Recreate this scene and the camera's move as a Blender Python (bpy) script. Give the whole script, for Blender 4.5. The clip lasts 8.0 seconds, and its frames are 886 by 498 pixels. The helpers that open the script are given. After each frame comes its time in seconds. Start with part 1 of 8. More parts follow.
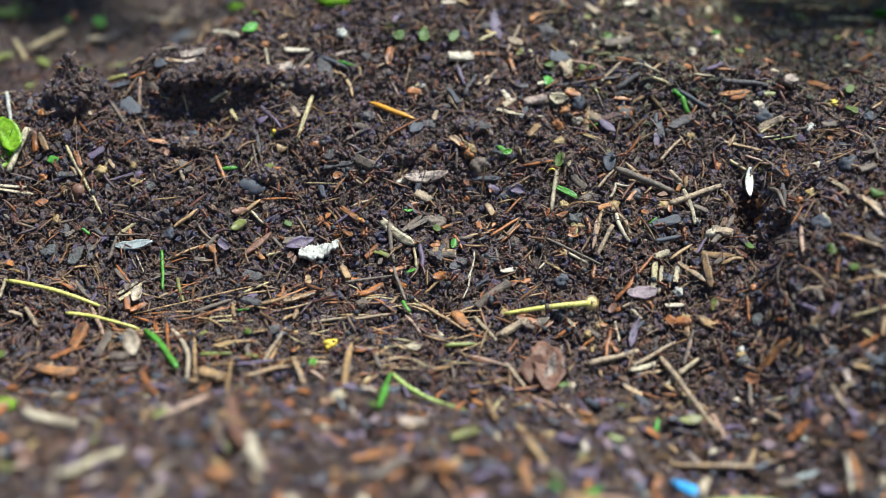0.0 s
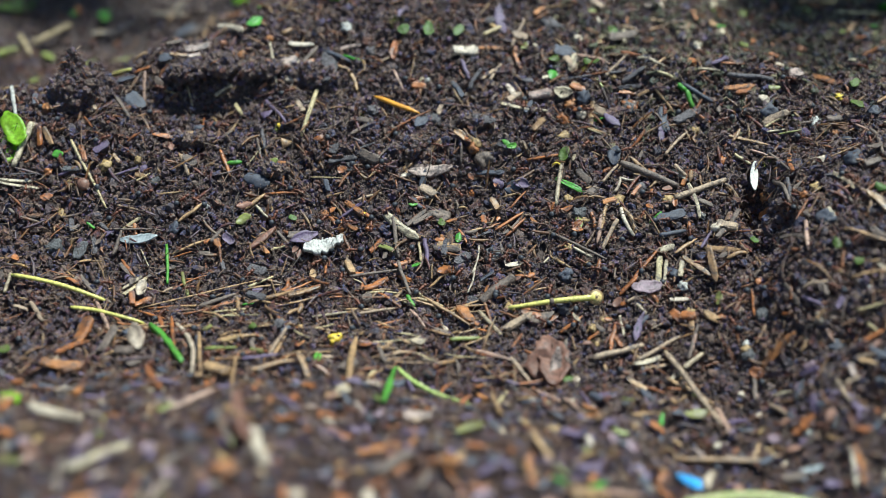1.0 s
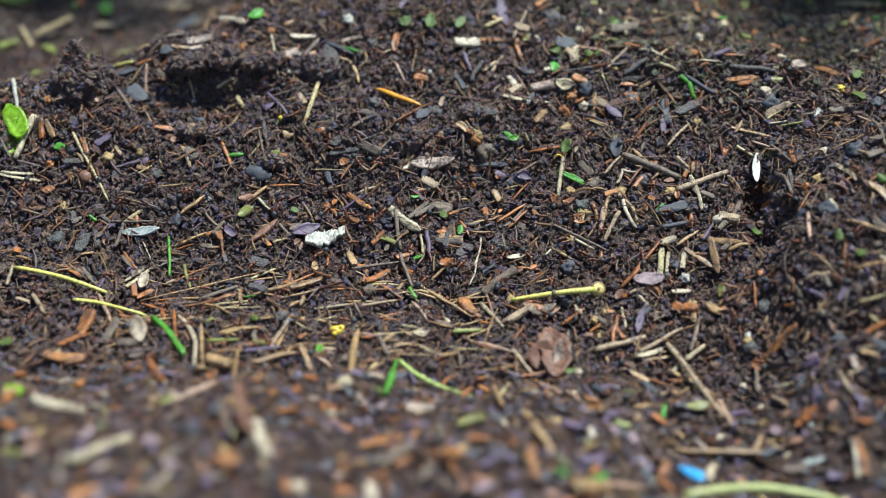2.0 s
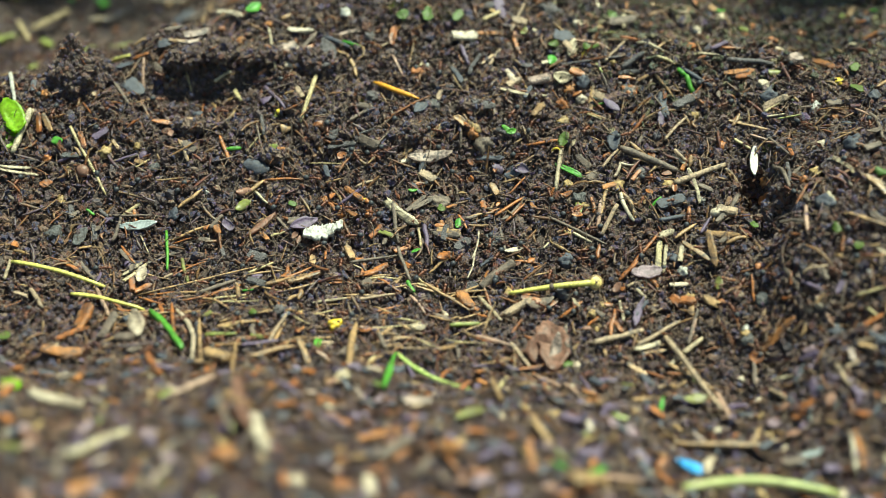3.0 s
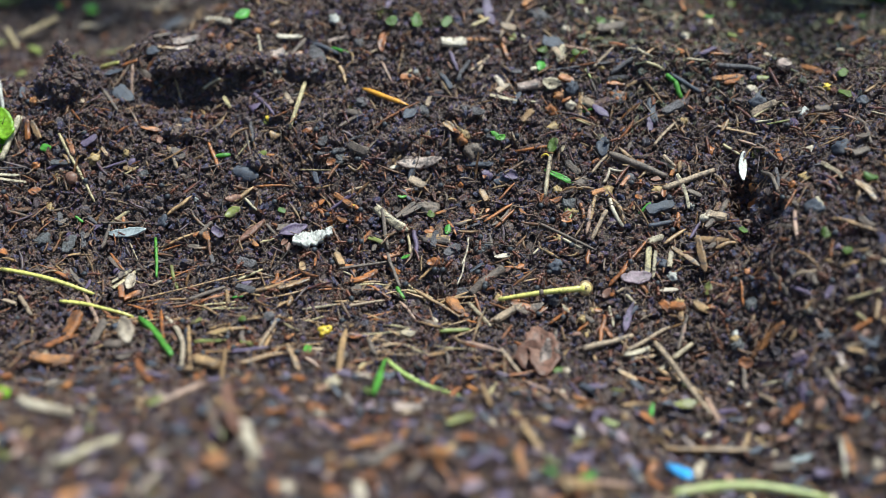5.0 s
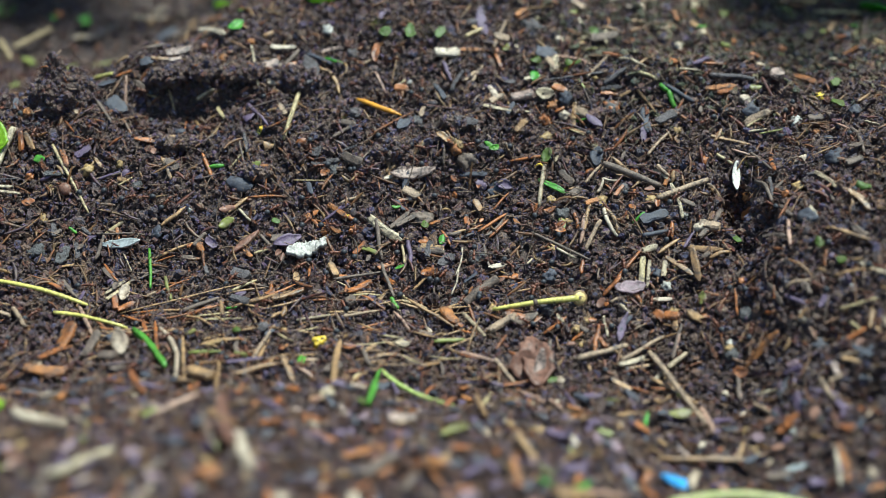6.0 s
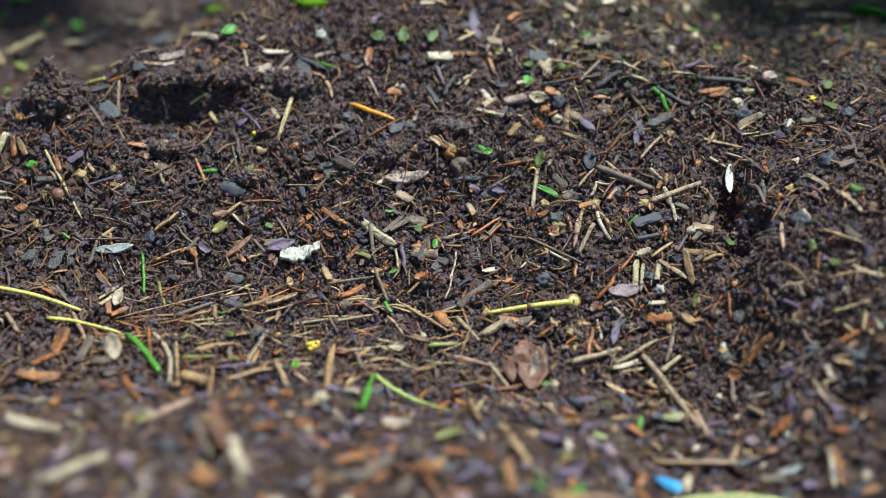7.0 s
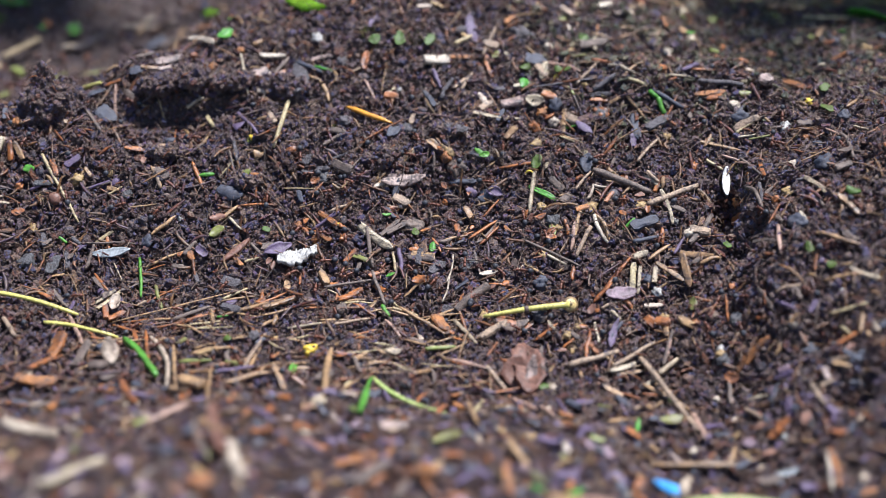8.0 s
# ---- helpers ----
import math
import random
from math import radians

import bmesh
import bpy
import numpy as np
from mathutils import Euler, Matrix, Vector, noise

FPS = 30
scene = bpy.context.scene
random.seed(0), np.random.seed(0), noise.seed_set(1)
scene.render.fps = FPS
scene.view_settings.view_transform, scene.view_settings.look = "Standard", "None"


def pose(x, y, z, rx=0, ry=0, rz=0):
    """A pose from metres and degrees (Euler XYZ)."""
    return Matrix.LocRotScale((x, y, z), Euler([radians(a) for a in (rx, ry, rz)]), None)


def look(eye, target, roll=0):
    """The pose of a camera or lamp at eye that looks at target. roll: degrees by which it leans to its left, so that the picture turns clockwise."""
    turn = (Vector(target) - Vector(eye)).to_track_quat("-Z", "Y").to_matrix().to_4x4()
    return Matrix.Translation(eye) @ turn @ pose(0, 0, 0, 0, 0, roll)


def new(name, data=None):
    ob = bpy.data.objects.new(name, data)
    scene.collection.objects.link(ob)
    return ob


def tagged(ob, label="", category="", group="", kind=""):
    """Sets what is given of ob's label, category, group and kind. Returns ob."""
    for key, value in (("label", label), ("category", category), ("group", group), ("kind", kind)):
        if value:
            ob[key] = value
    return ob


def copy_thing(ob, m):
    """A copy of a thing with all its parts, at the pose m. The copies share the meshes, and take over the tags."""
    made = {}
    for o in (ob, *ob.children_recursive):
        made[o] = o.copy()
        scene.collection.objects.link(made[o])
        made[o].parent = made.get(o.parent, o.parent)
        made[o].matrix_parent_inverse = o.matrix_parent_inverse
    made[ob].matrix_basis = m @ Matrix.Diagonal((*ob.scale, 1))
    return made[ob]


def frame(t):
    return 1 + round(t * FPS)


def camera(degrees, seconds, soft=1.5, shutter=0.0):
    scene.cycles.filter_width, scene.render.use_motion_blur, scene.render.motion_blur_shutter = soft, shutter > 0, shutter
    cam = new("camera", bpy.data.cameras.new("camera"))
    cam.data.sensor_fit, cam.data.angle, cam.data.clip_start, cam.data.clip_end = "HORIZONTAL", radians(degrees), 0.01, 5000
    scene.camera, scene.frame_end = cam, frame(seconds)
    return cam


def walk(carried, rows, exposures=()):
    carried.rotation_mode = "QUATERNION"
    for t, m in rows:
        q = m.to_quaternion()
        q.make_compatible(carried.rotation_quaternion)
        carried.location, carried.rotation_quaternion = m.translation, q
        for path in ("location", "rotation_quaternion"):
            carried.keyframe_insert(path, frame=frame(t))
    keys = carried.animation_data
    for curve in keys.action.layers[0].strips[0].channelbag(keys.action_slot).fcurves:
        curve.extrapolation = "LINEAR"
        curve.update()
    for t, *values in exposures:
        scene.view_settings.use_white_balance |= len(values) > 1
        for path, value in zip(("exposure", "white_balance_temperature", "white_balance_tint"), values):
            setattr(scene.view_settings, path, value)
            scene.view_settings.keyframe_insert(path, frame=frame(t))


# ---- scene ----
# ---- the camera: it stands, and pans and tilts by a degree ----
EYE = (0.0, -0.4243, 0.245)
cam = camera(34.0, 8.0, 0.75)
cam.data.dof.use_dof = True
cam.data.dof.focus_distance = 0.492
cam.data.dof.aperture_fstop = 4.5


def aimed(yaw, pitch, roll):
    """The pose at the standing point: degrees to the left, up from level, and of lean."""
    return Matrix.Translation(EYE) @ Euler((radians(90 + pitch), 0, radians(yaw))).to_matrix().to_4x4() @ pose(0, 0, 0, 0, 0, roll)


walk(cam, [
    (0, aimed(-0.2098, -29.7742, 0.1174)),
    (0.5, aimed(-0.1188, -29.8593, 0.0734)),
    (1, aimed(-0.0000, -30.0031, -0.0000)),
    (1.5, aimed(0.1003, -30.1601, -0.0880)),
    (3, aimed(-0.0092, -30.5728, -0.1408)),
    (3.5, aimed(-0.1173, -30.6358, -0.1306)),
    (4, aimed(-0.2479, -30.6424, -0.1199)),
    (4.5, aimed(-0.3670, -30.5342, -0.0880)),
    (6, aimed(-0.7565, -29.9282, -0.0894)),
    (6.5, aimed(-0.9136, -29.8328, -0.1143)),
    (7, aimed(-1.0526, -29.7645, -0.1368)),
    (7.5, aimed(-1.1358, -29.7085, -0.1890)),
    (8, aimed(-1.1807, -29.6423, -0.2237)),
], [(0, 0.75, 5810, 0), (0.6, 0.66, 5530, -3), (1.4, 0.67, 5680, -1), (2.2, 0.72, 5830, -3), (3.0, 0.98, 6630, -18), (3.5, 0.83, 6330, -7),
             (4.0, 0.72, 5810, 0), (4.5, 0.67, 5630, 0), (6.0, 0.64, 5680, -4), (7.5, 0.65, 5910, -1), (8.0, 0.82, 5610, 16)]
)

# ---- sky, sun ----
world = bpy.data.worlds.new("sky")
scene.world = world
world.use_nodes = True
wn = world.node_tree.nodes
sky = wn.new("ShaderNodeTexSky")
sky.sky_type, sky.sun_disc = "NISHITA", False
sky.sun_elevation, sky.sun_rotation = radians(71), radians(63)
world.node_tree.links.new(sky.outputs[0], wn["Background"].inputs[0])
wn["Background"].inputs[1].default_value = 0.072
sun = new("sun", bpy.data.lights.new("sun", "SUN"))
sun.data.energy, sun.data.angle, sun.data.color = 4.7, radians(9), (1.0, 0.955, 0.86)
sun.matrix_world = look((0.52, 0.26, 1.70), (0, 0, 0))

# ---- the shape of the ground ----
LATTICE = np.random.RandomState(7).rand(256, 256)


def value_noise(x, y):
    """Smooth noise from 0 to 1 over the plan, one lump to a unit."""
    xi, yi = np.floor(x).astype(int), np.floor(y).astype(int)
    u, v = x - xi, y - yi
    u, v = u * u * (3 - 2 * u), v * v * (3 - 2 * v)
    a, b = LATTICE[xi % 256, yi % 256], LATTICE[(xi + 1) % 256, yi % 256]
    c, d = LATTICE[xi % 256, (yi + 1) % 256], LATTICE[(xi + 1) % 256, (yi + 1) % 256]
    return (a * (1 - u) + b * u) * (1 - v) + (c * (1 - u) + d * u) * v


def step(a, b, s):
    w = np.clip((s - a) / (b - a), 0, 1)
    return w * w * (3 - 2 * w)


def bump(x, y, cx, cy, rx, ry, turn=0.0):
    c, s = math.cos(radians(turn)), math.sin(radians(turn))
    u, v = ((x - cx) * c + (y - cy) * s) / rx, (-(x - cx) * s + (y - cy) * c) / ry
    return np.exp(-u * u - v * v)


def broad(x, y):
    """The mound, the trough before it and the near ridge."""
    even = 0.52 * (np.clip(y, -0.06, 0.12) + 0.06) - 0.030
    terraced = np.interp(y, [-0.06, -0.02, 0.008, 0.018, 0.034, 0.040, 0.075, 0.12], [-0.026, -0.012, -0.002, 0.005, 0.0175, 0.0215, 0.040, 0.0636])
    mix = step(0.06, 0.0, x)
    rise = even * (1 - mix) + terraced * mix
    left = step(-0.015, -0.125, x)
    edge = step(-0.100, -0.140, x)
    crest = left * step(0.066 - 0.014 * edge, 0.15 - 0.03 * edge, y) * 0.062
    back = step(0.12, 0.30, y) * (0.020 - 0.045 * step(0.02, 0.16, x))
    west = 0.75 + 0.25 * step(0.03, -0.07, x)
    near = 0.028 * step(-0.045 + 0.042 * west, -0.135 - 0.006 * west, y) * (1 + 0.40 * step(0.03, -0.09, x)) * (1 - 0.80 * step(0.035, 0.095, x))
    near = near + 0.004 * step(-0.050, -0.09, y) * (value_noise(x * 38 + 2, y * 38 + 7) - 0.5)
    bank = 0.050 * bump(x, y, 0.195, -0.055, 0.079, 0.095)
    bank = bank + 0.010 * step(0.100, 0.116, x) * step(0.030, 0.004, y) * step(-0.10, -0.04, y)
    z = rise - crest + back + near + bank
    away = step(-0.01, 0.15, x) * step(0.030, 0.085, y)
    plain = np.interp(y, [0.0, 0.05, 0.10, 0.14, 0.20, 0.30, 0.40], [0.022, 0.030, 0.0335, 0.0315, 0.020, -0.008, -0.020])
    z = z * (1 - away) + plain * away
    z = z - 0.010 * bump(x, y, -0.090, 0.0565, 0.022, 0.0045) - 0.022 * bump(x, y, 0.106, 0.010, 0.0052, 0.0100, -6)
    z = z - 0.003 * bump(x, y, 0.002, 0.022, 0.026, 0.010) - 0.003 * bump(x, y, 0.068, 0.045, 0.018, 0.008)
    z = z + 0.008 * bump(x, y, 0.088, 0.062, 0.030, 0.010) + 0.004 * bump(x, y, -0.015, 0.020, 0.013, 0.018)
    z = z - 0.012 * bump(x, y, 0.1275, -0.0815, 0.0055, 0.0050) - 0.009 * bump(x, y, 0.1216, -0.0575, 0.006, 0.004) - 0.007 * bump(x, y, 0.087, -0.0208, 0.0065, 0.004)
    z = z - 0.010 * bump(x, y, 0.108, -0.0115, 0.006, 0.006)
    return z


def ground_z(x, y):
    """Height of the soil, in metres, at a place of the plan."""
    x, y = np.asarray(x, float), np.asarray(y, float)
    near = np.exp(-np.maximum(0, np.hypot(x, y - 0.05) - 0.45) / 0.12)
    z = broad(x, y) * near
    z = z + near * (0.006 * (value_noise(x * 42 + 9, y * 42 + 3) - 0.5) + 0.0040 * (value_noise(x * 110, y * 110) - 0.5)
                    + 0.0022 * (value_noise(x * 290 + 5, y * 290) - 0.5))
    far = 1 - near
    return z + far * (0.10 * (value_noise(x * 0.9 + 3, y * 0.9) - 0.5) + 0.02 * (value_noise(x * 6, y * 6) - 0.5))

# ---- materials ----
def surface(name, colours, rough=0.6, scale=900.0, bumpy=0.25, island=False, fleck=0.0, spec=0.5, size=0.0006, through_light=0.0, rough_spread=0.15):
    """A grained natural surface. colours: stops that run over noise, mixed with each piece's own chance where island is set."""
    m = bpy.data.materials.new(name)
    m.use_nodes = True
    n, l = m.node_tree.nodes, m.node_tree.links
    b = n["Principled BSDF"]
    pos = n.new("ShaderNodeTexCoord")
    big = n.new("ShaderNodeTexNoise")
    big.inputs["Scale"].default_value, big.inputs["Detail"].default_value = scale * 0.22, 3
    fine = n.new("ShaderNodeTexNoise")
    fine.inputs["Scale"].default_value, fine.inputs["Detail"].default_value, fine.inputs["Roughness"].default_value = scale, 4, 0.65
    l.new(pos.outputs["Object"], big.inputs["Vector"])
    l.new(pos.outputs["Object"], fine.inputs["Vector"])
    add = n.new("ShaderNodeMath")
    add.operation = "MULTIPLY_ADD"
    l.new(big.outputs["Fac"], add.inputs[0])
    add.inputs[1].default_value, add.inputs[2].default_value = (0.7 if not island else 0.35), (0.15 if not island else -0.17)
    ramp = n.new("ShaderNodeValToRGB")
    ramp.color_ramp.interpolation = "LINEAR"
    while len(ramp.color_ramp.elements) < len(colours):
        ramp.color_ramp.elements.new(0.5)
    for i, c in enumerate(colours):
        ramp.color_ramp.elements[i].position = i / max(1, len(colours) - 1)
        ramp.color_ramp.elements[i].color = (*c, 1)
    if island:
        geo = n.new("ShaderNodeNewGeometry")
        own = n.new("ShaderNodeMath")
        own.operation = "ADD"
        l.new(geo.outputs["Random Per Island"], own.inputs[0])
        l.new(add.outputs[0], own.inputs[1])
        l.new(own.outputs[0], ramp.inputs[0])
    else:
        info = n.new("ShaderNodeObjectInfo")
        own = n.new("ShaderNodeMath")
        own.operation = "MULTIPLY_ADD"
        own.inputs[1].default_value = 0.35
        l.new(info.outputs["Random"], own.inputs[0])
        l.new(add.outputs[0], own.inputs[2])
        l.new(own.outputs[0], ramp.inputs[0])
    # fine light and dark grain
    grain = n.new("ShaderNodeMapRange")
    grain.inputs["From Min"].default_value, grain.inputs["From Max"].default_value = 0.3, 0.75
    grain.inputs["To Min"].default_value, grain.inputs["To Max"].default_value = 0.50, 1.55
    l.new(fine.outputs["Fac"], grain.inputs["Value"])
    mul = n.new("ShaderNodeVectorMath")
    mul.operation = "SCALE"
    l.new(ramp.outputs["Color"], mul.inputs[0])
    l.new(grain.outputs["Result"], mul.inputs["Scale"])
    colour = mul.outputs[0]
    if fleck:
        spot = n.new("ShaderNodeTexNoise")
        spot.inputs["Scale"].default_value, spot.inputs["Detail"].default_value, spot.inputs["Roughness"].default_value = 520, 8, 0.72
        l.new(pos.outputs["Object"], spot.inputs["Vector"])
        cut = n.new("ShaderNodeMapRange")
        cut.inputs["From Min"].default_value, cut.inputs["From Max"].default_value = 0.46, 0.62
        cut.inputs["To Max"].default_value = min(0.92, fleck * 1.35)
        l.new(spot.outputs["Fac"], cut.inputs["Value"])
        mix = n.new("ShaderNodeMix")
        mix.data_type = "RGBA"
        l.new(cut.outputs["Result"], mix.inputs[0])
        l.new(colour, mix.inputs[6])
        mix.inputs[7].default_value = (0.040, 0.031, 0.029, 1)
        colour = mix.outputs[2]
    l.new(colour, b.inputs["Base Color"])
    rr = n.new("ShaderNodeMapRange")
    rr.inputs["To Min"].default_value, rr.inputs["To Max"].default_value = max(0.05, rough - rough_spread), min(1, rough + rough_spread)
    l.new(fine.outputs["Fac"], rr.inputs["Value"])
    l.new(rr.outputs["Result"], b.inputs["Roughness"])
    b.inputs["Specular IOR Level"].default_value = spec
    if bumpy:
        bp = n.new("ShaderNodeBump")
        bp.inputs["Strength"].default_value, bp.inputs["Distance"].default_value = bumpy, size
        l.new(fine.outputs["Fac"], bp.inputs["Height"])
        l.new(bp.outputs["Normal"], b.inputs["Normal"])
    if through_light:
        b.inputs["Subsurface Weight"].default_value = through_light
        b.inputs["Subsurface Radius"].default_value = (0.0008, 0.001, 0.0003)
        b.inputs["Subsurface Scale"].default_value = 1.0
    return m


def leafy(m, share=0.35):
    """Let light shine through a leaf's material."""
    n, l = m.node_tree.nodes, m.node_tree.links
    b, out = n["Principled BSDF"], n["Material Output"]
    thin, mix = n.new("ShaderNodeBsdfTranslucent"), n.new("ShaderNodeMixShader")
    l.new(b.inputs["Base Color"].links[0].from_socket, thin.inputs["Color"])
    mix.inputs[0].default_value = share
    l.new(b.outputs[0], mix.inputs[1])
    l.new(thin.outputs[0], mix.inputs[2])
    l.new(mix.outputs[0], out.inputs["Surface"])
    return m


SOIL = surface("soil", [(0.025, 0.016, 0.014), (0.045, 0.030, 0.025), (0.078, 0.050, 0.041)], 0.75, 1500, 0.7, size=0.0008)
GRAIN = surface("soil_grain", [(0.053, 0.036, 0.036), (0.131, 0.090, 0.093), (0.076, 0.041, 0.035), (0.185, 0.138, 0.138), (0.150, 0.065, 0.036), (0.076, 0.083, 0.158), (0.079, 0.048, 0.046),
                               (0.249, 0.165, 0.114), (0.067, 0.047, 0.079), (0.177, 0.087, 0.052), (0.070, 0.076, 0.134), (0.134, 0.076, 0.153), (0.318, 0.240, 0.175), (0.172, 0.055, 0.028), (0.067, 0.047, 0.050)], 0.50, 3200, 1.0, True, spec=0.55, size=0.0010, rough_spread=0.34)
BARK = surface("bark_bits", [(0.050, 0.027, 0.022), (0.186, 0.072, 0.037), (0.074, 0.047, 0.041), (0.274, 0.144, 0.077), (0.089, 0.053, 0.076), (0.162, 0.048, 0.024), (0.062, 0.052, 0.067),
                              (0.335, 0.196, 0.109), (0.109, 0.063, 0.095), (0.249, 0.083, 0.030), (0.065, 0.040, 0.032), (0.130, 0.068, 0.046)], 0.52, 2600, 1.0, True, fleck=0.55, size=0.0010, rough_spread=0.28)
LITTER = surface("needle_bits", [(0.153, 0.044, 0.011), (0.212, 0.111, 0.038), (0.093, 0.031, 0.011), (0.289, 0.178, 0.072), (0.102, 0.055, 0.031), (0.238, 0.072, 0.014), (0.145, 0.098, 0.060), (0.076, 0.047, 0.068), (0.128, 0.036, 0.012)], 0.45, 1800, 0.4, True, fleck=0.5)
GREENCAST = surface("green_cast_crumb", [(0.075, 0.076, 0.044), (0.150, 0.140, 0.080), (0.085, 0.105, 0.060), (0.230, 0.180, 0.095), (0.085, 0.070, 0.040), (0.150, 0.150, 0.090), (0.055, 0.070, 0.066), (0.280, 0.230, 0.130), (0.120, 0.080, 0.040), (0.100, 0.105, 0.070)], 0.5, 2600, 0.9, True, fleck=0.3, size=0.001, rough_spread=0.3)
FIBRE = surface("root_fibre", [(0.096, 0.062, 0.045), (0.256, 0.171, 0.112), (0.064, 0.046, 0.035)], 0.6, 1500, 0.2, True)
CLOD = surface("clod_soil", [(0.049, 0.033, 0.027), (0.115, 0.079, 0.064), (0.191, 0.130, 0.098)], 0.7, 1300, 1.0, size=0.0012)
STRAW = surface("straw", [(0.34, 0.26, 0.12), (0.48, 0.39, 0.20), (0.40, 0.28, 0.14)], 0.5, 1400, 0.3, fleck=0.55)
PALE = surface("pale_wood", [(0.377, 0.295, 0.180), (0.492, 0.410, 0.271), (0.312, 0.221, 0.123)], 0.55, 1400, 0.35, fleck=0.6)
TAN = surface("dry_needle", [(0.30, 0.17, 0.08), (0.42, 0.26, 0.12), (0.22, 0.12, 0.055)], 0.45, 1400, 0.25, fleck=0.6)
RUST = surface("rust_needle", [(0.24, 0.078, 0.020), (0.38, 0.135, 0.034), (0.17, 0.052, 0.016)], 0.42, 1400, 0.25, fleck=0.6)
ORANGE = surface("orange_needle", [(0.62, 0.22, 0.015), (0.75, 0.34, 0.03), (0.50, 0.15, 0.012)], 0.35, 1200, 0.15, fleck=0.25)
BROWN = surface("brown_twig", [(0.075, 0.050, 0.036), (0.14, 0.10, 0.075), (0.20, 0.15, 0.115)], 0.65, 1500, 0.5, fleck=0.6)
GREY = surface("grey_bark", [(0.05, 0.045, 0.05), (0.10, 0.09, 0.095), (0.16, 0.14, 0.14)], 0.65, 1500, 0.9, fleck=0.55, size=0.001)
MAUVE = surface("mauve_flake", [(0.060, 0.038, 0.075), (0.112, 0.075, 0.135), (0.158, 0.112, 0.165)], 0.58, 1500, 0.35, fleck=0.4)
BLUEGREY = surface("blue_grey_flake", [(0.027, 0.030, 0.041), (0.048, 0.052, 0.070), (0.085, 0.087, 0.106)], 0.62, 1600, 0.4, fleck=0.4)
LEAFBROWN = leafy(surface("dead_leaf", [(0.325, 0.156, 0.106), (0.525, 0.294, 0.206), (0.213, 0.100, 0.069)], 0.42, 700, 0.35, fleck=0.35), 0.45)
GREEN = leafy(surface("green_blade", [(0.072, 0.280, 0.035), (0.108, 0.350, 0.049), (0.144, 0.336, 0.042)], 0.4, 900, 0.2))
MOSSGREEN = leafy(surface("fresh_leaflet", [(0.045, 0.118, 0.017), (0.090, 0.166, 0.022), (0.135, 0.158, 0.034)], 0.5, 900, 0.4, fleck=0.3), 0.3)
LIME = leafy(surface("lime_leaf", [(0.30, 0.56, 0.02), (0.38, 0.62, 0.04), (0.26, 0.48, 0.02)], 0.35, 500, 0.2), 0.6)
STEM = surface("yellow_green_stem", [(0.50, 0.46, 0.08), (0.64, 0.58, 0.14), (0.56, 0.48, 0.13)], 0.35, 900, 0.15, fleck=0.2)
LIMESTEM = surface("lime_stem", [(0.255, 0.357, 0.065), (0.340, 0.425, 0.117), (0.374, 0.357, 0.156)], 0.4, 700, 0.2)
OLIVE = surface("olive_stem", [(0.122, 0.158, 0.029), (0.216, 0.245, 0.050), (0.173, 0.144, 0.050)], 0.45, 1000, 0.2, fleck=0.4)
YELLOW = surface("yellow_husk", [(0.62, 0.43, 0.03), (0.75, 0.56, 0.06), (0.55, 0.36, 0.03)], 0.45, 1200, 0.2)
YELLOWPITH = surface("yellow_pith", [(0.60, 0.44, 0.14), (0.72, 0.55, 0.22)], 0.55, 1500, 0.3, fleck=0.2)
OCHRE = surface("ochre_stone", [(0.30, 0.19, 0.07), (0.42, 0.28, 0.11), (0.24, 0.15, 0.06)], 0.55, 1500, 0.35, fleck=0.5)
WHITE = surface("white_flake", [(0.40, 0.38, 0.34), (0.48, 0.46, 0.41), (0.32, 0.29, 0.24)], 0.6, 1200, 0.5, fleck=0.35)
BONE = surface("white_sliver", [(0.62, 0.60, 0.53), (0.72, 0.70, 0.63), (0.55, 0.52, 0.44)], 0.6, 1200, 0.3)
CREAM = surface("cream_husk", [(0.44, 0.34, 0.23), (0.54, 0.45, 0.33), (0.34, 0.24, 0.16)], 0.5, 1200, 0.35, fleck=0.5)
STONE = surface("grey_stone", [(0.055, 0.053, 0.055), (0.10, 0.098, 0.10), (0.15, 0.142, 0.135)], 0.55, 1500, 0.9, fleck=0.6, size=0.001)
BLUE = surface("blue_scrap", [(0.05, 0.26, 0.62), (0.08, 0.36, 0.74)], 0.3, 600, 0.05)
MOSS = surface("moss", [(0.05, 0.09, 0.012), (0.12, 0.18, 0.02), (0.20, 0.22, 0.03)], 0.8, 700, 0.8, island=True)
SHADEDARK = surface("shade_dark", [(0.016, 0.014, 0.010), (0.035, 0.028, 0.018), (0.045, 0.045, 0.016)], 0.85, 60, 1.0, size=0.01)
ANTRED = surface("ant_red", [(0.095, 0.032, 0.017), (0.15, 0.052, 0.026), (0.070, 0.025, 0.014)], 0.45, 1500, 0.1, spec=0.5)
ANTBLACK = surface("ant_black", [(0.020, 0.021, 0.025), (0.042, 0.043, 0.050)], 0.5, 2500, 0.12, spec=0.4)
ANTLEG = surface("ant_leg", [(0.05, 0.020, 0.012), (0.10, 0.035, 0.018)], 0.4, 1500, 0.0)
PALEGREY = surface("pale_grey_husk", [(0.26, 0.28, 0.28), (0.36, 0.38, 0.37)], 0.35, 1200, 0.15)
PINK = surface("pink_crust", [(0.30, 0.20, 0.16), (0.42, 0.31, 0.25), (0.20, 0.13, 0.11)], 0.5, 1300, 0.4, fleck=0.7)
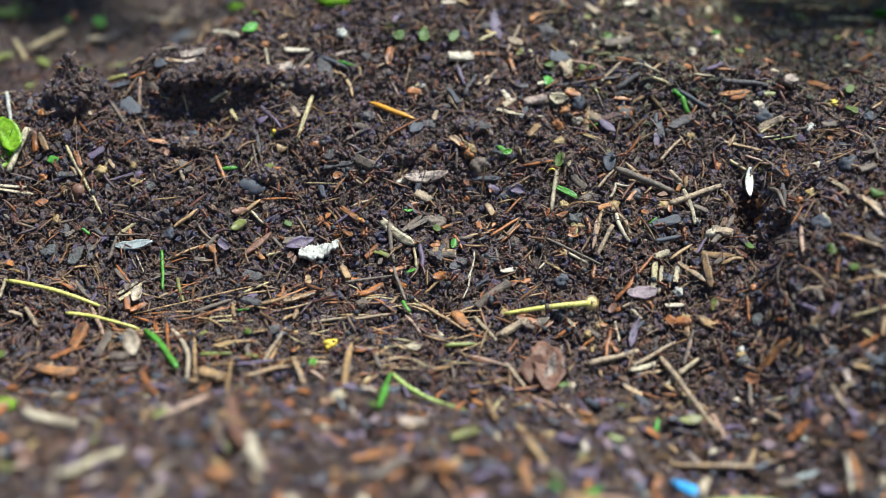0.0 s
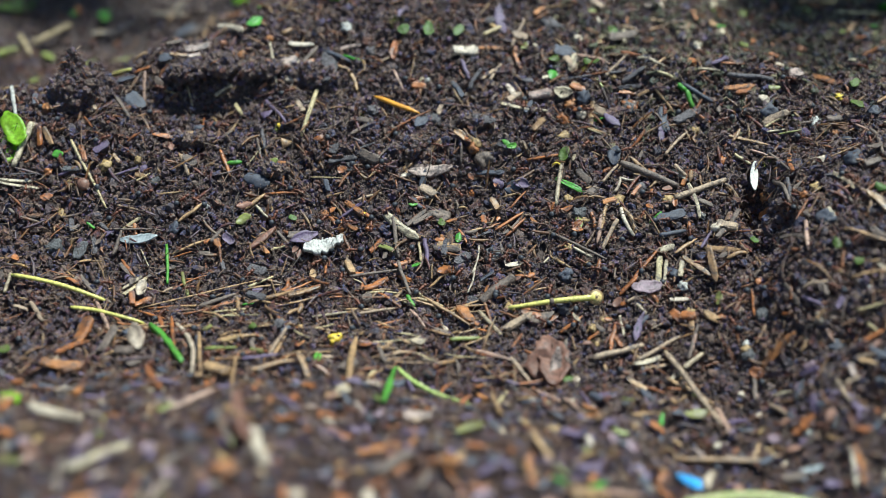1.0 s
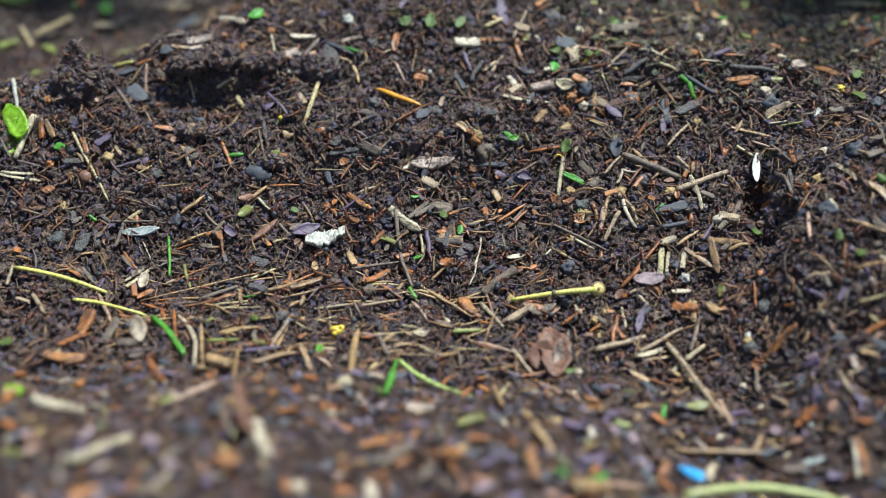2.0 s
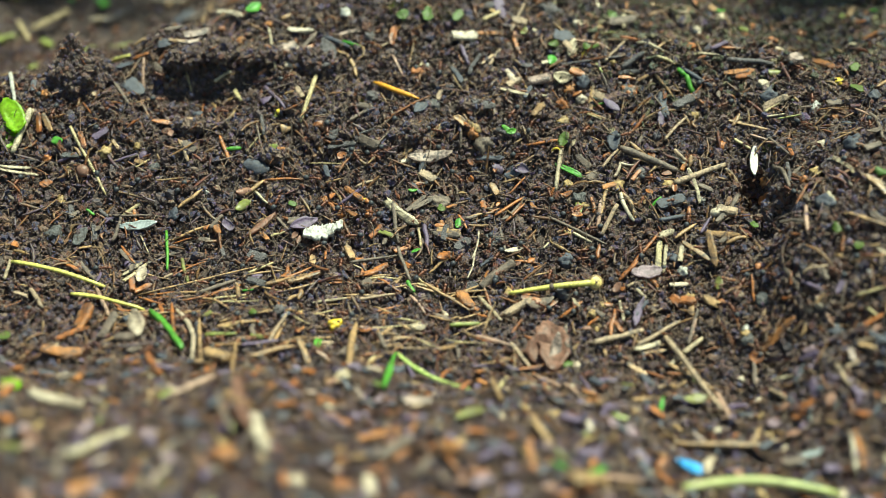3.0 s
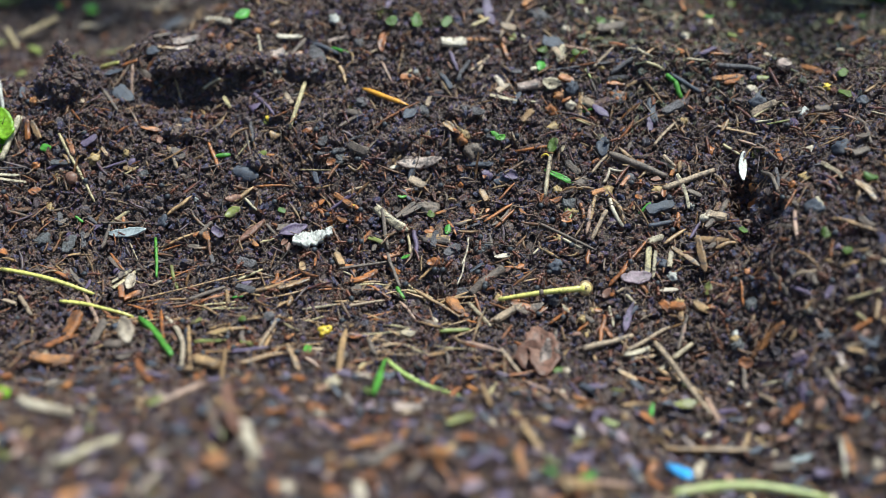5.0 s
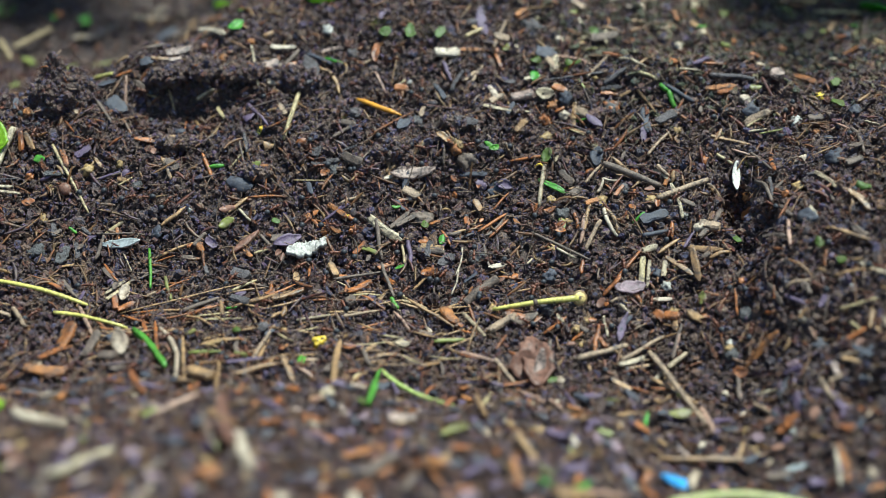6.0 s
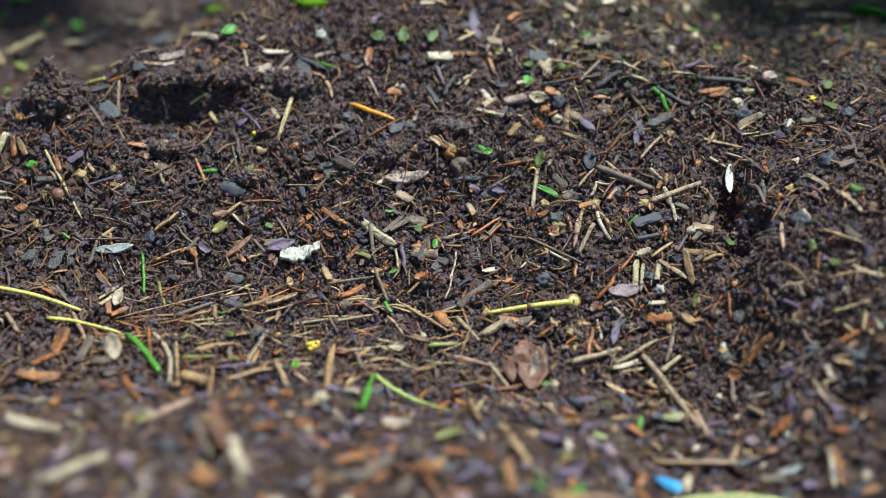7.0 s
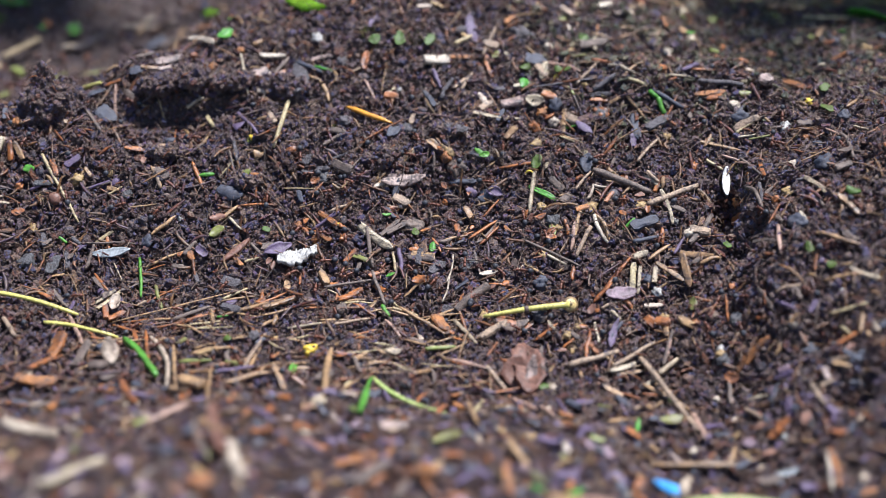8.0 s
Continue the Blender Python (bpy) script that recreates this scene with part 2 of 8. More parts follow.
LIGHTBROWN = surface("light_twig", [(0.220, 0.147, 0.086), (0.330, 0.230, 0.146), (0.396, 0.284, 0.181)], 0.6, 1400, 0.45, fleck=0.6)
PINKMAUVE = surface("pink_mauve_leaf", [(0.19, 0.125, 0.150), (0.28, 0.19, 0.215), (0.14, 0.09, 0.11)], 0.58, 1200, 0.3, fleck=0.4)
PINKTAN = surface("pink_tan_needle", [(0.34, 0.20, 0.14), (0.44, 0.28, 0.20)], 0.45, 1400, 0.2, fleck=0.5)
AMBER = surface("amber_bark", [(0.331, 0.116, 0.022), (0.418, 0.170, 0.045), (0.245, 0.082, 0.022)], 0.55, 1200, 0.7, fleck=0.65)
LEAFGREEN = leafy(surface("leaf_green", [(0.07, 0.30, 0.02), (0.11, 0.40, 0.03), (0.09, 0.34, 0.03)], 0.4, 150, 0.2))
ROOTLET = surface("rootlet", [(0.035, 0.022, 0.015), (0.08, 0.052, 0.034), (0.05, 0.034, 0.024)], 0.6, 1500, 0.3)
GRANULE = surface("soil_granule", [(0.052, 0.032, 0.022), (0.139, 0.088, 0.062), (0.070, 0.063, 0.082), (0.210, 0.129, 0.079)], 0.5, 3000, 1.0, size=0.001, rough_spread=0.3)

# ---- builders ----
def part(name, bm, material, parent=None, label="", smooth=True):
    """Link a bmesh as one mesh object, under a thing where one is given."""
    me = bpy.data.meshes.new(name)
    bmesh.ops.recalc_face_normals(bm, faces=bm.faces)
    bm.to_mesh(me)
    bm.free()
    me.materials.append(material)
    if smooth:
        me.polygons.foreach_set("use_smooth", [True] * len(me.polygons))
    ob = new(name, me)
    ob.parent = parent
    if label:
        ob["label"] = label
    return ob


def tube(points, radii, sides=8, flat=1.0, cap=True):
    """A bmesh round a line of points; flat squeezes it along its up side."""
    bm, rings = bmesh.new(), []
    pts = [Vector(p) for p in points]
    for i, p in enumerate(pts):
        d = (pts[min(i + 1, len(pts) - 1)] - pts[max(i - 1, 0)]).normalized()
        side = d.cross(Vector((0, 0, 1)))
        side = side.normalized() if side.length > 1e-4 else Vector((1, 0, 0))
        up = side.cross(d)
        r = radii[i]
        rings.append([bm.verts.new(p + r * (math.cos(a) * side + flat * math.sin(a) * up)) for a in (2 * math.pi * k / sides for k in range(sides))])
    for a, b in zip(rings, rings[1:]):
        for k in range(sides):
            bm.faces.new((a[k], a[(k + 1) % sides], b[(k + 1) % sides], b[k]))
    if cap:
        bm.faces.new(rings[0][::-1])
        bm.faces.new(rings[-1])
    return bm


def blob(rx, ry, rz, seed=0, rough=0.25, sub=2, freq=1.3):
    """A lumpy rounded body."""
    bm = bmesh.new()
    bmesh.ops.create_icosphere(bm, subdivisions=sub, radius=1)
    off = Vector((seed * 3.1, seed * 1.7, seed * 0.9))
    for v in bm.verts:
        k = 1 + rough * (noise.noise(v.co * freq + off) + 0.45 * noise.noise(v.co * freq * 2.7 + off))
        v.co = Vector((v.co.x * rx, v.co.y * ry, v.co.z * rz)) * k
    return bm


def sheet(outline, thick, curl=0.0, seed=0, cup=0.0, rows=5, cols=14):
    """A thin leaf or flake: outline(s) gives the half width at s from 0 to 1 along a length of 1; it lies along x, centred."""
    bm = bmesh.new()
    top, bot = [], []
    for i in range(cols + 1):
        s = i / cols
        w = outline(s)
        a, b = [], []
        for j in range(rows):
            q = -1 + 2 * j / (rows - 1)
            z = curl * ((s - 0.5) ** 2) * 4 + cup * w * q * q + 0.03 * noise.noise(Vector((s * 4 + seed, q * 1.5, seed * 0.7)))
            a.append(bm.verts.new((s - 0.5, w * q, z + thick / 2)))
            b.append(bm.verts.new((s - 0.5, w * q, z - thick / 2)))
        top.append(a)
        bot.append(b)
    for i in range(cols):
        for j in range(rows - 1):
            bm.faces.new((top[i][j], top[i + 1][j], top[i + 1][j + 1], top[i][j + 1]))
            bm.faces.new((bot[i][j + 1], bot[i + 1][j + 1], bot[i + 1][j], bot[i][j]))
        bm.faces.new((top[i][0], bot[i][0], bot[i + 1][0], top[i + 1][0]))
        bm.faces.new((top[i][-1], top[i + 1][-1], bot[i + 1][-1], bot[i][-1]))
    bm.faces.new([top[0][j] for j in range(rows)] + [bot[0][j] for j in range(rows - 1, -1, -1)])
    bm.faces.new([top[-1][j] for j in range(rows - 1, -1, -1)] + [bot[-1][j] for j in range(rows)])
    return bm


def at_ground(x, y, lift=0.0):
    return Vector((x, y, float(ground_z(x, y)) + lift))


def ground_frame(x, y):
    """A turn that lays a piece on the slope at a place."""
    e = 0.004
    gx = float(ground_z(x + e, y) - ground_z(x - e, y)) / (2 * e)
    gy = float(ground_z(x, y + e) - ground_z(x, y - e)) / (2 * e)
    up = Vector((-gx, -gy, 1)).normalized()
    fwd = (Vector((1, 0, 0)) - up * up.x).normalized()
    return Matrix((fwd, up.cross(fwd), up)).transposed().to_4x4()


def settle(ob, x, y, lift, turn, tilt=0.0, lean=0.0):
    ob.matrix_world = Matrix.Translation(at_ground(x, y, lift)) @ ground_frame(x, y) @ pose(0, 0, 0, lean, -tilt, turn)
    return ob


MM = 0.001
# kind: name, label, category, material, group
KINDS = {
    "straw": ("straw", "thin pale yellow straw lying on the soil", "straw", STRAW, "straws on the nest"),
    "pale_stalk": ("plant_stalk", "bleached pale dry stalk lying on the soil", "stalk", PALE, "straws on the nest"),
    "dry_needle": ("conifer_needle", "dry tan conifer needle lying on the soil", "needle", TAN, "conifer needles"),
    "pink_needle": ("conifer_needle", "thin pinkish dry conifer needle on the soil", "needle", PINKTAN, "conifer needles"),
    "rust_needle": ("conifer_needle", "rust-brown dead conifer needle on the soil", "needle", RUST, "conifer needles"),
    "orange_needle": ("conifer_needle", "bright orange pointed conifer needle on dark soil", "needle", ORANGE, "conifer needles"),
    "twig": ("twig", "thin brown weathered twig lying on the soil", "twig", BROWN, "twigs on the nest"),
    "light_twig": ("twig", "light brown dry twig lying on the soil", "twig", LIGHTBROWN, "twigs on the nest"),
    "grey_twig": ("twig", "thin grey weathered twig on the soil", "twig", GREY, "twigs on the nest"),
    "mauve_stalk": ("plant_stalk", "purplish dry plant stalk on the soil", "stalk", MAUVE, "stalks on the nest"),
    "dark_stalk": ("plant_stalk", "dark blue-grey rotten stalk on the soil", "stalk", BLUEGREY, "stalks on the nest"),
    "grass_blade": ("grass_blade", "short bright green grass blade on dark soil", "grass blade", GREEN, "grass blades"),
    "green_stem": ("plant_stalk", "yellow-green fresh plant stem lying on the soil", "stem", STEM, "green stems"),
    "lime_stem": ("plant_stalk", "fresh lime-green bent plant stem on the soil", "stem", LIMESTEM, "green stems"),
    "olive_stem": ("plant_stalk", "olive-green wilted stem lying on the soil", "stem", OLIVE, "green stems"),
    "root": ("root", "thin cream-coloured bare root on the soil", "root", CREAM, "roots"),
    "white_stalk": ("plant_stalk", "white bent stem beside a green leaf", "stem", WHITE, "green stems"),
    "yellow_shoot": ("plant_shoot", "small curled yellow shoot on the soil", "shoot", YELLOW, "green stems"),
    "straw_chip": ("straw_piece", "short broken piece of pale straw", "straw", STRAW, "straws on the nest"),
    "wood_chip": ("wood_chip", "pale split wood chip lying on the soil", "wood chip", PALE, "wood chips"),
    "tan_chip": ("wood_chip", "tan splintered wood chip lying on the soil", "wood chip", TAN, "wood chips"),
    "cream_chip": ("wood_splinter", "cream-coloured bleached wood splinter on the soil", "wood chip", CREAM, "wood chips"),
    "amber_chip": ("bark_fragment", "orange-brown bark fragment lying on the soil", "wood chip", AMBER, "wood chips"),
    "pink_chip": ("bark_chip", "pinkish crusted bark chip on the soil", "bark chip", PINK, "bark chips"),
    "rootlet": ("rootlet", "thin dark wiry rootlet on the soil", "root", ROOTLET, "roots"),
    "ochre_chip": ("wood_chip", "ochre pitted wood chip lying on the soil", "wood chip", OCHRE, "wood chips"),
    "rust_chip": ("bark_splinter", "rust-red splinter of bark on the soil", "bark chip", RUST, "bark chips"),
    "bark_chip": ("bark_chip", "dark brown bark chip lying on the soil", "bark chip", BROWN, "bark chips"),
    "light_bark_chip": ("bark_chip", "light brown bark chip lying on the soil", "bark chip", LIGHTBROWN, "bark chips"),
    "grey_chip": ("weathered_chip", "grey weathered bark chip lying on the soil", "bark chip", GREY, "bark chips"),
    "dark_chip": ("charred_chip", "dark blue-grey bark chip on the soil", "bark chip", BLUEGREY, "bark chips"),
    "mauve_chip": ("bark_sliver", "purple-brown bark chip lying on the soil", "bark chip", MAUVE, "bark chips"),
    "olive_piece": ("stalk_piece", "olive-green broken stem piece on the soil", "stem", OLIVE, "green stems"),
    "grey_stone_chip": ("stone", "flat grey stone chip in the soil", "stone", STONE, "stones"),
    "leaf_piece": ("dead_leaf", "torn piece of reddish-brown dead leaf", "leaf", LEAFBROWN, "dead leaves"),
    "dark_flake": ("bark_flake", "dark blue-grey flat flake on the soil", "bark flake", BLUEGREY, "flakes"),
    "pale_husk": ("husk", "pale grey translucent husk lying on the soil", "husk", PALEGREY, "husks"),
    "dead_leaf": ("dead_leaf", "reddish-brown dead leaf piece on the soil", "leaf", LEAFBROWN, "dead leaves"),
    "cream_flake": ("husk_flake", "cream-coloured dry husk flake on the soil", "husk", CREAM, "husks"),
    "pink_flake": ("husk_flake", "pinkish-white crusted flake on the soil", "husk", PINK, "husks"),
    "olive_leaf": ("leaf_piece", "olive-green withered leaf piece on the soil", "leaf", OLIVE, "leaf pieces"),
    "mauve_flake": ("petal", "purple glossy petal-like flake on the soil", "petal", MAUVE, "petals"),
    "pink_leaf": ("petal", "pinkish-purple dry leaf flake on the soil", "petal", PINKMAUVE, "petals"),
    "green_leaf": ("leaf_piece", "small bright green leaf piece on dark soil", "leaf", GREEN, "leaf pieces"),
    "lime_leaf": ("leaf", "fresh lime-green leaf on the soil", "leaf", LIME, "leaf pieces"),
    "stone_flake": ("stone", "flat light grey stone flake on the soil", "stone", STONE, "stones"),
    "white_flake": ("white_flake", "ragged white crumbling flake on dark soil", "flake", WHITE, "husks"),
    "white_sliver": ("husk_sliver", "white pointed husk sliver leaning on dark soil", "husk", BONE, "husks"),
    "pale_flake": ("wood_flake", "pale flat wood flake lying on the soil", "wood chip", PALE, "wood chips"),
    "rust_flake": ("bark_flake", "rust-orange bark flake on the soil", "bark flake", RUST, "flakes"),
    "straw_flake": ("straw_piece", "flattened piece of straw on the soil", "straw", STRAW, "straws on the nest"),
    "grey_flake": ("bark_flake", "grey curled bark flake on the soil", "bark flake", GREY, "flakes"),
    "tan_flake": ("bark_flake", "tan bark flake lying on the soil", "bark flake", TAN, "flakes"),
    "bark_flake": ("bark_flake", "brown flat bark flake on the soil", "bark flake", BROWN, "flakes"),
    "blue_scrap": ("plastic_scrap", "small bright blue plastic scrap in the soil", "scrap", BLUE, ""),
    "dark_pebble": ("stone", "small dark blue-grey stone in the soil", "stone", BLUEGREY, "stones"),
    "bud": ("bud", "purple rounded plant bud on the soil", "bud", MAUVE, "seeds and buds"),
    "seed": ("seed", "round reddish-brown seed on the soil", "seed", LEAFBROWN, "seeds and buds"),
    "ochre_pebble": ("stone", "small ochre rounded stone in the soil", "stone", OCHRE, "stones"),
    "pebble": ("stone", "small grey stone in the soil", "stone", STONE, "stones"),
    "grey_pebble": ("stone", "dark grey rough stone in the soil", "stone", GREY, "stones"),
    "bark_crumb": ("bark_crumb", "rust-brown crumb of bark on the soil", "bark", RUST, "bark chips"),
    "yellow_husk": ("husk", "small bright yellow husk on the soil", "husk", YELLOW, "husks"),
    "cream_husk": ("husk", "small cream-coloured husk on the soil", "husk", CREAM, "husks"),
    "leaflet": ("leaflet", "tiny bright green leaflet on the soil", "leaf", MOSSGREEN, "leaf pieces"),
    "pale_husk_piece": ("husk", "pale dry husk piece on the soil", "husk", PALE, "husks"),
    "tan_piece": ("bark_crumb", "orange-brown crumb of bark on the soil", "bark", AMBER, "bark chips"),
    "white_pebble": ("stone", "small white stone in the soil", "stone", WHITE, "stones"),
    "moss_tuft": ("moss_tuft", "olive-green tuft of moss on the soil", "moss", OLIVE, "moss tufts"),
    "amber_piece": ("bark_crumb", "amber-orange crumb of bark on the soil", "bark", AMBER, "bark chips"),
    "bark_lump": ("bark_crumb", "brown lump of bark on the soil", "bark", BROWN, "bark chips"),
}
COUNT = [0]


def lay(p, q, r, bow=0.0, arch=0.0, n=13):
    """A line from p to q that rests on the ground and bends a little over it, about its own middle."""
    COUNT[0] += 1
    wob = COUNT[0] * 0.77
    d = q - p
    side = Vector((-d.y, d.x, 0)).normalized() if d.xy.length > 1e-5 else Vector((1, 0, 0))
    pts = []
    for i in range(n):
        s = i / (n - 1)
        k = 4 * s * (1 - s)
        pts.append(p + d * s + side * (bow * k + 0.6 * r * noise.noise(Vector((s * 2.5 + wob, wob, 0)))) + Vector((0, 0, arch * k)))
    low = [float(ground_z(v.x, v.y)) + 0.0018 + 0.5 * r for v in pts]
    z = [max(v.z, g) for v, g in zip(pts, low)]
    for _ in range(9):
        z = [z[0]] + [(z[i - 1] + 2 * z[i] + z[i + 1]) / 4 for i in range(1, n - 1)] + [z[-1]]
    over = max(g - h for g, h in zip(low, z))
    z = [h + max(0.0, over) * 0.8 + 0.0004 for h in z]
    mid = (p + q) / 2
    return mid, [Vector((v.x, v.y, h)) - mid for v, h in zip(pts, z)], wob


def stick(kind, a, b, r, bow=0.0, arch=0.0, sides=7):
    """A long thin thing from plan point a to plan point b; radius and bends in millimetres."""
    name, label, category, mat, group = KINDS[kind]
    r = r * MM
    p, q = at_ground(*a, 0.0020 + r * 0.8), at_ground(*b, 0.0020 + r * 0.8)
    mid, pts, wob = lay(p, q, r, bow * MM, arch * MM)
    n = len(pts)
    needle = name == "conifer_needle"
    radii = []
    for i in range(n):
        s = i / (n - 1)
        e = 1 - 0.75 * abs(2 * s - 1) ** 4 if needle else 1 - 0.25 * abs(2 * s - 1) ** 6
        radii.append(r * (e - 0.18 * s) * (1.08 + 0.16 * noise.noise(Vector((s * 8 + wob, 3, wob)))))
    ob = part(name, tube(pts, radii, sides, 0.75 if needle else 0.9), mat)
    ob.location = mid
    return tagged(ob, label, category, group)


def branch(kind, a, b, r):
    """A thicker piece of twig: bark with ridges, and pale broken ends."""
    name, label, category, mat, group = KINDS[kind]
    r = r * MM
    thing = new(name)
    p, q = at_ground(*a, 0.0010 + r), at_ground(*b, 0.0010 + r)
    mid, pts, wob = lay(p, q, r * 0.4, 0, 0, 17)
    radii = [r * (1 + 0.16 * noise.noise(Vector((i * 0.9, wob, 1)))) for i in range(17)]
    bm = tube(pts, radii, 14, 1.0, False)
    for i, v in enumerate(bm.verts):
        k = i % 14
        v.co.z += 0.10 * r * noise.noise(Vector((k * 2.1, wob, 0)))
    thing.location = mid
    part("bark", bm, mat, thing)
    for j, i in enumerate((0, 16)):
        d = (pts[1] - pts[0]) if i == 0 else (pts[15] - pts[16])
        end = tube([pts[i] + d * 0.12, pts[i] - d * 0.05], [radii[i] * 0.95, radii[i] * 0.8], 14)
        part("broken_end", end, PALE, thing, "pale broken wood end")
    return tagged(thing, label, category, group)


def cut_stem(kind, a, b, r):
    """A yellow-green stem with a dark joint and a thick round cut end."""
    r = r * 1.12 * MM
    thing = new("plant_stalk")
    p, q = at_ground(*a, 0.0026 + r), at_ground(*b, 0.0038 + r)
    mid, pts, _ = lay(p, q, r * 0.3, 0, 0.0006)
    thing.location = mid
    part("stalk", tube(pts, [r * (0.62 + 0.5 * i / 12) for i in range(13)], 10), STEM, thing)
    i = 6
    part("joint", tube([pts[i] - (pts[i + 1] - pts[i]) * 0.3, pts[i], pts[i] + (pts[i + 1] - pts[i]) * 0.3], [r * 1.05, r * 1.25, r * 1.08], 10), BROWN, thing, "dark brown joint")
    # the cut end: a short thick knob whose round face looks south
    way = Vector((0.18, -0.80, 0.57)).normalized()
    c = pts[-1] + (pts[-1] - pts[-2]).normalized() * 0.4 * r
    rim = [2.0, 2.5, 2.6, 2.45]
    part("knob", tube([c - way * 0.9 * r, c - way * 0.5 * r, c + way * 0.1 * r, c + way * 0.35 * r], [k * r for k in rim], 20), OCHRE, thing, "pale yellow thick cut end")
    side = way.cross(Vector((0, 0, 1))).normalized()
    up = side.cross(way)
    face = c + way * 0.40 * r
    part("pith", tube([face - way * 0.2 * r, face], [1.95 * r, 1.9 * r], 18), YELLOWPITH, thing, "pale cut face")
    for a in (20, 95, 150):
        out = (math.cos(radians(a)) * side + math.sin(radians(a)) * up) * 1.2 * r
        part("crack", tube([face - out * 0.5, face + out * 0.1 + up * 0.15 * r, face + out], [0.13 * r, 0.17 * r, 0.08 * r], 5), BROWN, thing, "dark brown crack")
    return tagged(thing, "yellow-green stem with a thick round cut end", "stem", "green stems")


def flake(kind, x, y, length, width, turn, seed, ragged=0.35, thick=0.05):
    """A leaf, petal or husk piece lying on the ground; sizes in millimetres."""
    name, label, category, mat, group = KINDS[kind]
    blade = kind in ("green_leaf",) and length > 2.5 * width
    power = 0.35 if blade else 0.62

    def outline(s):
        e = max(0.08, math.sin(math.pi * min(max(s, 0.02), 0.98)) ** power)
        return width / length / 2 * e * (1 + ragged * noise.noise(Vector((s * 6 + seed * 5.3, seed * 1.9, 0))) + 0.6 * ragged * noise.noise(Vector((s * 19 + seed * 3, 0, seed))))
    if name == "leaf_piece" or blade:
        ragged = 0.10
    if kind == "pink_leaf":
        ragged = 0.5
    rnd = random.Random(seed)
    bm = sheet(outline, thick, rnd.uniform(-0.06, 0.12), seed, rnd.uniform(-0.5, 0.5), 7, 44 if ragged > 0.6 else 14)
    for v in bm.verts:
        if ragged > 0.6:
            q = Vector((v.co.x * 9, v.co.y * 9, seed))
            v.co.x += 0.06 * noise.noise(q + Vector((0, 0, 7)))
            v.co.y += 0.08 * noise.noise(q) + 0.06 * noise.noise(q * 2.6)
            v.co.z += 0.05 * noise.noise(q * 0.8 + Vector((3, 0, 0)))
        v.co.y += 0.25 * width / length * math.sin(2.2 * v.co.x + seed)
    bmesh.ops.scale(bm, vec=(length * MM,) * 3, verts=bm.verts)
    ob = part(name, bm, mat)
    settle(ob, x, y, 0.0036, turn, rnd.uniform(-6, 6), rnd.uniform(-14, 14) if not blade else 0)
    return tagged(ob, label, category, group)


def upright(kind, x, y, height, width, lean, seed, lift=0.0):
    """A flake that leans on the slope behind it and shows its broad side to the south; lift in millimetres."""
    name, label, category, mat, group = KINDS[kind]

    def outline(s):
        e = max(0.10, math.sin(math.pi * min(max(s, 0.03), 0.97)) ** 0.6)
        return width / height / 2 * e * (1 + 0.25 * noise.noise(Vector((s * 6 + seed * 5.3, seed, 0))))
    bm = sheet(outline, 0.05, 0.10, seed, 0.15)
    bmesh.ops.scale(bm, vec=(height * MM,) * 3, verts=bm.verts)
    ob = part(name, bm, mat)
    up = Vector((math.sin(radians(lean)), 0.74, 0.67)).normalized()
    face = Vector((0.15, -0.64, 0.75))
    face = (face - up * face.dot(up)).normalized()
    ob.matrix_world = Matrix.Translation(at_ground(x, y, lift * MM) + up * height * MM * 0.47) @ Matrix((up, face.cross(up), face)).transposed().to_4x4()
    return tagged(ob, label, category, group)


def chip(kind, x, y, length, width, turn, seed):
    """A split piece of wood or bark with broken ends and a fibrous back; sizes in millimetres."""
    name, label, category, mat, group = KINDS[kind]
    bm = bmesh.new()
    n, m = 7, 10
    rnd = random.Random(seed)
    length, width = length * MM, width * MM
    height = min(width * rnd.uniform(0.35, 0.6), 0.0022)
    bend = rnd.uniform(-0.06, 0.06) * length
    tip = rnd.choice((0.75, 0.45, 0.3))
    rings = []
    for i in range(n + 1):
        s = i / n - 0.5
        w = width / 2 * (1 + 0.30 * noise.noise(Vector((s * 4, seed * 2.3, 0)))) * (0.8 if i == 0 else tip if i == n else 1)
        ring = []
        for k in range(m):
            a = 2 * math.pi * k / m
            u, v = math.copysign(abs(math.cos(a)) ** 0.6, math.cos(a)), math.copysign(abs(math.sin(a)) ** 0.7, math.sin(a))
            x0 = s * length + (0.16 * length * noise.noise(Vector((k * 1.7, seed, 2 + i))) if i in (0, n) else 0)
            ridge = 0.35 * noise.noise(Vector((k * 1.9, seed * 0.7, s * 2)))
            ring.append(bm.verts.new((x0, u * w + bend * 4 * s * s, (v + ridge) * height / 2)))
        rings.append(ring)
    for a, b in zip(rings, rings[1:]):
        for k in range(m):
            bm.faces.new((a[k], a[(k + 1) % m], b[(k + 1) % m], b[k]))
    bm.faces.new(rings[0][::-1])
    bm.faces.new(rings[-1])
    ob = part(name, bm, mat, None, "", False)
    settle(ob, x, y, 0.0026 + height * 0.5, turn, rnd.uniform(-5, 5), rnd.uniform(-20, 20))
    return tagged(ob, label, category, group)


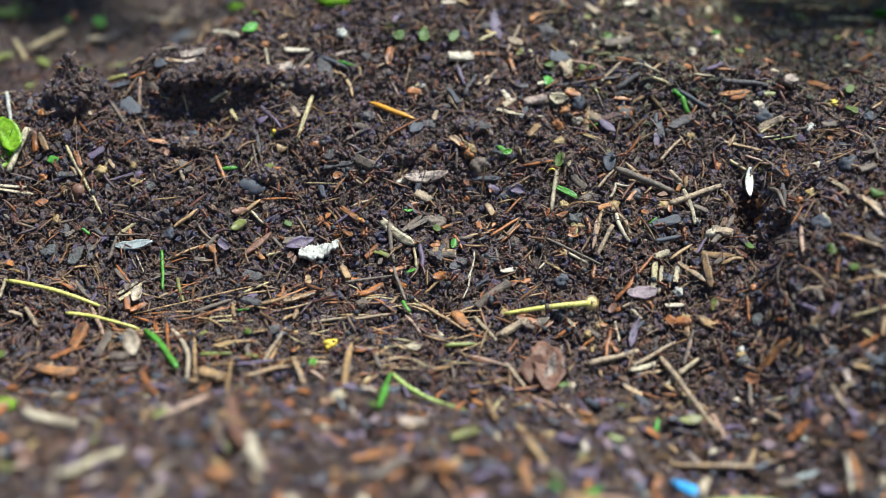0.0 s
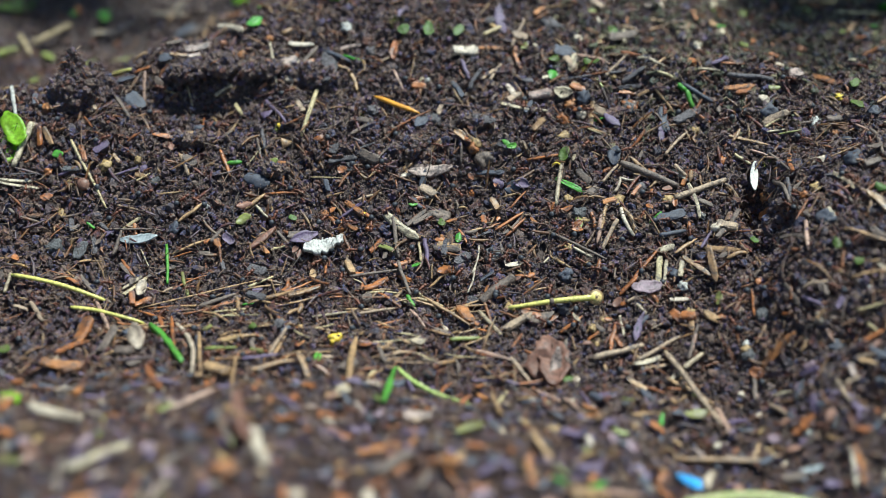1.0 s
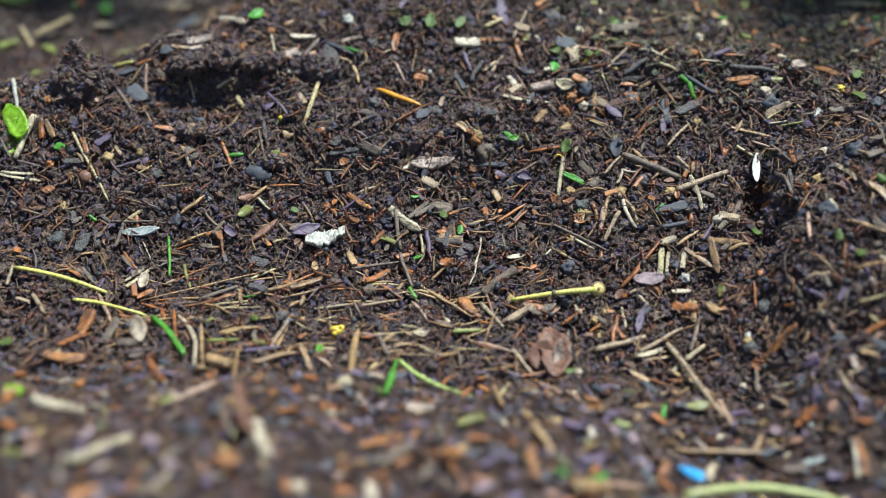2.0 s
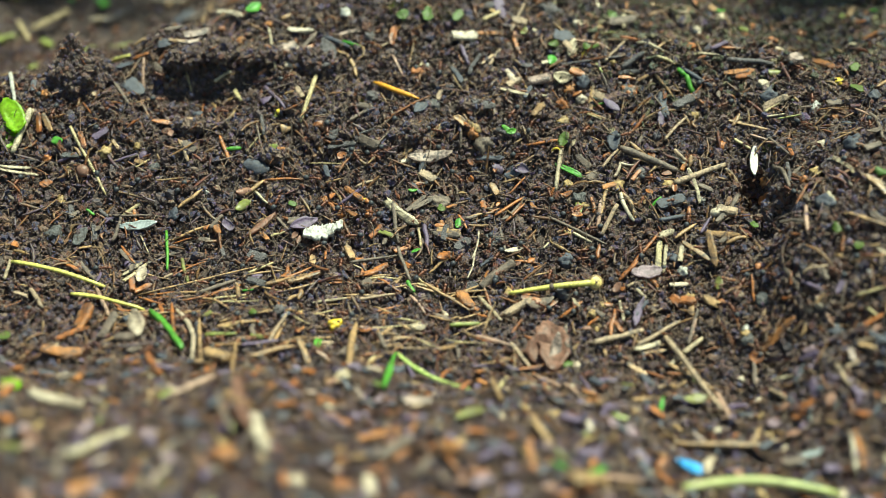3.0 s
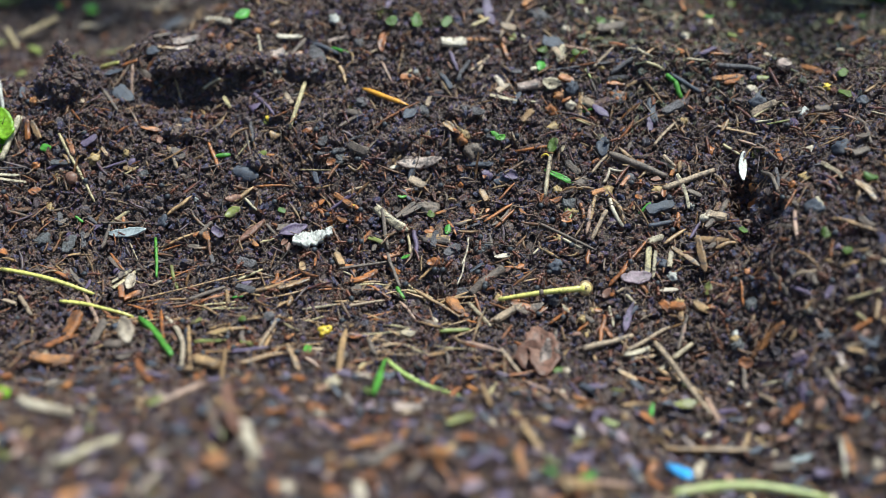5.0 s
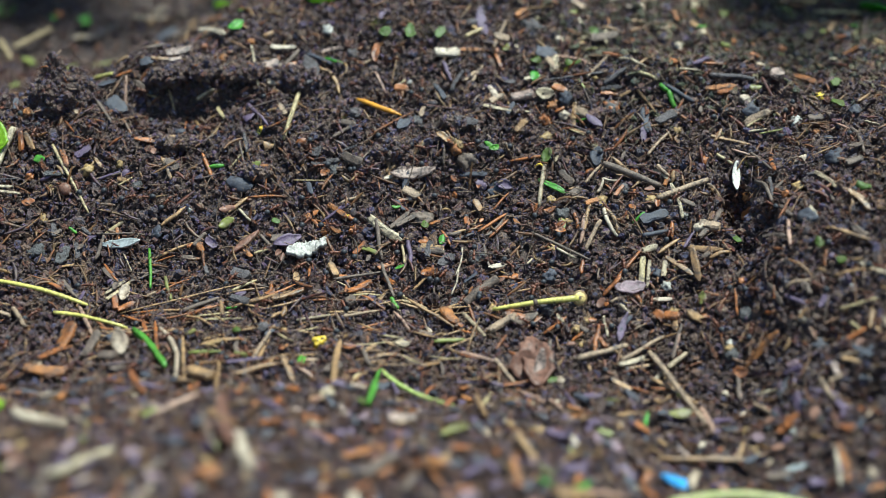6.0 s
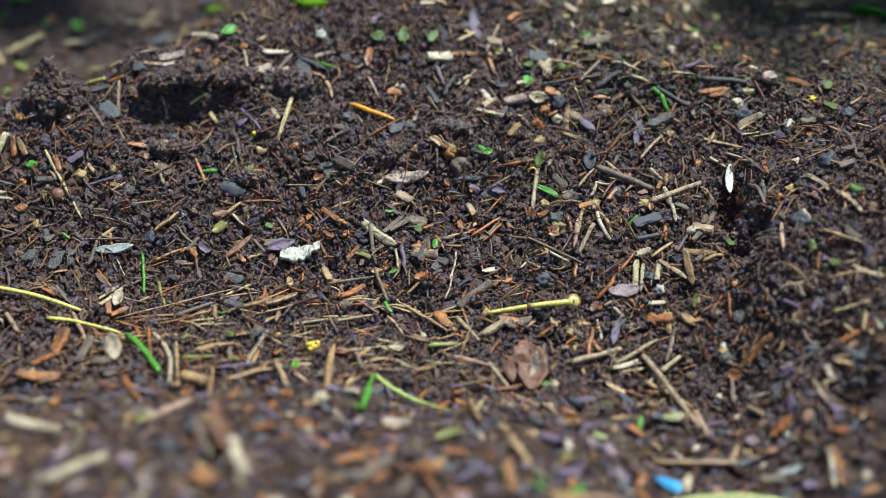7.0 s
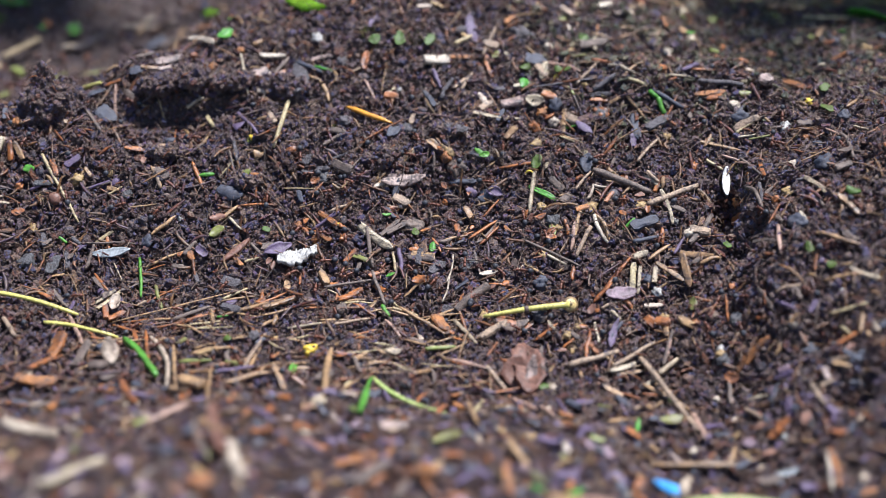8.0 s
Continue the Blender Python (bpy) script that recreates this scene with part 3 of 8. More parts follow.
def pebble(kind, x, y, rx, ry, rz, seed):
    """A stone, seed or crumb; half sizes in millimetres."""
    name, label, category, mat, group = KINDS[kind]
    if kind == "moss_tuft":
        return tuft(x, y, rx, seed)
    if kind == "leaflet":
        return flake(kind, x, y, 2.4 * rx, 2.6 * ry, seed * 47 % 180, seed, 0.45, 0.07)
    smooth = kind in ("seed", "bud")
    bm = blob(rx * MM, ry * MM, rz * MM * (1 if smooth else 0.8), seed, 0.06 if smooth else 0.62, 3, 1.7)
    ob = part(name, bm, mat)
    settle(ob, x, y, 0.0014 + rz * 0.5 * MM, seed * 47)
    return tagged(ob, label, category, group)


def tuft(x, y, r, seed):
    """A tuft of moss: many short pointed leaves."""
    name, label, category, mat, group = KINDS["moss_tuft"]
    rnd = random.Random(seed)
    bm = bmesh.new()
    for _ in range(46):
        a, d = rnd.uniform(0, 6.28), rnd.random() ** 0.5 * r * MM
        c = Vector((d * math.cos(a), d * math.sin(a), 0))
        tip = c + Vector((math.cos(a) * 0.4, math.sin(a) * 0.4, 1)) * rnd.uniform(0.5, 1.0) * r * MM * 0.9
        s = Vector((-math.sin(a), math.cos(a), 0)) * 0.10 * r * MM
        u = Vector((0, 0, 0.08 * r * MM)) + Vector((math.cos(a), math.sin(a), 0)) * 0.06 * r * MM
        m = (c + tip) / 2
        v = [bm.verts.new(w) for w in (c, m + s, tip, m - s, m + u)]
        for f in ((0, 1, 4), (1, 2, 4), (2, 3, 4), (3, 0, 4), (0, 3, 2, 1)):
            bm.faces.new([v[i] for i in f])
    ob = part(name, bm, mat, None, "", False)
    settle(ob, x, y, 0.0012, 0)
    return tagged(ob, label, category, group)


def ball():
    """Corners and faces of a ball of twenty faces."""
    bm = bmesh.new()
    bmesh.ops.create_icosphere(bm, subdivisions=1, radius=1)
    out = [v.co.copy() for v in bm.verts], [[v.index for v in f.verts] for f in bm.faces]
    bm.free()
    return out


ICO_V, ICO_F = ball()


def clod(x, y, rx, ry, rz, turn, seed, label, rise=0.0, sub=5):
    """A lump of crumbly soil: half sizes in millimetres; rise lifts it out of the ground."""
    bm = bmesh.new()
    bmesh.ops.create_icosphere(bm, subdivisions=sub, radius=1)
    off = Vector((seed * 3.7, seed * 1.3, 0))
    for v in bm.verts:
        w = Vector((v.co.x * rx, v.co.y * ry, v.co.z * rz))
        u = w / 5.5
        push = 0.30 * noise.noise(u * 1.3 + off) + 0.26 * noise.noise(u * 3.1 + off) + 0.26 * abs(noise.noise(u * 6.5 + off)) + 0.12 * noise.noise(u * 14 + off)
        v.co = (w + v.co * push * 6.0) * MM
    rnd = random.Random(seed)
    skin = [v.co.copy() for v in bm.verts if v.co.z > -0.35 * rz * MM]
    ob = part("soil_clod", bm, CLOD, None, "", False)
    crumbs = bmesh.new()
    for k in range(int(5.0 * (rx * ry + ry * rz + rz * rx))):
        c, r = rnd.choice(skin), min(1.2, rnd.lognormvariate(math.log(0.62), 0.5)) * MM
        m = pose(0, 0, 0, rnd.uniform(0, 360), rnd.uniform(0, 360), rnd.uniform(0, 360)).to_3x3()
        d = (rnd.uniform(0.7, 1.5), rnd.uniform(0.6, 1.1), rnd.uniform(0.5, 0.9))
        if k % 9 == 0:
            r = min(r, 0.55 * MM)
            d = (rnd.uniform(2.0, 4.0), rnd.uniform(0.5, 0.9), rnd.uniform(0.25, 0.5))
        tips = [crumbs.verts.new(c + m @ Vector((v[0] * d[0], v[1] * d[1], v[2] * d[2])) * r * rnd.uniform(0.7, 1.25)) for v in ICO_V]
        for f in ICO_F:
            crumbs.faces.new([tips[i] for i in f])
    part("crumb_crust", crumbs, GRAIN, ob, "grey-brown crumbs stuck to the clod", False)
    for i in range(int(4 + rx)):
        c = rnd.choice(skin)
        d = Vector((rnd.uniform(-1, 1), rnd.uniform(-1, 1), rnd.uniform(-0.5, 1))).normalized() * rnd.uniform(1.5, 4) * MM
        w = rnd.uniform(0.10, 0.30) * MM
        part("rootlet", tube([c - d * 0.7, c + Vector((0, 0, 0.4 * MM)), c + d + Vector((0, 0, rnd.uniform(-1, 0.6) * MM))], [w, w, w * 0.6], 5), RUST if i % 3 == 0 else FIBRE, ob)
    ob.matrix_world = Matrix.Translation(at_ground(x, y, rise * MM)) @ pose(0, 0, 0, 0, 0, turn)
    return tagged(ob, label, "soil clod", "soil clods")


def strew(kinds, count, xs, ys, sizes, seed):
    """Lay pieces of the given kinds by chance over a stretch of the plan; sizes in millimetres."""
    rnd = random.Random(seed)
    for i in range(count):
        kind = rnd.choice(kinds)
        x, y = rnd.uniform(*xs), rnd.uniform(*ys)
        x *= 0.62 + 0.38 * (y - ys[0]) / (ys[1] - ys[0])
        length, turn = rnd.uniform(*sizes), rnd.uniform(0, 180)
        if kind.endswith(("needle", "twig", "stalk", "stem")) or kind == "straw":
            d = Vector((math.cos(radians(turn)), math.sin(radians(turn)))) * length * 0.6 * MM
            stick(kind, (x - d.x, y - d.y), (x + d.x, y + d.y), rnd.uniform(0.45, 0.9), rnd.uniform(-0.6, 0.6))
        elif kind == "moss_tuft":
            tuft(x, y, length * 0.4, seed + i)
        elif kind.endswith(("flake", "leaf")):
            flake(kind, x, y, length * 0.8, length * rnd.uniform(0.4, 0.65), turn, seed + i)
        else:
            chip(kind, x, y, length, length * rnd.uniform(0.22, 0.5), turn, seed + i)


def strew_long(kind, count, xs, ys, sizes, radius, spread, bow, seed, arch=0.0):
    """Lay long thin pieces, their heading within spread degrees of east."""
    rnd = random.Random(seed)
    for _ in range(count):
        x, y, a = rnd.uniform(*xs), rnd.uniform(*ys), radians(rnd.uniform(-spread, spread))
        d = Vector((math.cos(a), math.sin(a))) * rnd.uniform(*sizes) * MM / 2
        stick(kind, (x - d.x, y - d.y), (x + d.x, y + d.y), rnd.uniform(*radius), rnd.uniform(-bow, bow), rnd.uniform(0, arch))

# ---- ground: one sheet, fine where the camera looks ----
def spread(lo, hi, fine, far):
    near = list(np.arange(lo, hi + fine / 2, fine))
    out, s = [], fine
    while True:
        s *= 1.35
        out.append((out[-1] if out else 0) + s)
        if out[-1] > far:
            break
    return np.array([lo - d for d in out[::-1]] + near + [hi + d for d in out])


def build_ground():
    xs, ys = spread(-0.30, 0.30, 0.0020, 60), spread(-0.24, 0.50, 0.0020, 60)
    X, Y = np.meshgrid(xs, ys)
    Z = ground_z(X, Y)
    fine = np.exp(-np.maximum(0, np.hypot(X, Y - 0.1) - 0.35) / 0.1)
    Z = Z + fine * 0.0016 * (value_noise(X * 700, Y * 700) - 0.5)
    co = np.stack([X, Y, Z], -1).reshape(-1, 3)
    ny, nx = X.shape
    i = (np.arange(ny - 1)[:, None] * nx + np.arange(nx - 1)[None, :]).ravel()
    quads = np.stack([i, i + 1, i + nx + 1, i + nx], -1)
    me = bpy.data.meshes.new("ground")
    me.vertices.add(len(co))
    me.vertices.foreach_set("co", co.ravel())
    me.loops.add(quads.size)
    me.loops.foreach_set("vertex_index", quads.ravel())
    me.polygons.add(len(quads))
    me.polygons.foreach_set("loop_start", np.arange(0, quads.size, 4))
    me.polygons.foreach_set("use_smooth", np.ones(len(quads), bool))
    me.update(calc_edges=True)
    me.materials.append(SOIL)
    return tagged(new("ground", me), "dark damp crumbly soil of an ant nest", "ground", "", "structure")


GROUND = build_ground()


# ---- loose soil and litter, in great numbers ----
def ico(sub):
    bm = bmesh.new()
    bmesh.ops.create_icosphere(bm, subdivisions=sub, radius=1)
    v = np.array([p.co for p in bm.verts])
    f = np.array([[q.index for q in t.verts] for t in bm.faces])
    bm.free()
    return v, f


def rotations(rs, n, flat):
    """Random turns; flat from 0 (any way up) to 1 (lying)."""
    yaw, a, b = rs.rand(n) * 2 * np.pi, rs.randn(n) * (1 - flat) * 1.2, rs.randn(n) * (1 - flat) * 1.2
    cy, sy, ca, sa, cb, sb = np.cos(yaw), np.sin(yaw), np.cos(a), np.sin(a), np.cos(b), np.sin(b)
    o, e = np.zeros(n), np.ones(n)
    rz = np.stack([np.stack([cy, -sy, o], -1), np.stack([sy, cy, o], -1), np.stack([o, o, e], -1)], 1)
    rx = np.stack([np.stack([e, o, o], -1), np.stack([o, ca, -sa], -1), np.stack([o, sa, ca], -1)], 1)
    ry = np.stack([np.stack([cb, o, sb], -1), np.stack([o, e, o], -1), np.stack([-sb, o, cb], -1)], 1)
    return rz @ rx @ ry


def slope_frame(x, y):
    """Turns that lay a piece on the slope of the ground."""
    e = 0.004
    gx = (ground_z(x + e, y) - ground_z(x - e, y)) / (2 * e)
    gy = (ground_z(x, y + e) - ground_z(x, y - e)) / (2 * e)
    nrm = np.stack([-gx, -gy, np.ones_like(gx)], -1)
    nrm /= np.linalg.norm(nrm, axis=1)[:, None]
    t = np.stack([np.ones_like(gx), np.zeros_like(gx), gx], -1)
    t /= np.linalg.norm(t, axis=1)[:, None]
    return np.stack([t, np.cross(nrm, t), nrm], -1)


def scatter(name, label, category, mat, shapes, x, y, size, rs, flat, lift, smooth=True):
    """One mesh of many loose pieces; shapes: pairs of unit vertices and faces, sizes (n, 3) in metres."""
    n = len(x)
    rot = slope_frame(x, y) @ rotations(rs, n, flat)
    org = np.stack([x, y, ground_z(x, y) + lift], -1)
    pick = rs.randint(len(shapes), size=n)
    cos, faces, base = [], [], 0
    for k, (v, f) in enumerate(shapes):
        sel = np.nonzero(pick == k)[0]
        if not len(sel):
            continue
        p = v[None] * size[sel][:, None, :]
        p = np.einsum("nij,nvj->nvi", rot[sel], p) + org[sel][:, None, :]
        cos.append(p.reshape(-1, 3))
        faces.append((f[None] + (np.arange(len(sel)) * len(v))[:, None, None] + base).reshape(-1, f.shape[1]))
        base += len(sel) * len(v)
    co, fa = np.concatenate(cos), np.concatenate(faces)
    me = bpy.data.meshes.new(name)
    me.vertices.add(len(co))
    me.vertices.foreach_set("co", co.ravel())
    me.loops.add(fa.size)
    me.loops.foreach_set("vertex_index", fa.ravel())
    me.polygons.add(len(fa))
    me.polygons.foreach_set("loop_start", np.arange(0, fa.size, fa.shape[1]))
    me.polygons.foreach_set("use_smooth", np.full(len(fa), smooth))
    me.update(calc_edges=True)
    me.materials.append(mat)
    return tagged(new(name, me), label, category, "", "stuff")


def places(rs, n, far=0.16):
    """Plan points in the stretch before the camera, a share of them on the farther ground."""
    m = 4 * n
    back = rs.rand(m) < far
    y = np.where(back, 0.16 + 0.28 * rs.rand(m), -0.18 + 0.34 * rs.rand(m))
    half = np.clip(0.168 + 0.285 * y, 0, 0.29)
    x = (rs.rand(m) * 2 - 1) * half
    e = 0.003
    gx = (ground_z(x + e, y) - ground_z(x - e, y)) / (2 * e)
    gy = (ground_z(x, y + e) - ground_z(x, y - e)) / (2 * e)
    wide = half / np.where(back, 0.29, 0.215)
    keep = np.nonzero(rs.rand(m) < wide * np.sqrt(1 + gx * gx + gy * gy) / 1.9)[0][:n]
    return x[keep], y[keep]


def lumps(rs, sub, count, rough):
    v, f = ico(sub)
    out = []
    for i in range(count):
        k = 1 + rough * rs.randn(len(v))
        w = v * np.clip(k, 0.55, 1.55)[:, None]
        cut = rs.randn(3)
        cut /= np.linalg.norm(cut)
        d = w @ cut
        w = w - np.maximum(0, d - 0.55)[:, None] * cut  # one broken side
        out.append((w, f))
    return out


def bar(sides, rings, bend, taper):
    """A unit needle along x."""
    v, f = [], []
    for i in range(rings):
        s = i / (rings - 1)
        r = 1 - taper * abs(2 * s - 1) ** 2
        for k in range(sides):
            a = 2 * math.pi * k / sides
            v.append((s - 0.5, r * math.cos(a) * 0.5 + bend * 4 * s * (1 - s), r * math.sin(a) * 0.5))
    for i in range(rings - 1):
        for k in range(sides):
            p, q = i * sides + k, i * sides + (k + 1) % sides
            f.append((p, q, q + sides, p + sides))
    return np.array(v), np.array(f)


def flat_bit(rs, n):
    """A unit bark flake: a ragged slab, in triangles."""
    a = np.sort(rs.rand(n)) * 2 * np.pi
    r = 0.5 * (0.75 + 0.4 * rs.rand(n))
    top = np.stack([r * np.cos(a), r * np.sin(a), 0.5 + 0.5 * rs.randn(n)], -1)
    bot = top * (1.05, 1.05, 1) - (0, 0, 1)
    v = np.concatenate([top, bot, [[0, 0, 0.7], [0, 0, -0.6]]])
    f = []
    for k in range(n):
        j = (k + 1) % n
        f += [(k, j, 2 * n), (n + j, n + k, 2 * n + 1), (k, n + k, n + j), (k, n + j, j)]
    return v, np.array(f)


def octa(rs, count):
    v = np.array([(1, 0, 0), (-1, 0, 0), (0, 1, 0), (0, -1, 0), (0, 0, 1), (0, 0, -1)], float)
    f = np.array([(0, 2, 4), (2, 1, 4), (1, 3, 4), (3, 0, 4), (2, 0, 5), (1, 2, 5), (3, 1, 5), (0, 3, 5)])
    return [(v + 0.30 * rs.randn(6, 3), f) for _ in range(count)]


def build_soil():
    rs = np.random.RandomState(11)
    # fines between the crumbs and over the pieces
    x, y = places(rs, 90000, 0.06)
    n = len(x)
    s = np.clip(rs.lognormal(math.log(0.00046), 0.35, n), 0.00022, 0.0010)
    size = s[:, None] * (0.7 + 0.7 * rs.rand(n, 3))
    lift = np.where(rs.rand(n) < 0.45, 0.0014 + 0.0016 * rs.rand(n), 0.0002 + 0.0011 * rs.rand(n))
    scatter("soil_fines", "fine dark soil between the crumbs", "soil", GRAIN, octa(rs, 20), x, y, size, rs, 0.0, lift, False)
    # small crumbs
    x, y = places(rs, 36000, 0.14)
    n = len(x)
    s = np.clip(rs.lognormal(math.log(0.00080), 0.32, n), 0.0004, 0.0017)
    size = s[:, None] * np.stack([0.8 + 0.7 * rs.rand(n), 0.6 + 0.5 * rs.rand(n), 0.5 + 0.45 * rs.rand(n)], -1)
    scatter("soil_crumbs", "small dark soil crumbs covering the nest", "soil", GRAIN, lumps(rs, 1, 30, 0.34), x, y, size, rs, 0.2, 0.0005 + 0.0014 * rs.rand(n), False)
    # larger granules
    x, y = places(rs, 11500)
    n = len(x)
    s = np.clip(rs.lognormal(math.log(0.00112), 0.30, n), 0.0006, 0.0023)
    size = s[:, None] * np.stack([0.8 + 0.5 * rs.rand(n), 0.7 + 0.4 * rs.rand(n), 0.6 + 0.35 * rs.rand(n)], -1)
    scatter("soil_granules", "dark grey-brown soil granules and grit", "soil", GRAIN, lumps(rs, 2, 36, 0.22), x, y, size, rs, 0.0, 0.0008 + 0.0010 * rs.rand(n), False)
    # bark flakes
    x, y = places(rs, 12500)
    n = len(x)
    L = np.clip(rs.lognormal(math.log(0.0028), 0.45, n), 0.0012, 0.010)
    size = np.stack([L, L * (0.14 + 0.36 * rs.rand(n) ** 1.5), 0.0003 + 0.0006 * rs.rand(n)], -1)
    scatter("bark_crumbs", "brown and grey bark crumbs in the soil", "bark", BARK, [flat_bit(rs, 7) for _ in range(16)], x, y, size, rs, 0.60, 0.0015 + 0.0012 * rs.rand(n), False)
    # olive crumbs: the green light under the shrub, put into their colour
    x, y = places(rs, 52000, 0.45)
    keep = np.nonzero((x > 0.03 + 0.05 * rs.rand(len(x))) & (y > 0.03 + 0.06 * rs.rand(len(x))))[0][:9000]
    x, y = x[keep], y[keep]
    n = len(x)
    L = np.clip(rs.lognormal(math.log(0.0026), 0.40, n), 0.0012, 0.007)
    size = np.stack([L, L * (0.35 + 0.45 * rs.rand(n)), 0.0004 + 0.0008 * rs.rand(n)], -1)
    scatter("leaf_crumbs", "olive-brown crumbs tinted for the green light under the shrub", "leaf litter", GREENCAST, [flat_bit(rs, 7) for _ in range(16)], x, y, size, rs, 0.60, 0.0016 + 0.0013 * rs.rand(n), False)
    # needle pieces
    x, y = places(rs, 3200)
    n = len(x)
    L = np.clip(rs.lognormal(math.log(0.0060), 0.42, n), 0.0025, 0.016)
    w = 0.0006 + 0.0008 * rs.rand(n)
    size = np.stack([L, w, w * 0.7], -1)
    scatter("needle_litter", "broken brown conifer needles in the soil", "needles", LITTER, [bar(5, 4, b, 0.55) for b in (0, 0.2, -0.3, 0.8)], x, y, size, rs, 0.80, 0.0022 + 0.0012 * rs.rand(n))
    # fine roots and fibres
    x, y = places(rs, 9500)
    n = len(x)
    L = np.clip(rs.lognormal(math.log(0.0050), 0.4, n), 0.002, 0.012)
    w = 0.00012 + 0.00020 * rs.rand(n)
    size = np.stack([L, w, w], -1)
    scatter("root_fibres", "thin dark root fibres in the soil", "roots", FIBRE, [bar(4, 6, b, 0.3) for b in (1, -2, 4, -5)], x, y, size, rs, 0.55, 0.0024 + 0.0014 * rs.rand(n))


def build_granules():
    """The larger granules of the slope, each a piece of the ground."""
    rs = np.random.RandomState(31)
    meshes = []
    for v, f in lumps(rs, 2, 12, 0.20):
        me = bpy.data.meshes.new("soil_granule")
        me.from_pydata([tuple(p) for p in v * 0.001], [], [tuple(int(i) for i in t) for t in f])
        me.polygons.foreach_set("use_smooth", [False] * len(me.polygons))
        me.materials.append(GRANULE)
        meshes.append(me)
    for i in range(300):
        y = rs.uniform(-0.08, 0.12)
        x = rs.uniform(-1, 1) * (0.15 + 0.26 * y)
        s = np.clip(rs.lognormal(0.40, 0.22), 1.1, 2.4)
        ob = new("soil_granule", meshes[i % 12])
        ob.parent = GROUND
        ob.matrix_basis = Matrix.LocRotScale(at_ground(x, y, 0.0016), Euler(rs.rand(3) * 6.28), (s * rs.uniform(0.8, 1.2), s * rs.uniform(0.8, 1.1), s * rs.uniform(0.6, 0.9)))


build_soil()
build_granules()


# ---- litter, each piece where it lies ----
stick("straw", (-0.1308, 0.0359), (-0.1161, 0.0155), 0.56)
stick("green_stem", (-0.1429, -0.0125), (-0.1111, -0.0204), 0.82, arch=1.6)
stick("green_stem", (-0.1211, -0.0253), (-0.0969, -0.0294), 0.72, arch=1.2)
stick("grass_blade", (-0.0944, 0.0048), (-0.0918, -0.0113), 0.57)
flake("pale_husk", -0.1040, 0.0060, 14.2, 2.92, -3, 5)
stick("twig", (-0.1147, 0.0095), (-0.0962, 0.0091), 0.42)
flake("dead_leaf", -0.0617, 0.0051, 12.7, 3.13, 39, 7)
stick("twig", (-0.0568, 0.0082), (-0.0473, -0.0023), 0.60)
stick("dry_needle", (-0.0927, 0.0019), (-0.0788, 0.0066), 0.57)
pebble("dark_pebble", -0.0923, 0.0102, 1.96, 2.15, 1.56, 11)
stick("dry_needle", (-0.1006, -0.0223), (-0.0565, -0.0088), 0.40)
stick("rust_needle", (-0.0972, -0.0219), (-0.0827, -0.0211), 0.36)
stick("rust_needle", (-0.0965, -0.0241), (-0.0820, -0.0230), 0.39)
stick("dry_needle", (-0.0921, -0.0211), (-0.0821, -0.0214), 0.32)
stick("dry_needle", (-0.0795, -0.0249), (-0.0680, -0.0339), 0.52)
chip("wood_chip", -0.1037, -0.0110, 7.8, 1.25, 39, 17)
chip("straw_chip", -0.1017, -0.0124, 12.3, 1.28, 58, 18)
flake("cream_flake", -0.0994, -0.0165, 6.4, 4.07, 62, 19)
pebble("bud", -0.1050, 0.0290, 2.04, 1.43, 1.04, 20)
stick("twig", (-0.1162, 0.0267), (-0.1063, 0.0285), 0.52)
pebble("seed", -0.1250, 0.0231, 2.50, 2.15, 1.56, 22)
pebble("ochre_pebble", -0.1297, 0.0238, 1.58, 1.14, 0.83, 23)
chip("wood_chip", -0.1488, 0.0227, 14.8, 1.16, -4, 24)
stick("grey_twig", (-0.1542, 0.0253), (-0.1419, 0.0278), 0.26)
flake("olive_leaf", -0.0686, 0.0126, 5.8, 3.90, 19, 26)
flake("dark_flake", -0.0650, 0.0251, 9.4, 6.50, 3, 28)
chip("straw_chip", -0.1071, 0.0116, 6.9, 1.21, 37, 30)
stick("pale_stalk", (-0.1029, 0.0024), (-0.0988, -0.0049), 0.26)
stick("rust_needle", (-0.1097, 0.0010), (-0.1036, -0.0075), 0.62)
pebble("bud", -0.1060, -0.0062, 1.58, 1.64, 1.19, 34)
stick("pale_stalk", (-0.1446, -0.0182), (-0.1433, -0.0120), 0.63)
chip("tan_chip", -0.0515, -0.0184, 14.1, 1.78, 19, 38)
stick("pale_stalk", (-0.0654, 0.0194), (-0.0603, 0.0137), 0.53)
stick("olive_stem", (-0.0878, -0.0056), (-0.0847, -0.0161), 0.65)
stick("straw", (-0.0717, -0.0307), (-0.0639, -0.0247), 0.27)
chip("tan_chip", -0.1216, -0.0013, 5.6, 1.07, -1, 43)
flake("stone_flake", -0.1233, 0.0023, 6.7, 5.88, 31, 44)
stick("dry_needle", (-0.1113, -0.0143), (-0.1086, -0.0112), 0.39)
pebble("pebble", -0.1003, 0.0243, 1.95, 1.74, 1.27, 46)
pebble("pebble", -0.1323, 0.0040, 2.67, 2.45, 1.78, 47)
pebble("ochre_pebble", -0.1320, 0.0163, 1.95, 1.25, 0.91, 48)
chip("bark_chip", -0.0940, -0.0050, 11.6, 1.37, 34, 49)
stick("rust_needle", (-0.0919, 0.0013), (-0.0851, 0.0024), 0.39)
stick("twig", (-0.0795, 0.0051), (-0.0754, 0.0093), 0.88)
flake("dead_leaf", -0.0686, 0.0173, 5.5, 2.89, 17, 52)
chip("bark_chip", -0.1161, -0.0144, 18.0, 1.54, -45, 53)
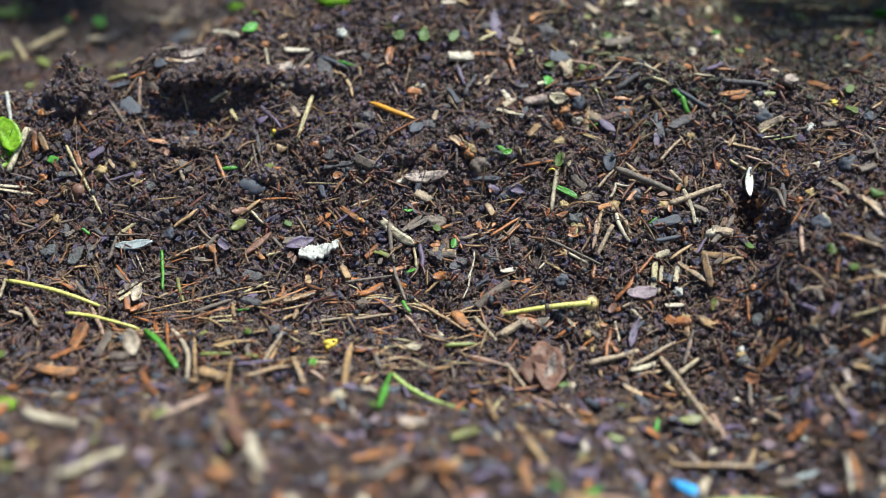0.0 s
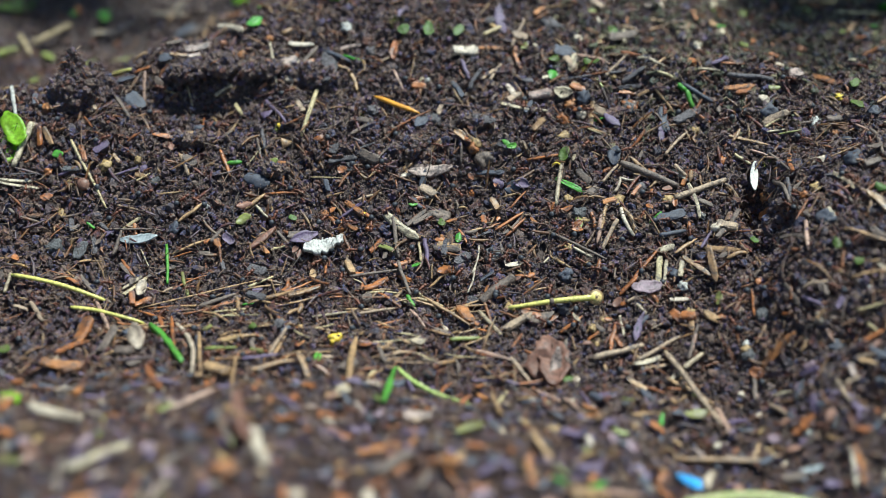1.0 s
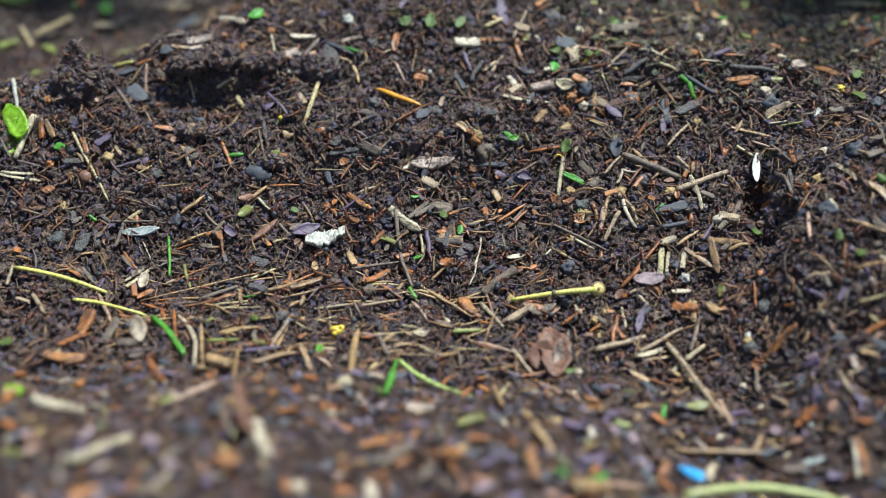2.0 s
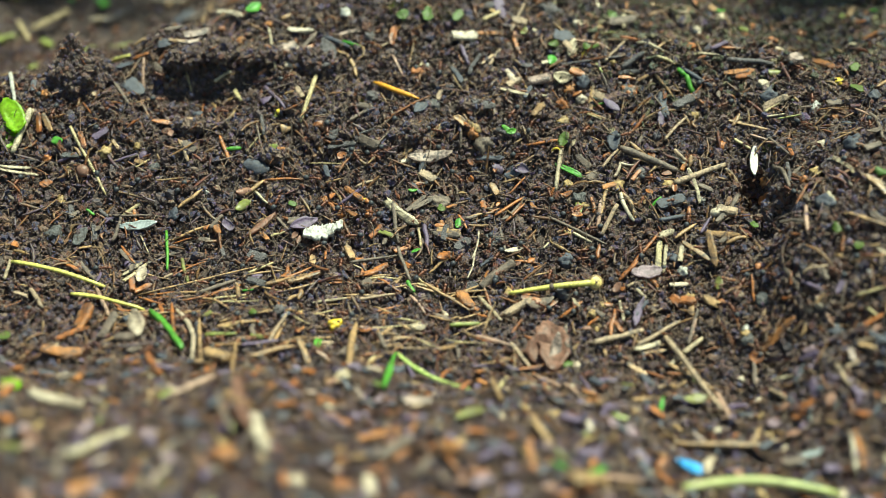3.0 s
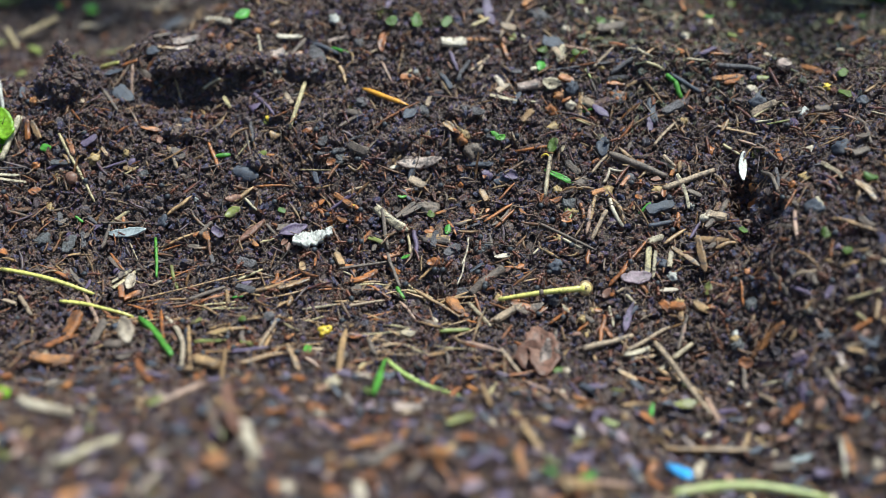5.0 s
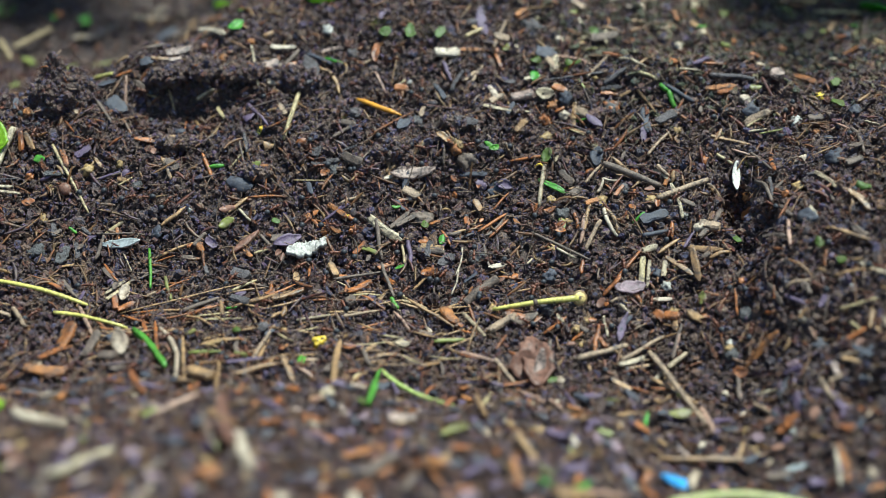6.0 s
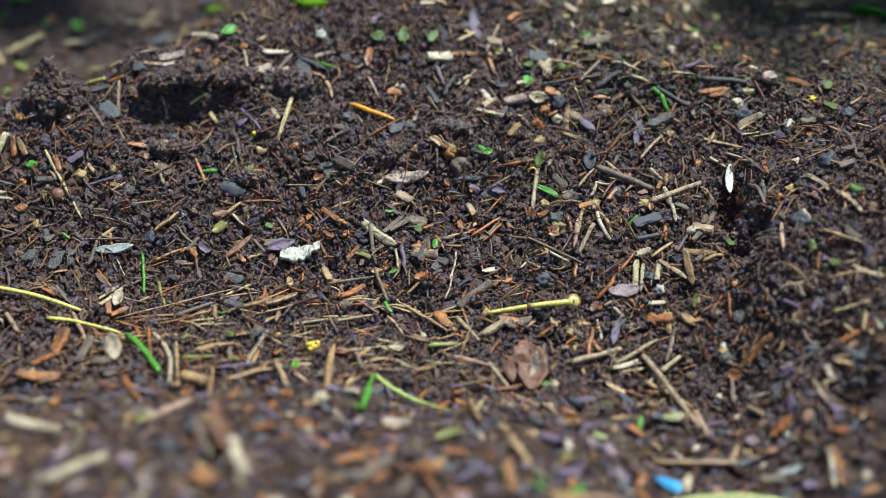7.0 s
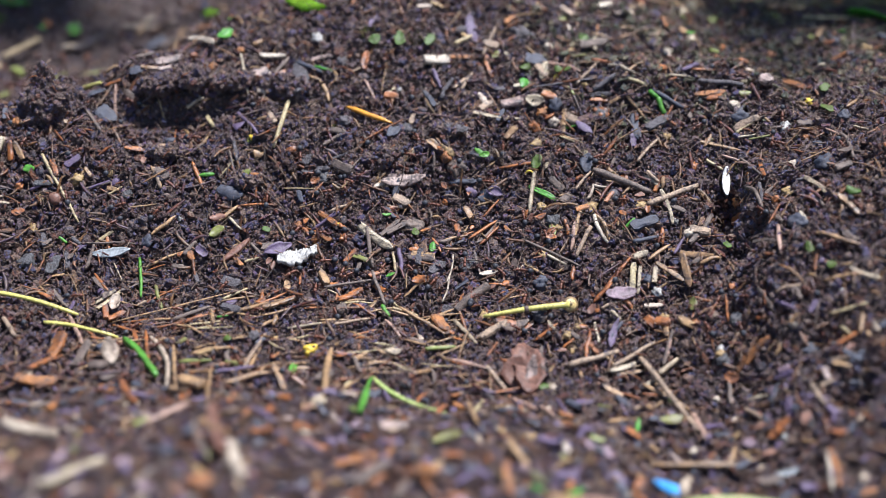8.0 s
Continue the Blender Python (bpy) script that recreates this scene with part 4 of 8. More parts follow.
chip("rust_chip", -0.1239, -0.0110, 7.8, 1.36, -34, 54)
flake("mauve_flake", -0.0474, 0.0055, 10.3, 4.11, 24, 55)
flake("white_flake", -0.0407, 0.0030, 13.6, 5.69, 11, 56, ragged=0.66, thick=0.12)
flake("green_leaf", -0.0091, -0.0059, 3.3, 1.33, 29, 60)
stick("twig", (-0.0172, 0.0113), (-0.0151, -0.0016), 0.74)
stick("twig", (-0.0313, -0.0085), (-0.0152, -0.0051), 0.55)
branch("twig", (0.0128, -0.0181), (0.0235, -0.0111), 1.60)
cut_stem("green_stem", (0.0214, -0.0242), (0.0496, -0.0218), 0.90)
stick("dry_needle", (-0.0096, -0.0193), (0.0060, -0.0221), 0.50)
stick("dry_needle", (-0.0071, -0.0166), (0.0093, -0.0291), 0.64)
stick("rust_needle", (0.0239, -0.0103), (0.0323, -0.0105), 0.58)
flake("cream_flake", 0.0239, -0.0062, 6.5, 1.90, 12, 77)
stick("pale_stalk", (0.0417, 0.0290), (0.0387, 0.0144), 0.80)
chip("bark_chip", 0.0243, 0.0100, 10.1, 1.22, 48, 84)
stick("grey_twig", (0.0097, 0.0035), (0.0162, 0.0076), 0.53)
chip("bark_chip", 0.0017, 0.0005, 9.0, 2.31, -14, 86)
stick("rust_needle", (0.0053, 0.0083), (0.0081, 0.0017), 0.60)
flake("green_leaf", 0.0052, 0.0033, 3.7, 2.54, 55, 88)
stick("mauve_stalk", (-0.0358, 0.0133), (-0.0280, 0.0166), 0.59)
flake("pink_flake", -0.0047, 0.0289, 16.0, 3.88, 7, 93)
flake("dark_flake", 0.0245, 0.0235, 6.0, 3.88, -11, 94)
flake("grey_flake", 0.0102, -0.0180, 5.7, 3.90, 9, 97)
pebble("ochre_pebble", 0.0424, -0.0005, 1.41, 1.35, 0.98, 98)
pebble("yellow_husk", -0.0347, -0.0377, 2.29, 1.97, 1.43, 100)
pebble("cream_husk", -0.0287, -0.0354, 1.72, 1.43, 1.04, 101)
chip("bark_chip", -0.0069, 0.0110, 8.7, 1.75, 39, 103)
chip("tan_chip", -0.0451, -0.0173, 12.2, 1.77, 26, 104)
chip("rust_chip", -0.0207, -0.0108, 5.4, 2.22, 29, 105)
stick("dry_needle", (-0.0125, -0.0053), (-0.0121, 0.0007), 0.29)
chip("rust_chip", -0.0266, -0.0109, 7.0, 1.14, 81, 107)
stick("rust_needle", (-0.0396, -0.0086), (-0.0391, -0.0029), 0.50)
chip("rust_chip", -0.0134, -0.0032, 6.1, 1.92, 22, 109)
chip("bark_chip", 0.0202, -0.0020, 9.8, 0.84, 100, 110)
stick("pale_stalk", (0.0338, -0.0054), (0.0357, -0.0025), 0.38)
pebble("ochre_pebble", 0.0219, -0.0209, 2.09, 1.63, 1.19, 113)
chip("bark_chip", 0.0316, -0.0258, 10.6, 1.22, -31, 114)
flake("bark_flake", 0.0315, -0.0281, 11.5, 3.90, 33, 115)
pebble("pebble", -0.0323, 0.0293, 2.22, 1.94, 1.41, 116)
pebble("pebble", 0.0167, -0.0013, 2.21, 2.92, 1.77, 117)
stick("pale_stalk", (-0.0300, -0.0089), (-0.0246, -0.0124), 0.33)
stick("dry_needle", (-0.0415, -0.0282), (-0.0324, -0.0291), 0.29)
chip("rust_chip", 0.0350, -0.0263, 7.9, 1.70, 42, 121)
stick("dry_needle", (0.0965, 0.0148), (0.1044, 0.0160), 0.64)
pebble("ochre_pebble", 0.0599, 0.0142, 2.50, 2.25, 1.64, 124)
stick("dry_needle", (0.0607, 0.0095), (0.0645, 0.0001), 0.79, bow=1.4)
stick("dry_needle", (0.0528, 0.0028), (0.0563, 0.0130), 0.80)
chip("wood_chip", 0.0822, 0.0215, 7.1, 1.53, -43, 130)
stick("dark_stalk", (0.0724, -0.0026), (0.0815, 0.0005), 0.86)
chip("straw_chip", 0.0714, -0.0126, 9.8, 2.04, -97, 135)
chip("wood_chip", 0.0734, -0.0138, 9.2, 1.33, -99, 136)
chip("tan_chip", 0.0834, -0.0144, 10.7, 1.68, -41, 137)
chip("tan_chip", 0.0883, -0.0159, 11.8, 2.37, -81, 138)
stick("rust_needle", (0.0582, -0.0206), (0.0724, -0.0055), 0.71)
flake("pink_leaf", 0.0665, -0.0192, 10.5, 5.35, 24, 142)
chip("cream_chip", 0.0773, -0.0228, 6.1, 1.57, 2, 144)
stick("dry_needle", (0.1257, -0.0274), (0.1325, -0.0296), 0.70)
chip("wood_chip", 0.0858, 0.0094, 14.6, 1.24, 99, 156)
chip("tan_chip", 0.1370, -0.0211, 8.8, 1.64, -56, 157)
chip("wood_chip", 0.0784, -0.0146, 5.6, 1.80, 76, 161)
pebble("ochre_pebble", 0.0827, -0.0132, 1.69, 1.67, 1.22, 162)
chip("rust_chip", 0.0759, -0.0288, 5.8, 3.27, -52, 163)
chip("tan_chip", 0.0798, -0.0323, 7.7, 2.04, -91, 164)
pebble("dark_pebble", 0.0759, -0.0142, 1.42, 2.33, 1.14, 166)
stick("dry_needle", (0.0494, -0.0293), (0.0461, -0.0332), 0.42)
stick("twig", (0.1002, -0.0244), (0.1040, -0.0203), 0.38)
chip("bark_chip", 0.1092, -0.0384, 10.0, 1.37, -64, 172)
pebble("pebble", 0.1016, -0.0355, 2.38, 2.44, 1.77, 173)
chip("tan_chip", 0.1155, -0.0508, 3.8, 1.64, 41, 174)
chip("bark_chip", 0.1125, -0.0508, 3.0, 1.19, -12, 175)
stick("twig", (0.1228, -0.0490), (0.1205, -0.0566), 0.33)
flake("mauve_flake", 0.0631, -0.0342, 11.7, 2.48, 69, 177)
chip("bark_chip", 0.0959, -0.0002, 14.6, 1.89, 54, 178)
chip("bark_chip", 0.0890, 0.0085, 5.1, 1.58, -29, 179)
pebble("pebble", 0.0875, 0.0057, 1.51, 1.08, 0.78, 180)
stick("rust_needle", (0.0828, 0.0035), (0.0829, -0.0020), 0.80)
pebble("grey_pebble", 0.0682, 0.0183, 2.22, 1.75, 1.27, 182)
chip("bark_chip", 0.0514, 0.0172, 4.1, 2.64, 42, 183)
stick("dry_needle", (0.0492, 0.0178), (0.0512, 0.0188), 0.50)
chip("amber_chip", -0.1170, -0.0574, 12.5, 3.11, -2, 185)
pebble("leaflet", -0.1377, -0.0491, 1.86, 1.77, 1.29, 187)
stick("dry_needle", (-0.0614, -0.0817), (-0.0638, -0.0527), 0.62)
stick("olive_stem", (-0.0747, -0.0475), (-0.0646, -0.0470), 0.73)
chip("leaf_piece", -0.0543, -0.1135, 30.3, 3.60, -76, 196)
chip("rust_chip", -0.1163, -0.0462, 16.7, 2.05, 67, 200)
flake("green_leaf", -0.0868, -0.0446, 25.7, 2.18, -57, 201)
pebble("cream_husk", -0.0742, -0.1478, 1.26, 0.68, 0.49, 204)
chip("rust_chip", -0.0853, -0.0750, 18.2, 2.25, -67, 205)
stick("dry_needle", (-0.0775, -0.0384), (-0.0725, -0.0679), 0.62)
chip("bark_chip", -0.1055, -0.0428, 11.5, 3.76, 78, 207)
chip("bark_chip", -0.0945, -0.1451, 14.5, 2.06, -81, 208)
chip("bark_chip", -0.0698, -0.1332, 8.3, 2.79, 54, 209)
chip("bark_chip", -0.0578, -0.1184, 18.8, 1.86, -73, 210)
pebble("bark_lump", -0.0649, -0.1295, 2.10, 1.57, 1.14, 212)
chip("tan_chip", -0.1239, -0.0830, 11.1, 1.88, 64, 213)
chip("tan_chip", -0.0682, -0.0415, 6.4, 1.38, 8, 214)
stick("rust_needle", (-0.0712, -0.0389), (-0.0634, -0.0375), 0.36)
chip("tan_chip", -0.0517, -0.0440, 12.2, 1.43, 76, 216)
chip("olive_piece", -0.0579, -0.0492, 4.1, 2.12, -24, 217)
pebble("cream_husk", -0.1119, -0.1270, 1.45, 1.59, 1.16, 218)
stick("dry_needle", (-0.0277, -0.0409), (-0.0279, -0.0822), 1.11)
pebble("pale_husk_piece", -0.0289, -0.0821, 2.38, 2.36, 1.72, 221)
stick("lime_stem", (-0.0141, -0.0545), (0.0082, -0.0706), 0.81, bow=-2.8)
flake("green_leaf", -0.0161, -0.0765, 20.0, 1.83, 86, 223)
upright("dead_leaf", 0.0310, -0.0531, 11.1, 10.25, -2.1, 226)
stick("olive_stem", (0.0022, -0.0381), (0.0119, -0.0363), 0.79)
flake("pale_flake", -0.0080, -0.0416, 5.3, 2.62, 24, 230)
stick("mauve_stalk", (0.0089, -0.0561), (0.0235, -0.0584), 0.70)
pebble("cream_husk", 0.0412, -0.0546, 1.93, 2.03, 1.48, 234)
flake("green_leaf", -0.0391, -0.0501, 6.5, 2.27, 70, 239)
chip("bark_chip", -0.0292, -0.0560, 7.3, 4.42, 64, 240)
stick("twig", (-0.0169, -0.1322), (-0.0077, -0.1217), 1.47)
chip("tan_chip", 0.0264, -0.1140, 12.7, 1.98, -69, 242)
chip("mauve_chip", 0.0121, -0.1276, 8.6, 1.59, 45, 243)
pebble("ochre_pebble", 0.0233, -0.0878, 1.91, 1.27, 0.92, 244)
flake("green_leaf", 0.0302, -0.1308, 4.2, 1.34, -15, 245)
chip("tan_chip", 0.0156, -0.0804, 19.9, 1.44, -85, 246)
pebble("pebble", -0.0042, -0.0565, 1.56, 1.54, 1.12, 247)
pebble("cream_husk", -0.0001, -0.0264, 2.06, 1.32, 0.96, 248)
stick("mauve_stalk", (-0.0333, -0.0431), (-0.0207, -0.0442), 0.51)
stick("dry_needle", (0.0144, -0.0298), (0.0193, -0.0342), 0.58)
chip("tan_chip", -0.0179, -0.0440, 7.2, 1.65, 54, 251)
chip("bark_chip", 0.0386, -0.0445, 13.3, 1.33, 88, 252)
stick("light_twig", (0.0610, -0.0465), (0.0759, -0.0369), 0.75)
chip("wood_chip", 0.0757, -0.0486, 12.1, 1.28, 45, 255)
stick("light_twig", (0.0707, -0.0418), (0.0830, -0.0778), 0.98)
stick("twig", (0.0778, -0.0442), (0.0818, -0.0348), 0.60)
chip("tan_chip", 0.0673, -0.0471, 10.9, 1.16, 12, 260)
branch("dry_needle", (0.0668, -0.0926), (0.0791, -0.0934), 1.00)
branch("light_twig", (0.0786, -0.0933), (0.0912, -0.0943), 0.88)
upright("pale_flake", 0.1071, -0.1325, 10.8, 2.90, -3.6, 265)
chip("wood_chip", 0.1029, -0.0650, 7.9, 1.09, -36, 270)
stick("dry_needle", (0.1098, -0.0557), (0.1116, -0.0534), 0.58)
chip("tan_chip", 0.1248, -0.0724, 5.4, 1.65, -23, 274)
pebble("cream_husk", 0.1248, -0.0755, 0.73, 0.64, 0.47, 275)
stick("twig", (0.0968, -0.0544), (0.0959, -0.0627), 0.78)
chip("mauve_chip", 0.0418, -0.1172, 8.5, 1.21, -106, 277)
flake("green_leaf", 0.0401, -0.1283, 8.7, 1.80, 53, 278)
pebble("cream_husk", 0.0797, -0.0869, 1.47, 1.21, 0.88, 280)
chip("tan_chip", 0.0603, -0.0757, 9.6, 1.38, 19, 281)
flake("green_leaf", 0.0641, -0.0794, 8.5, 1.20, 71, 282)
chip("bark_chip", 0.0539, -0.0967, 15.2, 0.86, 65, 283)
chip("tan_chip", 0.0913, -0.0895, 9.3, 1.40, -116, 284)
stick("dry_needle", (0.0872, -0.0384), (0.0888, -0.0434), 0.28)
pebble("pebble", 0.0958, -0.0479, 2.29, 2.07, 1.50, 286)
upright("lime_leaf", -0.1522, 0.0315, 13.8, 7.66, 5.9, 288)
chip("wood_chip", -0.1488, 0.0240, 10.6, 1.16, 1, 291)
pebble("ochre_pebble", -0.1068, 0.0311, 1.30, 1.33, 0.97, 292)
flake("rust_flake", -0.0990, 0.0390, 7.3, 2.23, 5, 305)
flake("tan_flake", -0.0876, 0.0412, 7.0, 2.42, 0, 306)
stick("rust_needle", (-0.0787, 0.0357), (-0.0743, 0.0270), 0.74)
stick("dry_needle", (-0.0927, 0.0329), (-0.0880, 0.0249), 0.52)
flake("green_leaf", -0.0732, 0.0310, 5.3, 1.64, 3, 309)
flake("green_leaf", -0.1349, 0.0319, 3.9, 3.67, 23, 310)
pebble("moss_tuft", -0.0579, 0.0432, 1.57, 2.14, 1.26, 312)
stick("grey_twig", (-0.0645, 0.0429), (-0.0629, 0.0357), 0.63)
stick("straw", (-0.0689, 0.0307), (-0.0642, 0.0362), 0.29)
chip("tan_chip", -0.0961, 0.0687, 6.1, 1.37, -1, 317)
stick("straw", (-0.1779, 0.1650), (-0.1641, 0.1791), 1.27)
pebble("ochre_pebble", -0.1585, 0.1343, 3.29, 2.41, 1.76, 319)
chip("bark_chip", -0.1143, 0.0487, 10.3, 1.60, -53, 320)
pebble("dark_pebble", -0.0870, 0.0446, 1.94, 1.40, 1.02, 322)
pebble("bud", -0.0836, 0.0663, 2.22, 1.39, 1.01, 323)
pebble("dark_pebble", -0.0818, 0.0465, 1.46, 1.40, 1.02, 325)
flake("dark_flake", -0.1154, 0.0630, 7.3, 2.14, 9, 328)
chip("bark_chip", -0.0754, 0.0663, 7.7, 1.95, 25, 330)
chip("cream_chip", -0.0528, 0.0616, 8.2, 2.91, 4, 333)
chip("tan_chip", -0.1527, 0.1333, 8.4, 1.09, -155, 334)
chip("grey_stone_chip", -0.1290, 0.0268, 7.3, 2.24, -3, 335)
chip("mauve_chip", -0.1197, 0.0337, 5.8, 2.61, 38, 336)
chip("rust_chip", -0.1259, 0.0313, 6.7, 2.05, -71, 338)
chip("tan_chip", -0.1143, 0.0311, 4.5, 1.31, -52, 339)
flake("olive_leaf", -0.0597, 0.0286, 5.8, 3.48, 33, 340)
flake("bark_flake", -0.1073, 0.1682, 13.6, 4.81, -3, 341)
flake("dark_flake", -0.1008, 0.0678, 5.4, 3.82, 43, 342)
flake("dark_flake", -0.1129, 0.1719, 10.3, 6.07, 50, 343)
stick("dry_needle", (-0.0599, 0.0816), (-0.0560, 0.0830), 1.24)
chip("cream_chip", -0.1506, 0.1763, 7.5, 1.59, 4, 345)
stick("orange_needle", (-0.0248, 0.0539), (-0.0080, 0.0457), 1.16)
stick("straw", (-0.0451, 0.0566), (-0.0499, 0.0380), 0.84)
chip("rust_chip", -0.0511, 0.0682, 10.0, 1.75, 47, 354)
stick("straw", (0.0511, 0.0416), (0.0563, 0.0380), 0.35)
stick("yellow_shoot", (0.0381, 0.0287), (0.0411, 0.0273), 0.34, arch=1.4)
chip("wood_chip", 0.0458, 0.0298, 3.9, 1.51, -107, 379)
flake("green_leaf", 0.0225, 0.0349, 4.2, 2.04, -20, 380)
flake("green_leaf", 0.0239, 0.0346, 3.9, 2.25, 31, 381)
pebble("ochre_pebble", 0.0111, 0.0367, 1.57, 2.75, 1.26, 384)
stick("dry_needle", (-0.0042, 0.0339), (-0.0009, 0.0372), 0.65)
pebble("cream_husk", 0.0435, 0.0454, 1.47, 1.10, 0.80, 389)
pebble("ochre_pebble", 0.0426, 0.0385, 2.68, 1.43, 1.04, 391)
chip("grey_chip", 0.0211, 0.0348, 4.4, 1.67, -26, 393)
flake("pale_flake", 0.0473, 0.0674, 9.5, 3.41, 64, 396)
chip("wood_chip", 0.0391, 0.0619, 6.5, 1.77, 16, 398)
stick("straw", (0.0463, 0.0575), (0.0491, 0.0564), 0.32)
chip("rust_chip", 0.0484, 0.0541, 5.5, 2.93, -27, 402)
chip("cream_chip", -0.0540, 0.0685, 3.6, 2.51, 36, 405)
chip("tan_chip", 0.0163, 0.0645, 6.4, 0.98, -131, 406)
stick("dry_needle", (-0.0100, 0.0701), (-0.0123, 0.0594), 0.20)
flake("grey_flake", 0.0148, 0.0426, 9.9, 3.85, -37, 408)
pebble("grey_pebble", -0.0028, 0.0472, 2.22, 1.62, 1.18, 409)
flake("tan_flake", 0.0056, 0.0379, 5.7, 2.84, -45, 410)
chip("bark_chip", -0.0273, 0.0427, 5.2, 2.02, -13, 411)
stick("twig", (-0.0159, 0.0448), (-0.0092, 0.0364), 0.26)
stick("twig", (0.0020, 0.0626), (0.0067, 0.0569), 0.31)
chip("rust_chip", -0.0087, 0.0588, 4.7, 2.92, -7, 415)
flake("grey_flake", 0.0183, 0.0888, 5.5, 3.79, 14, 416)
pebble("grey_pebble", 0.0411, 0.0909, 4.17, 2.43, 1.77, 417)
pebble("yellow_husk", 0.0514, 0.0630, 1.27, 0.87, 0.63, 419)
chip("tan_chip", 0.0713, 0.0503, 4.5, 1.06, 25, 426)
pebble("white_pebble", 0.1302, 0.0374, 2.22, 1.84, 1.34, 430)
stick("twig", (0.1451, 0.0227), (0.1431, -0.0004), 0.68)
stick("grey_twig", (0.0508, 0.0594), (0.0641, 0.0587), 0.42)
stick("light_twig", (0.0774, 0.0293), (0.0860, 0.0393), 0.57)
chip("mauve_chip", 0.0771, 0.0396, 9.0, 2.57, -100, 441)
stick("olive_stem", (0.1164, 0.0325), (0.1260, 0.0336), 0.38)
stick("straw", (0.1125, 0.0357), (0.1206, 0.0394), 0.56)
stick("dry_needle", (0.1315, 0.0143), (0.1350, 0.0089), 0.67)
chip("wood_chip", 0.1302, -0.0072, 11.4, 1.29, -67, 448)
chip("wood_chip", 0.0684, 0.0894, 12.1, 2.05, 80, 451)
pebble("ochre_pebble", 0.0585, 0.0828, 2.21, 1.36, 0.99, 452)
stick("straw", (0.1573, 0.1290), (0.1756, 0.1256), 0.80)
chip("wood_chip", 0.1127, 0.1360, 48.2, 3.36, 73, 455)
pebble("bark_crumb", 0.1362, 0.0921, 2.01, 1.87, 1.36, 457)
pebble("leaflet", 0.1445, 0.0401, 2.22, 1.43, 1.04, 458)
chip("tan_chip", 0.0718, 0.0433, 5.4, 1.07, 39, 459)
pebble("pebble", 0.0661, 0.0481, 2.69, 2.44, 1.78, 462)
pebble("ochre_pebble", 0.1157, 0.0388, 2.22, 1.63, 1.19, 463)
chip("bark_chip", 0.1366, 0.0367, 5.0, 2.97, 2, 465)
pebble("dark_pebble", 0.1389, 0.0267, 2.68, 1.44, 1.05, 466)
pebble("grey_pebble", 0.1064, 0.0442, 1.76, 1.42, 1.03, 467)
pebble("dark_pebble", 0.1633, 0.0998, 2.72, 2.43, 1.76, 472)
pebble("pebble", 0.1506, 0.0929, 1.90, 1.31, 0.96, 474)
pebble("ochre_pebble", 0.1154, 0.1541, 1.86, 1.43, 1.04, 476)
pebble("moss_tuft", 0.1457, 0.1639, 2.75, 2.03, 1.48, 478)
chip("bark_chip", 0.0676, 0.0864, 12.9, 3.44, 26, 480)
chip("tan_chip", 0.1064, 0.0316, 14.1, 1.11, -24, 481)
flake("lime_leaf", -0.0411, 0.1027, 22.7, 4.88, -38, 482)
pebble("moss_tuft", -0.0137, 0.1003, 1.87, 0.87, 0.64, 483)
chip("cream_chip", 0.0038, 0.0956, 5.4, 1.89, 4, 484)
pebble("leaflet", -0.1929, 0.1994, 5.61, 4.76, 3.46, 485)
flake("green_leaf", -0.1506, 0.1854, 6.3, 2.44, 45, 486)
stick("straw", (-0.1841, 0.1681), (-0.1766, 0.1543), 1.13)
flake("lime_leaf", -0.0878, 0.1717, 15.5, 3.02, -38, 488)
pebble("leaflet", -0.0694, 0.0990, 1.50, 1.26, 0.92, 489)
chip("cream_chip", -0.1225, 0.1931, 16.8, 1.83, -2, 490)
pebble("bark_crumb", -0.1431, 0.1730, 1.54, 1.23, 0.90, 491)
chip("grey_chip", -0.1417, 0.1789, 14.6, 1.90, 46, 492)
chip("tan_chip", -0.1221, 0.1927, 10.2, 1.85, 82, 493)
pebble("bark_lump", -0.1085, 0.1901, 3.04, 1.95, 1.42, 494)
chip("rust_chip", -0.0902, 0.1638, 18.3, 1.93, -46, 495)
flake("green_leaf", -0.1822, 0.2099, 14.3, 3.87, -4, 496)
pebble("leaflet", -0.1855, 0.1957, 0.92, 3.34, 0.74, 497)
flake("green_leaf", -0.1490, 0.1837, 6.2, 3.92, 64, 498)
pebble("ochre_pebble", -0.1514, 0.1766, 2.20, 1.51, 1.10, 499)
chip("cream_chip", -0.1189, 0.1968, 5.4, 2.18, 33, 500)
chip("tan_chip", -0.1009, 0.1732, 5.8, 1.94, 62, 501)
chip("cream_chip", -0.0790, 0.0871, 17.7, 2.25, -45, 502)
pebble("dark_pebble", -0.1122, 0.1751, 1.79, 1.96, 1.43, 503)
chip("tan_chip", -0.0537, -0.0189, 9.4, 2.13, 4, 505)
stick("twig", (-0.0799, -0.0224), (-0.0685, -0.0170), 0.82)
stick("straw", (-0.0744, -0.0289), (-0.0640, -0.0238), 0.37)
stick("straw", (-0.0743, -0.0303), (-0.0596, -0.0292), 0.29)
stick("dry_needle", (-0.0712, -0.0388), (-0.0651, -0.0382), 0.48)
chip("ochre_chip", -0.0670, -0.0427, 5.4, 1.84, 20, 516)
stick("grey_twig", (-0.0648, -0.0435), (-0.0637, -0.0381), 0.38)
stick("dry_needle", (-0.0492, -0.0565), (-0.0460, -0.0473), 0.38)
stick("rust_needle", (-0.0883, -0.0270), (-0.0841, -0.0483), 0.61)
chip("rust_chip", -0.0910, -0.0306, 8.9, 1.32, -69, 523)
stick("pink_needle", (-0.0345, -0.0409), (-0.0212, -0.0437), 0.43)
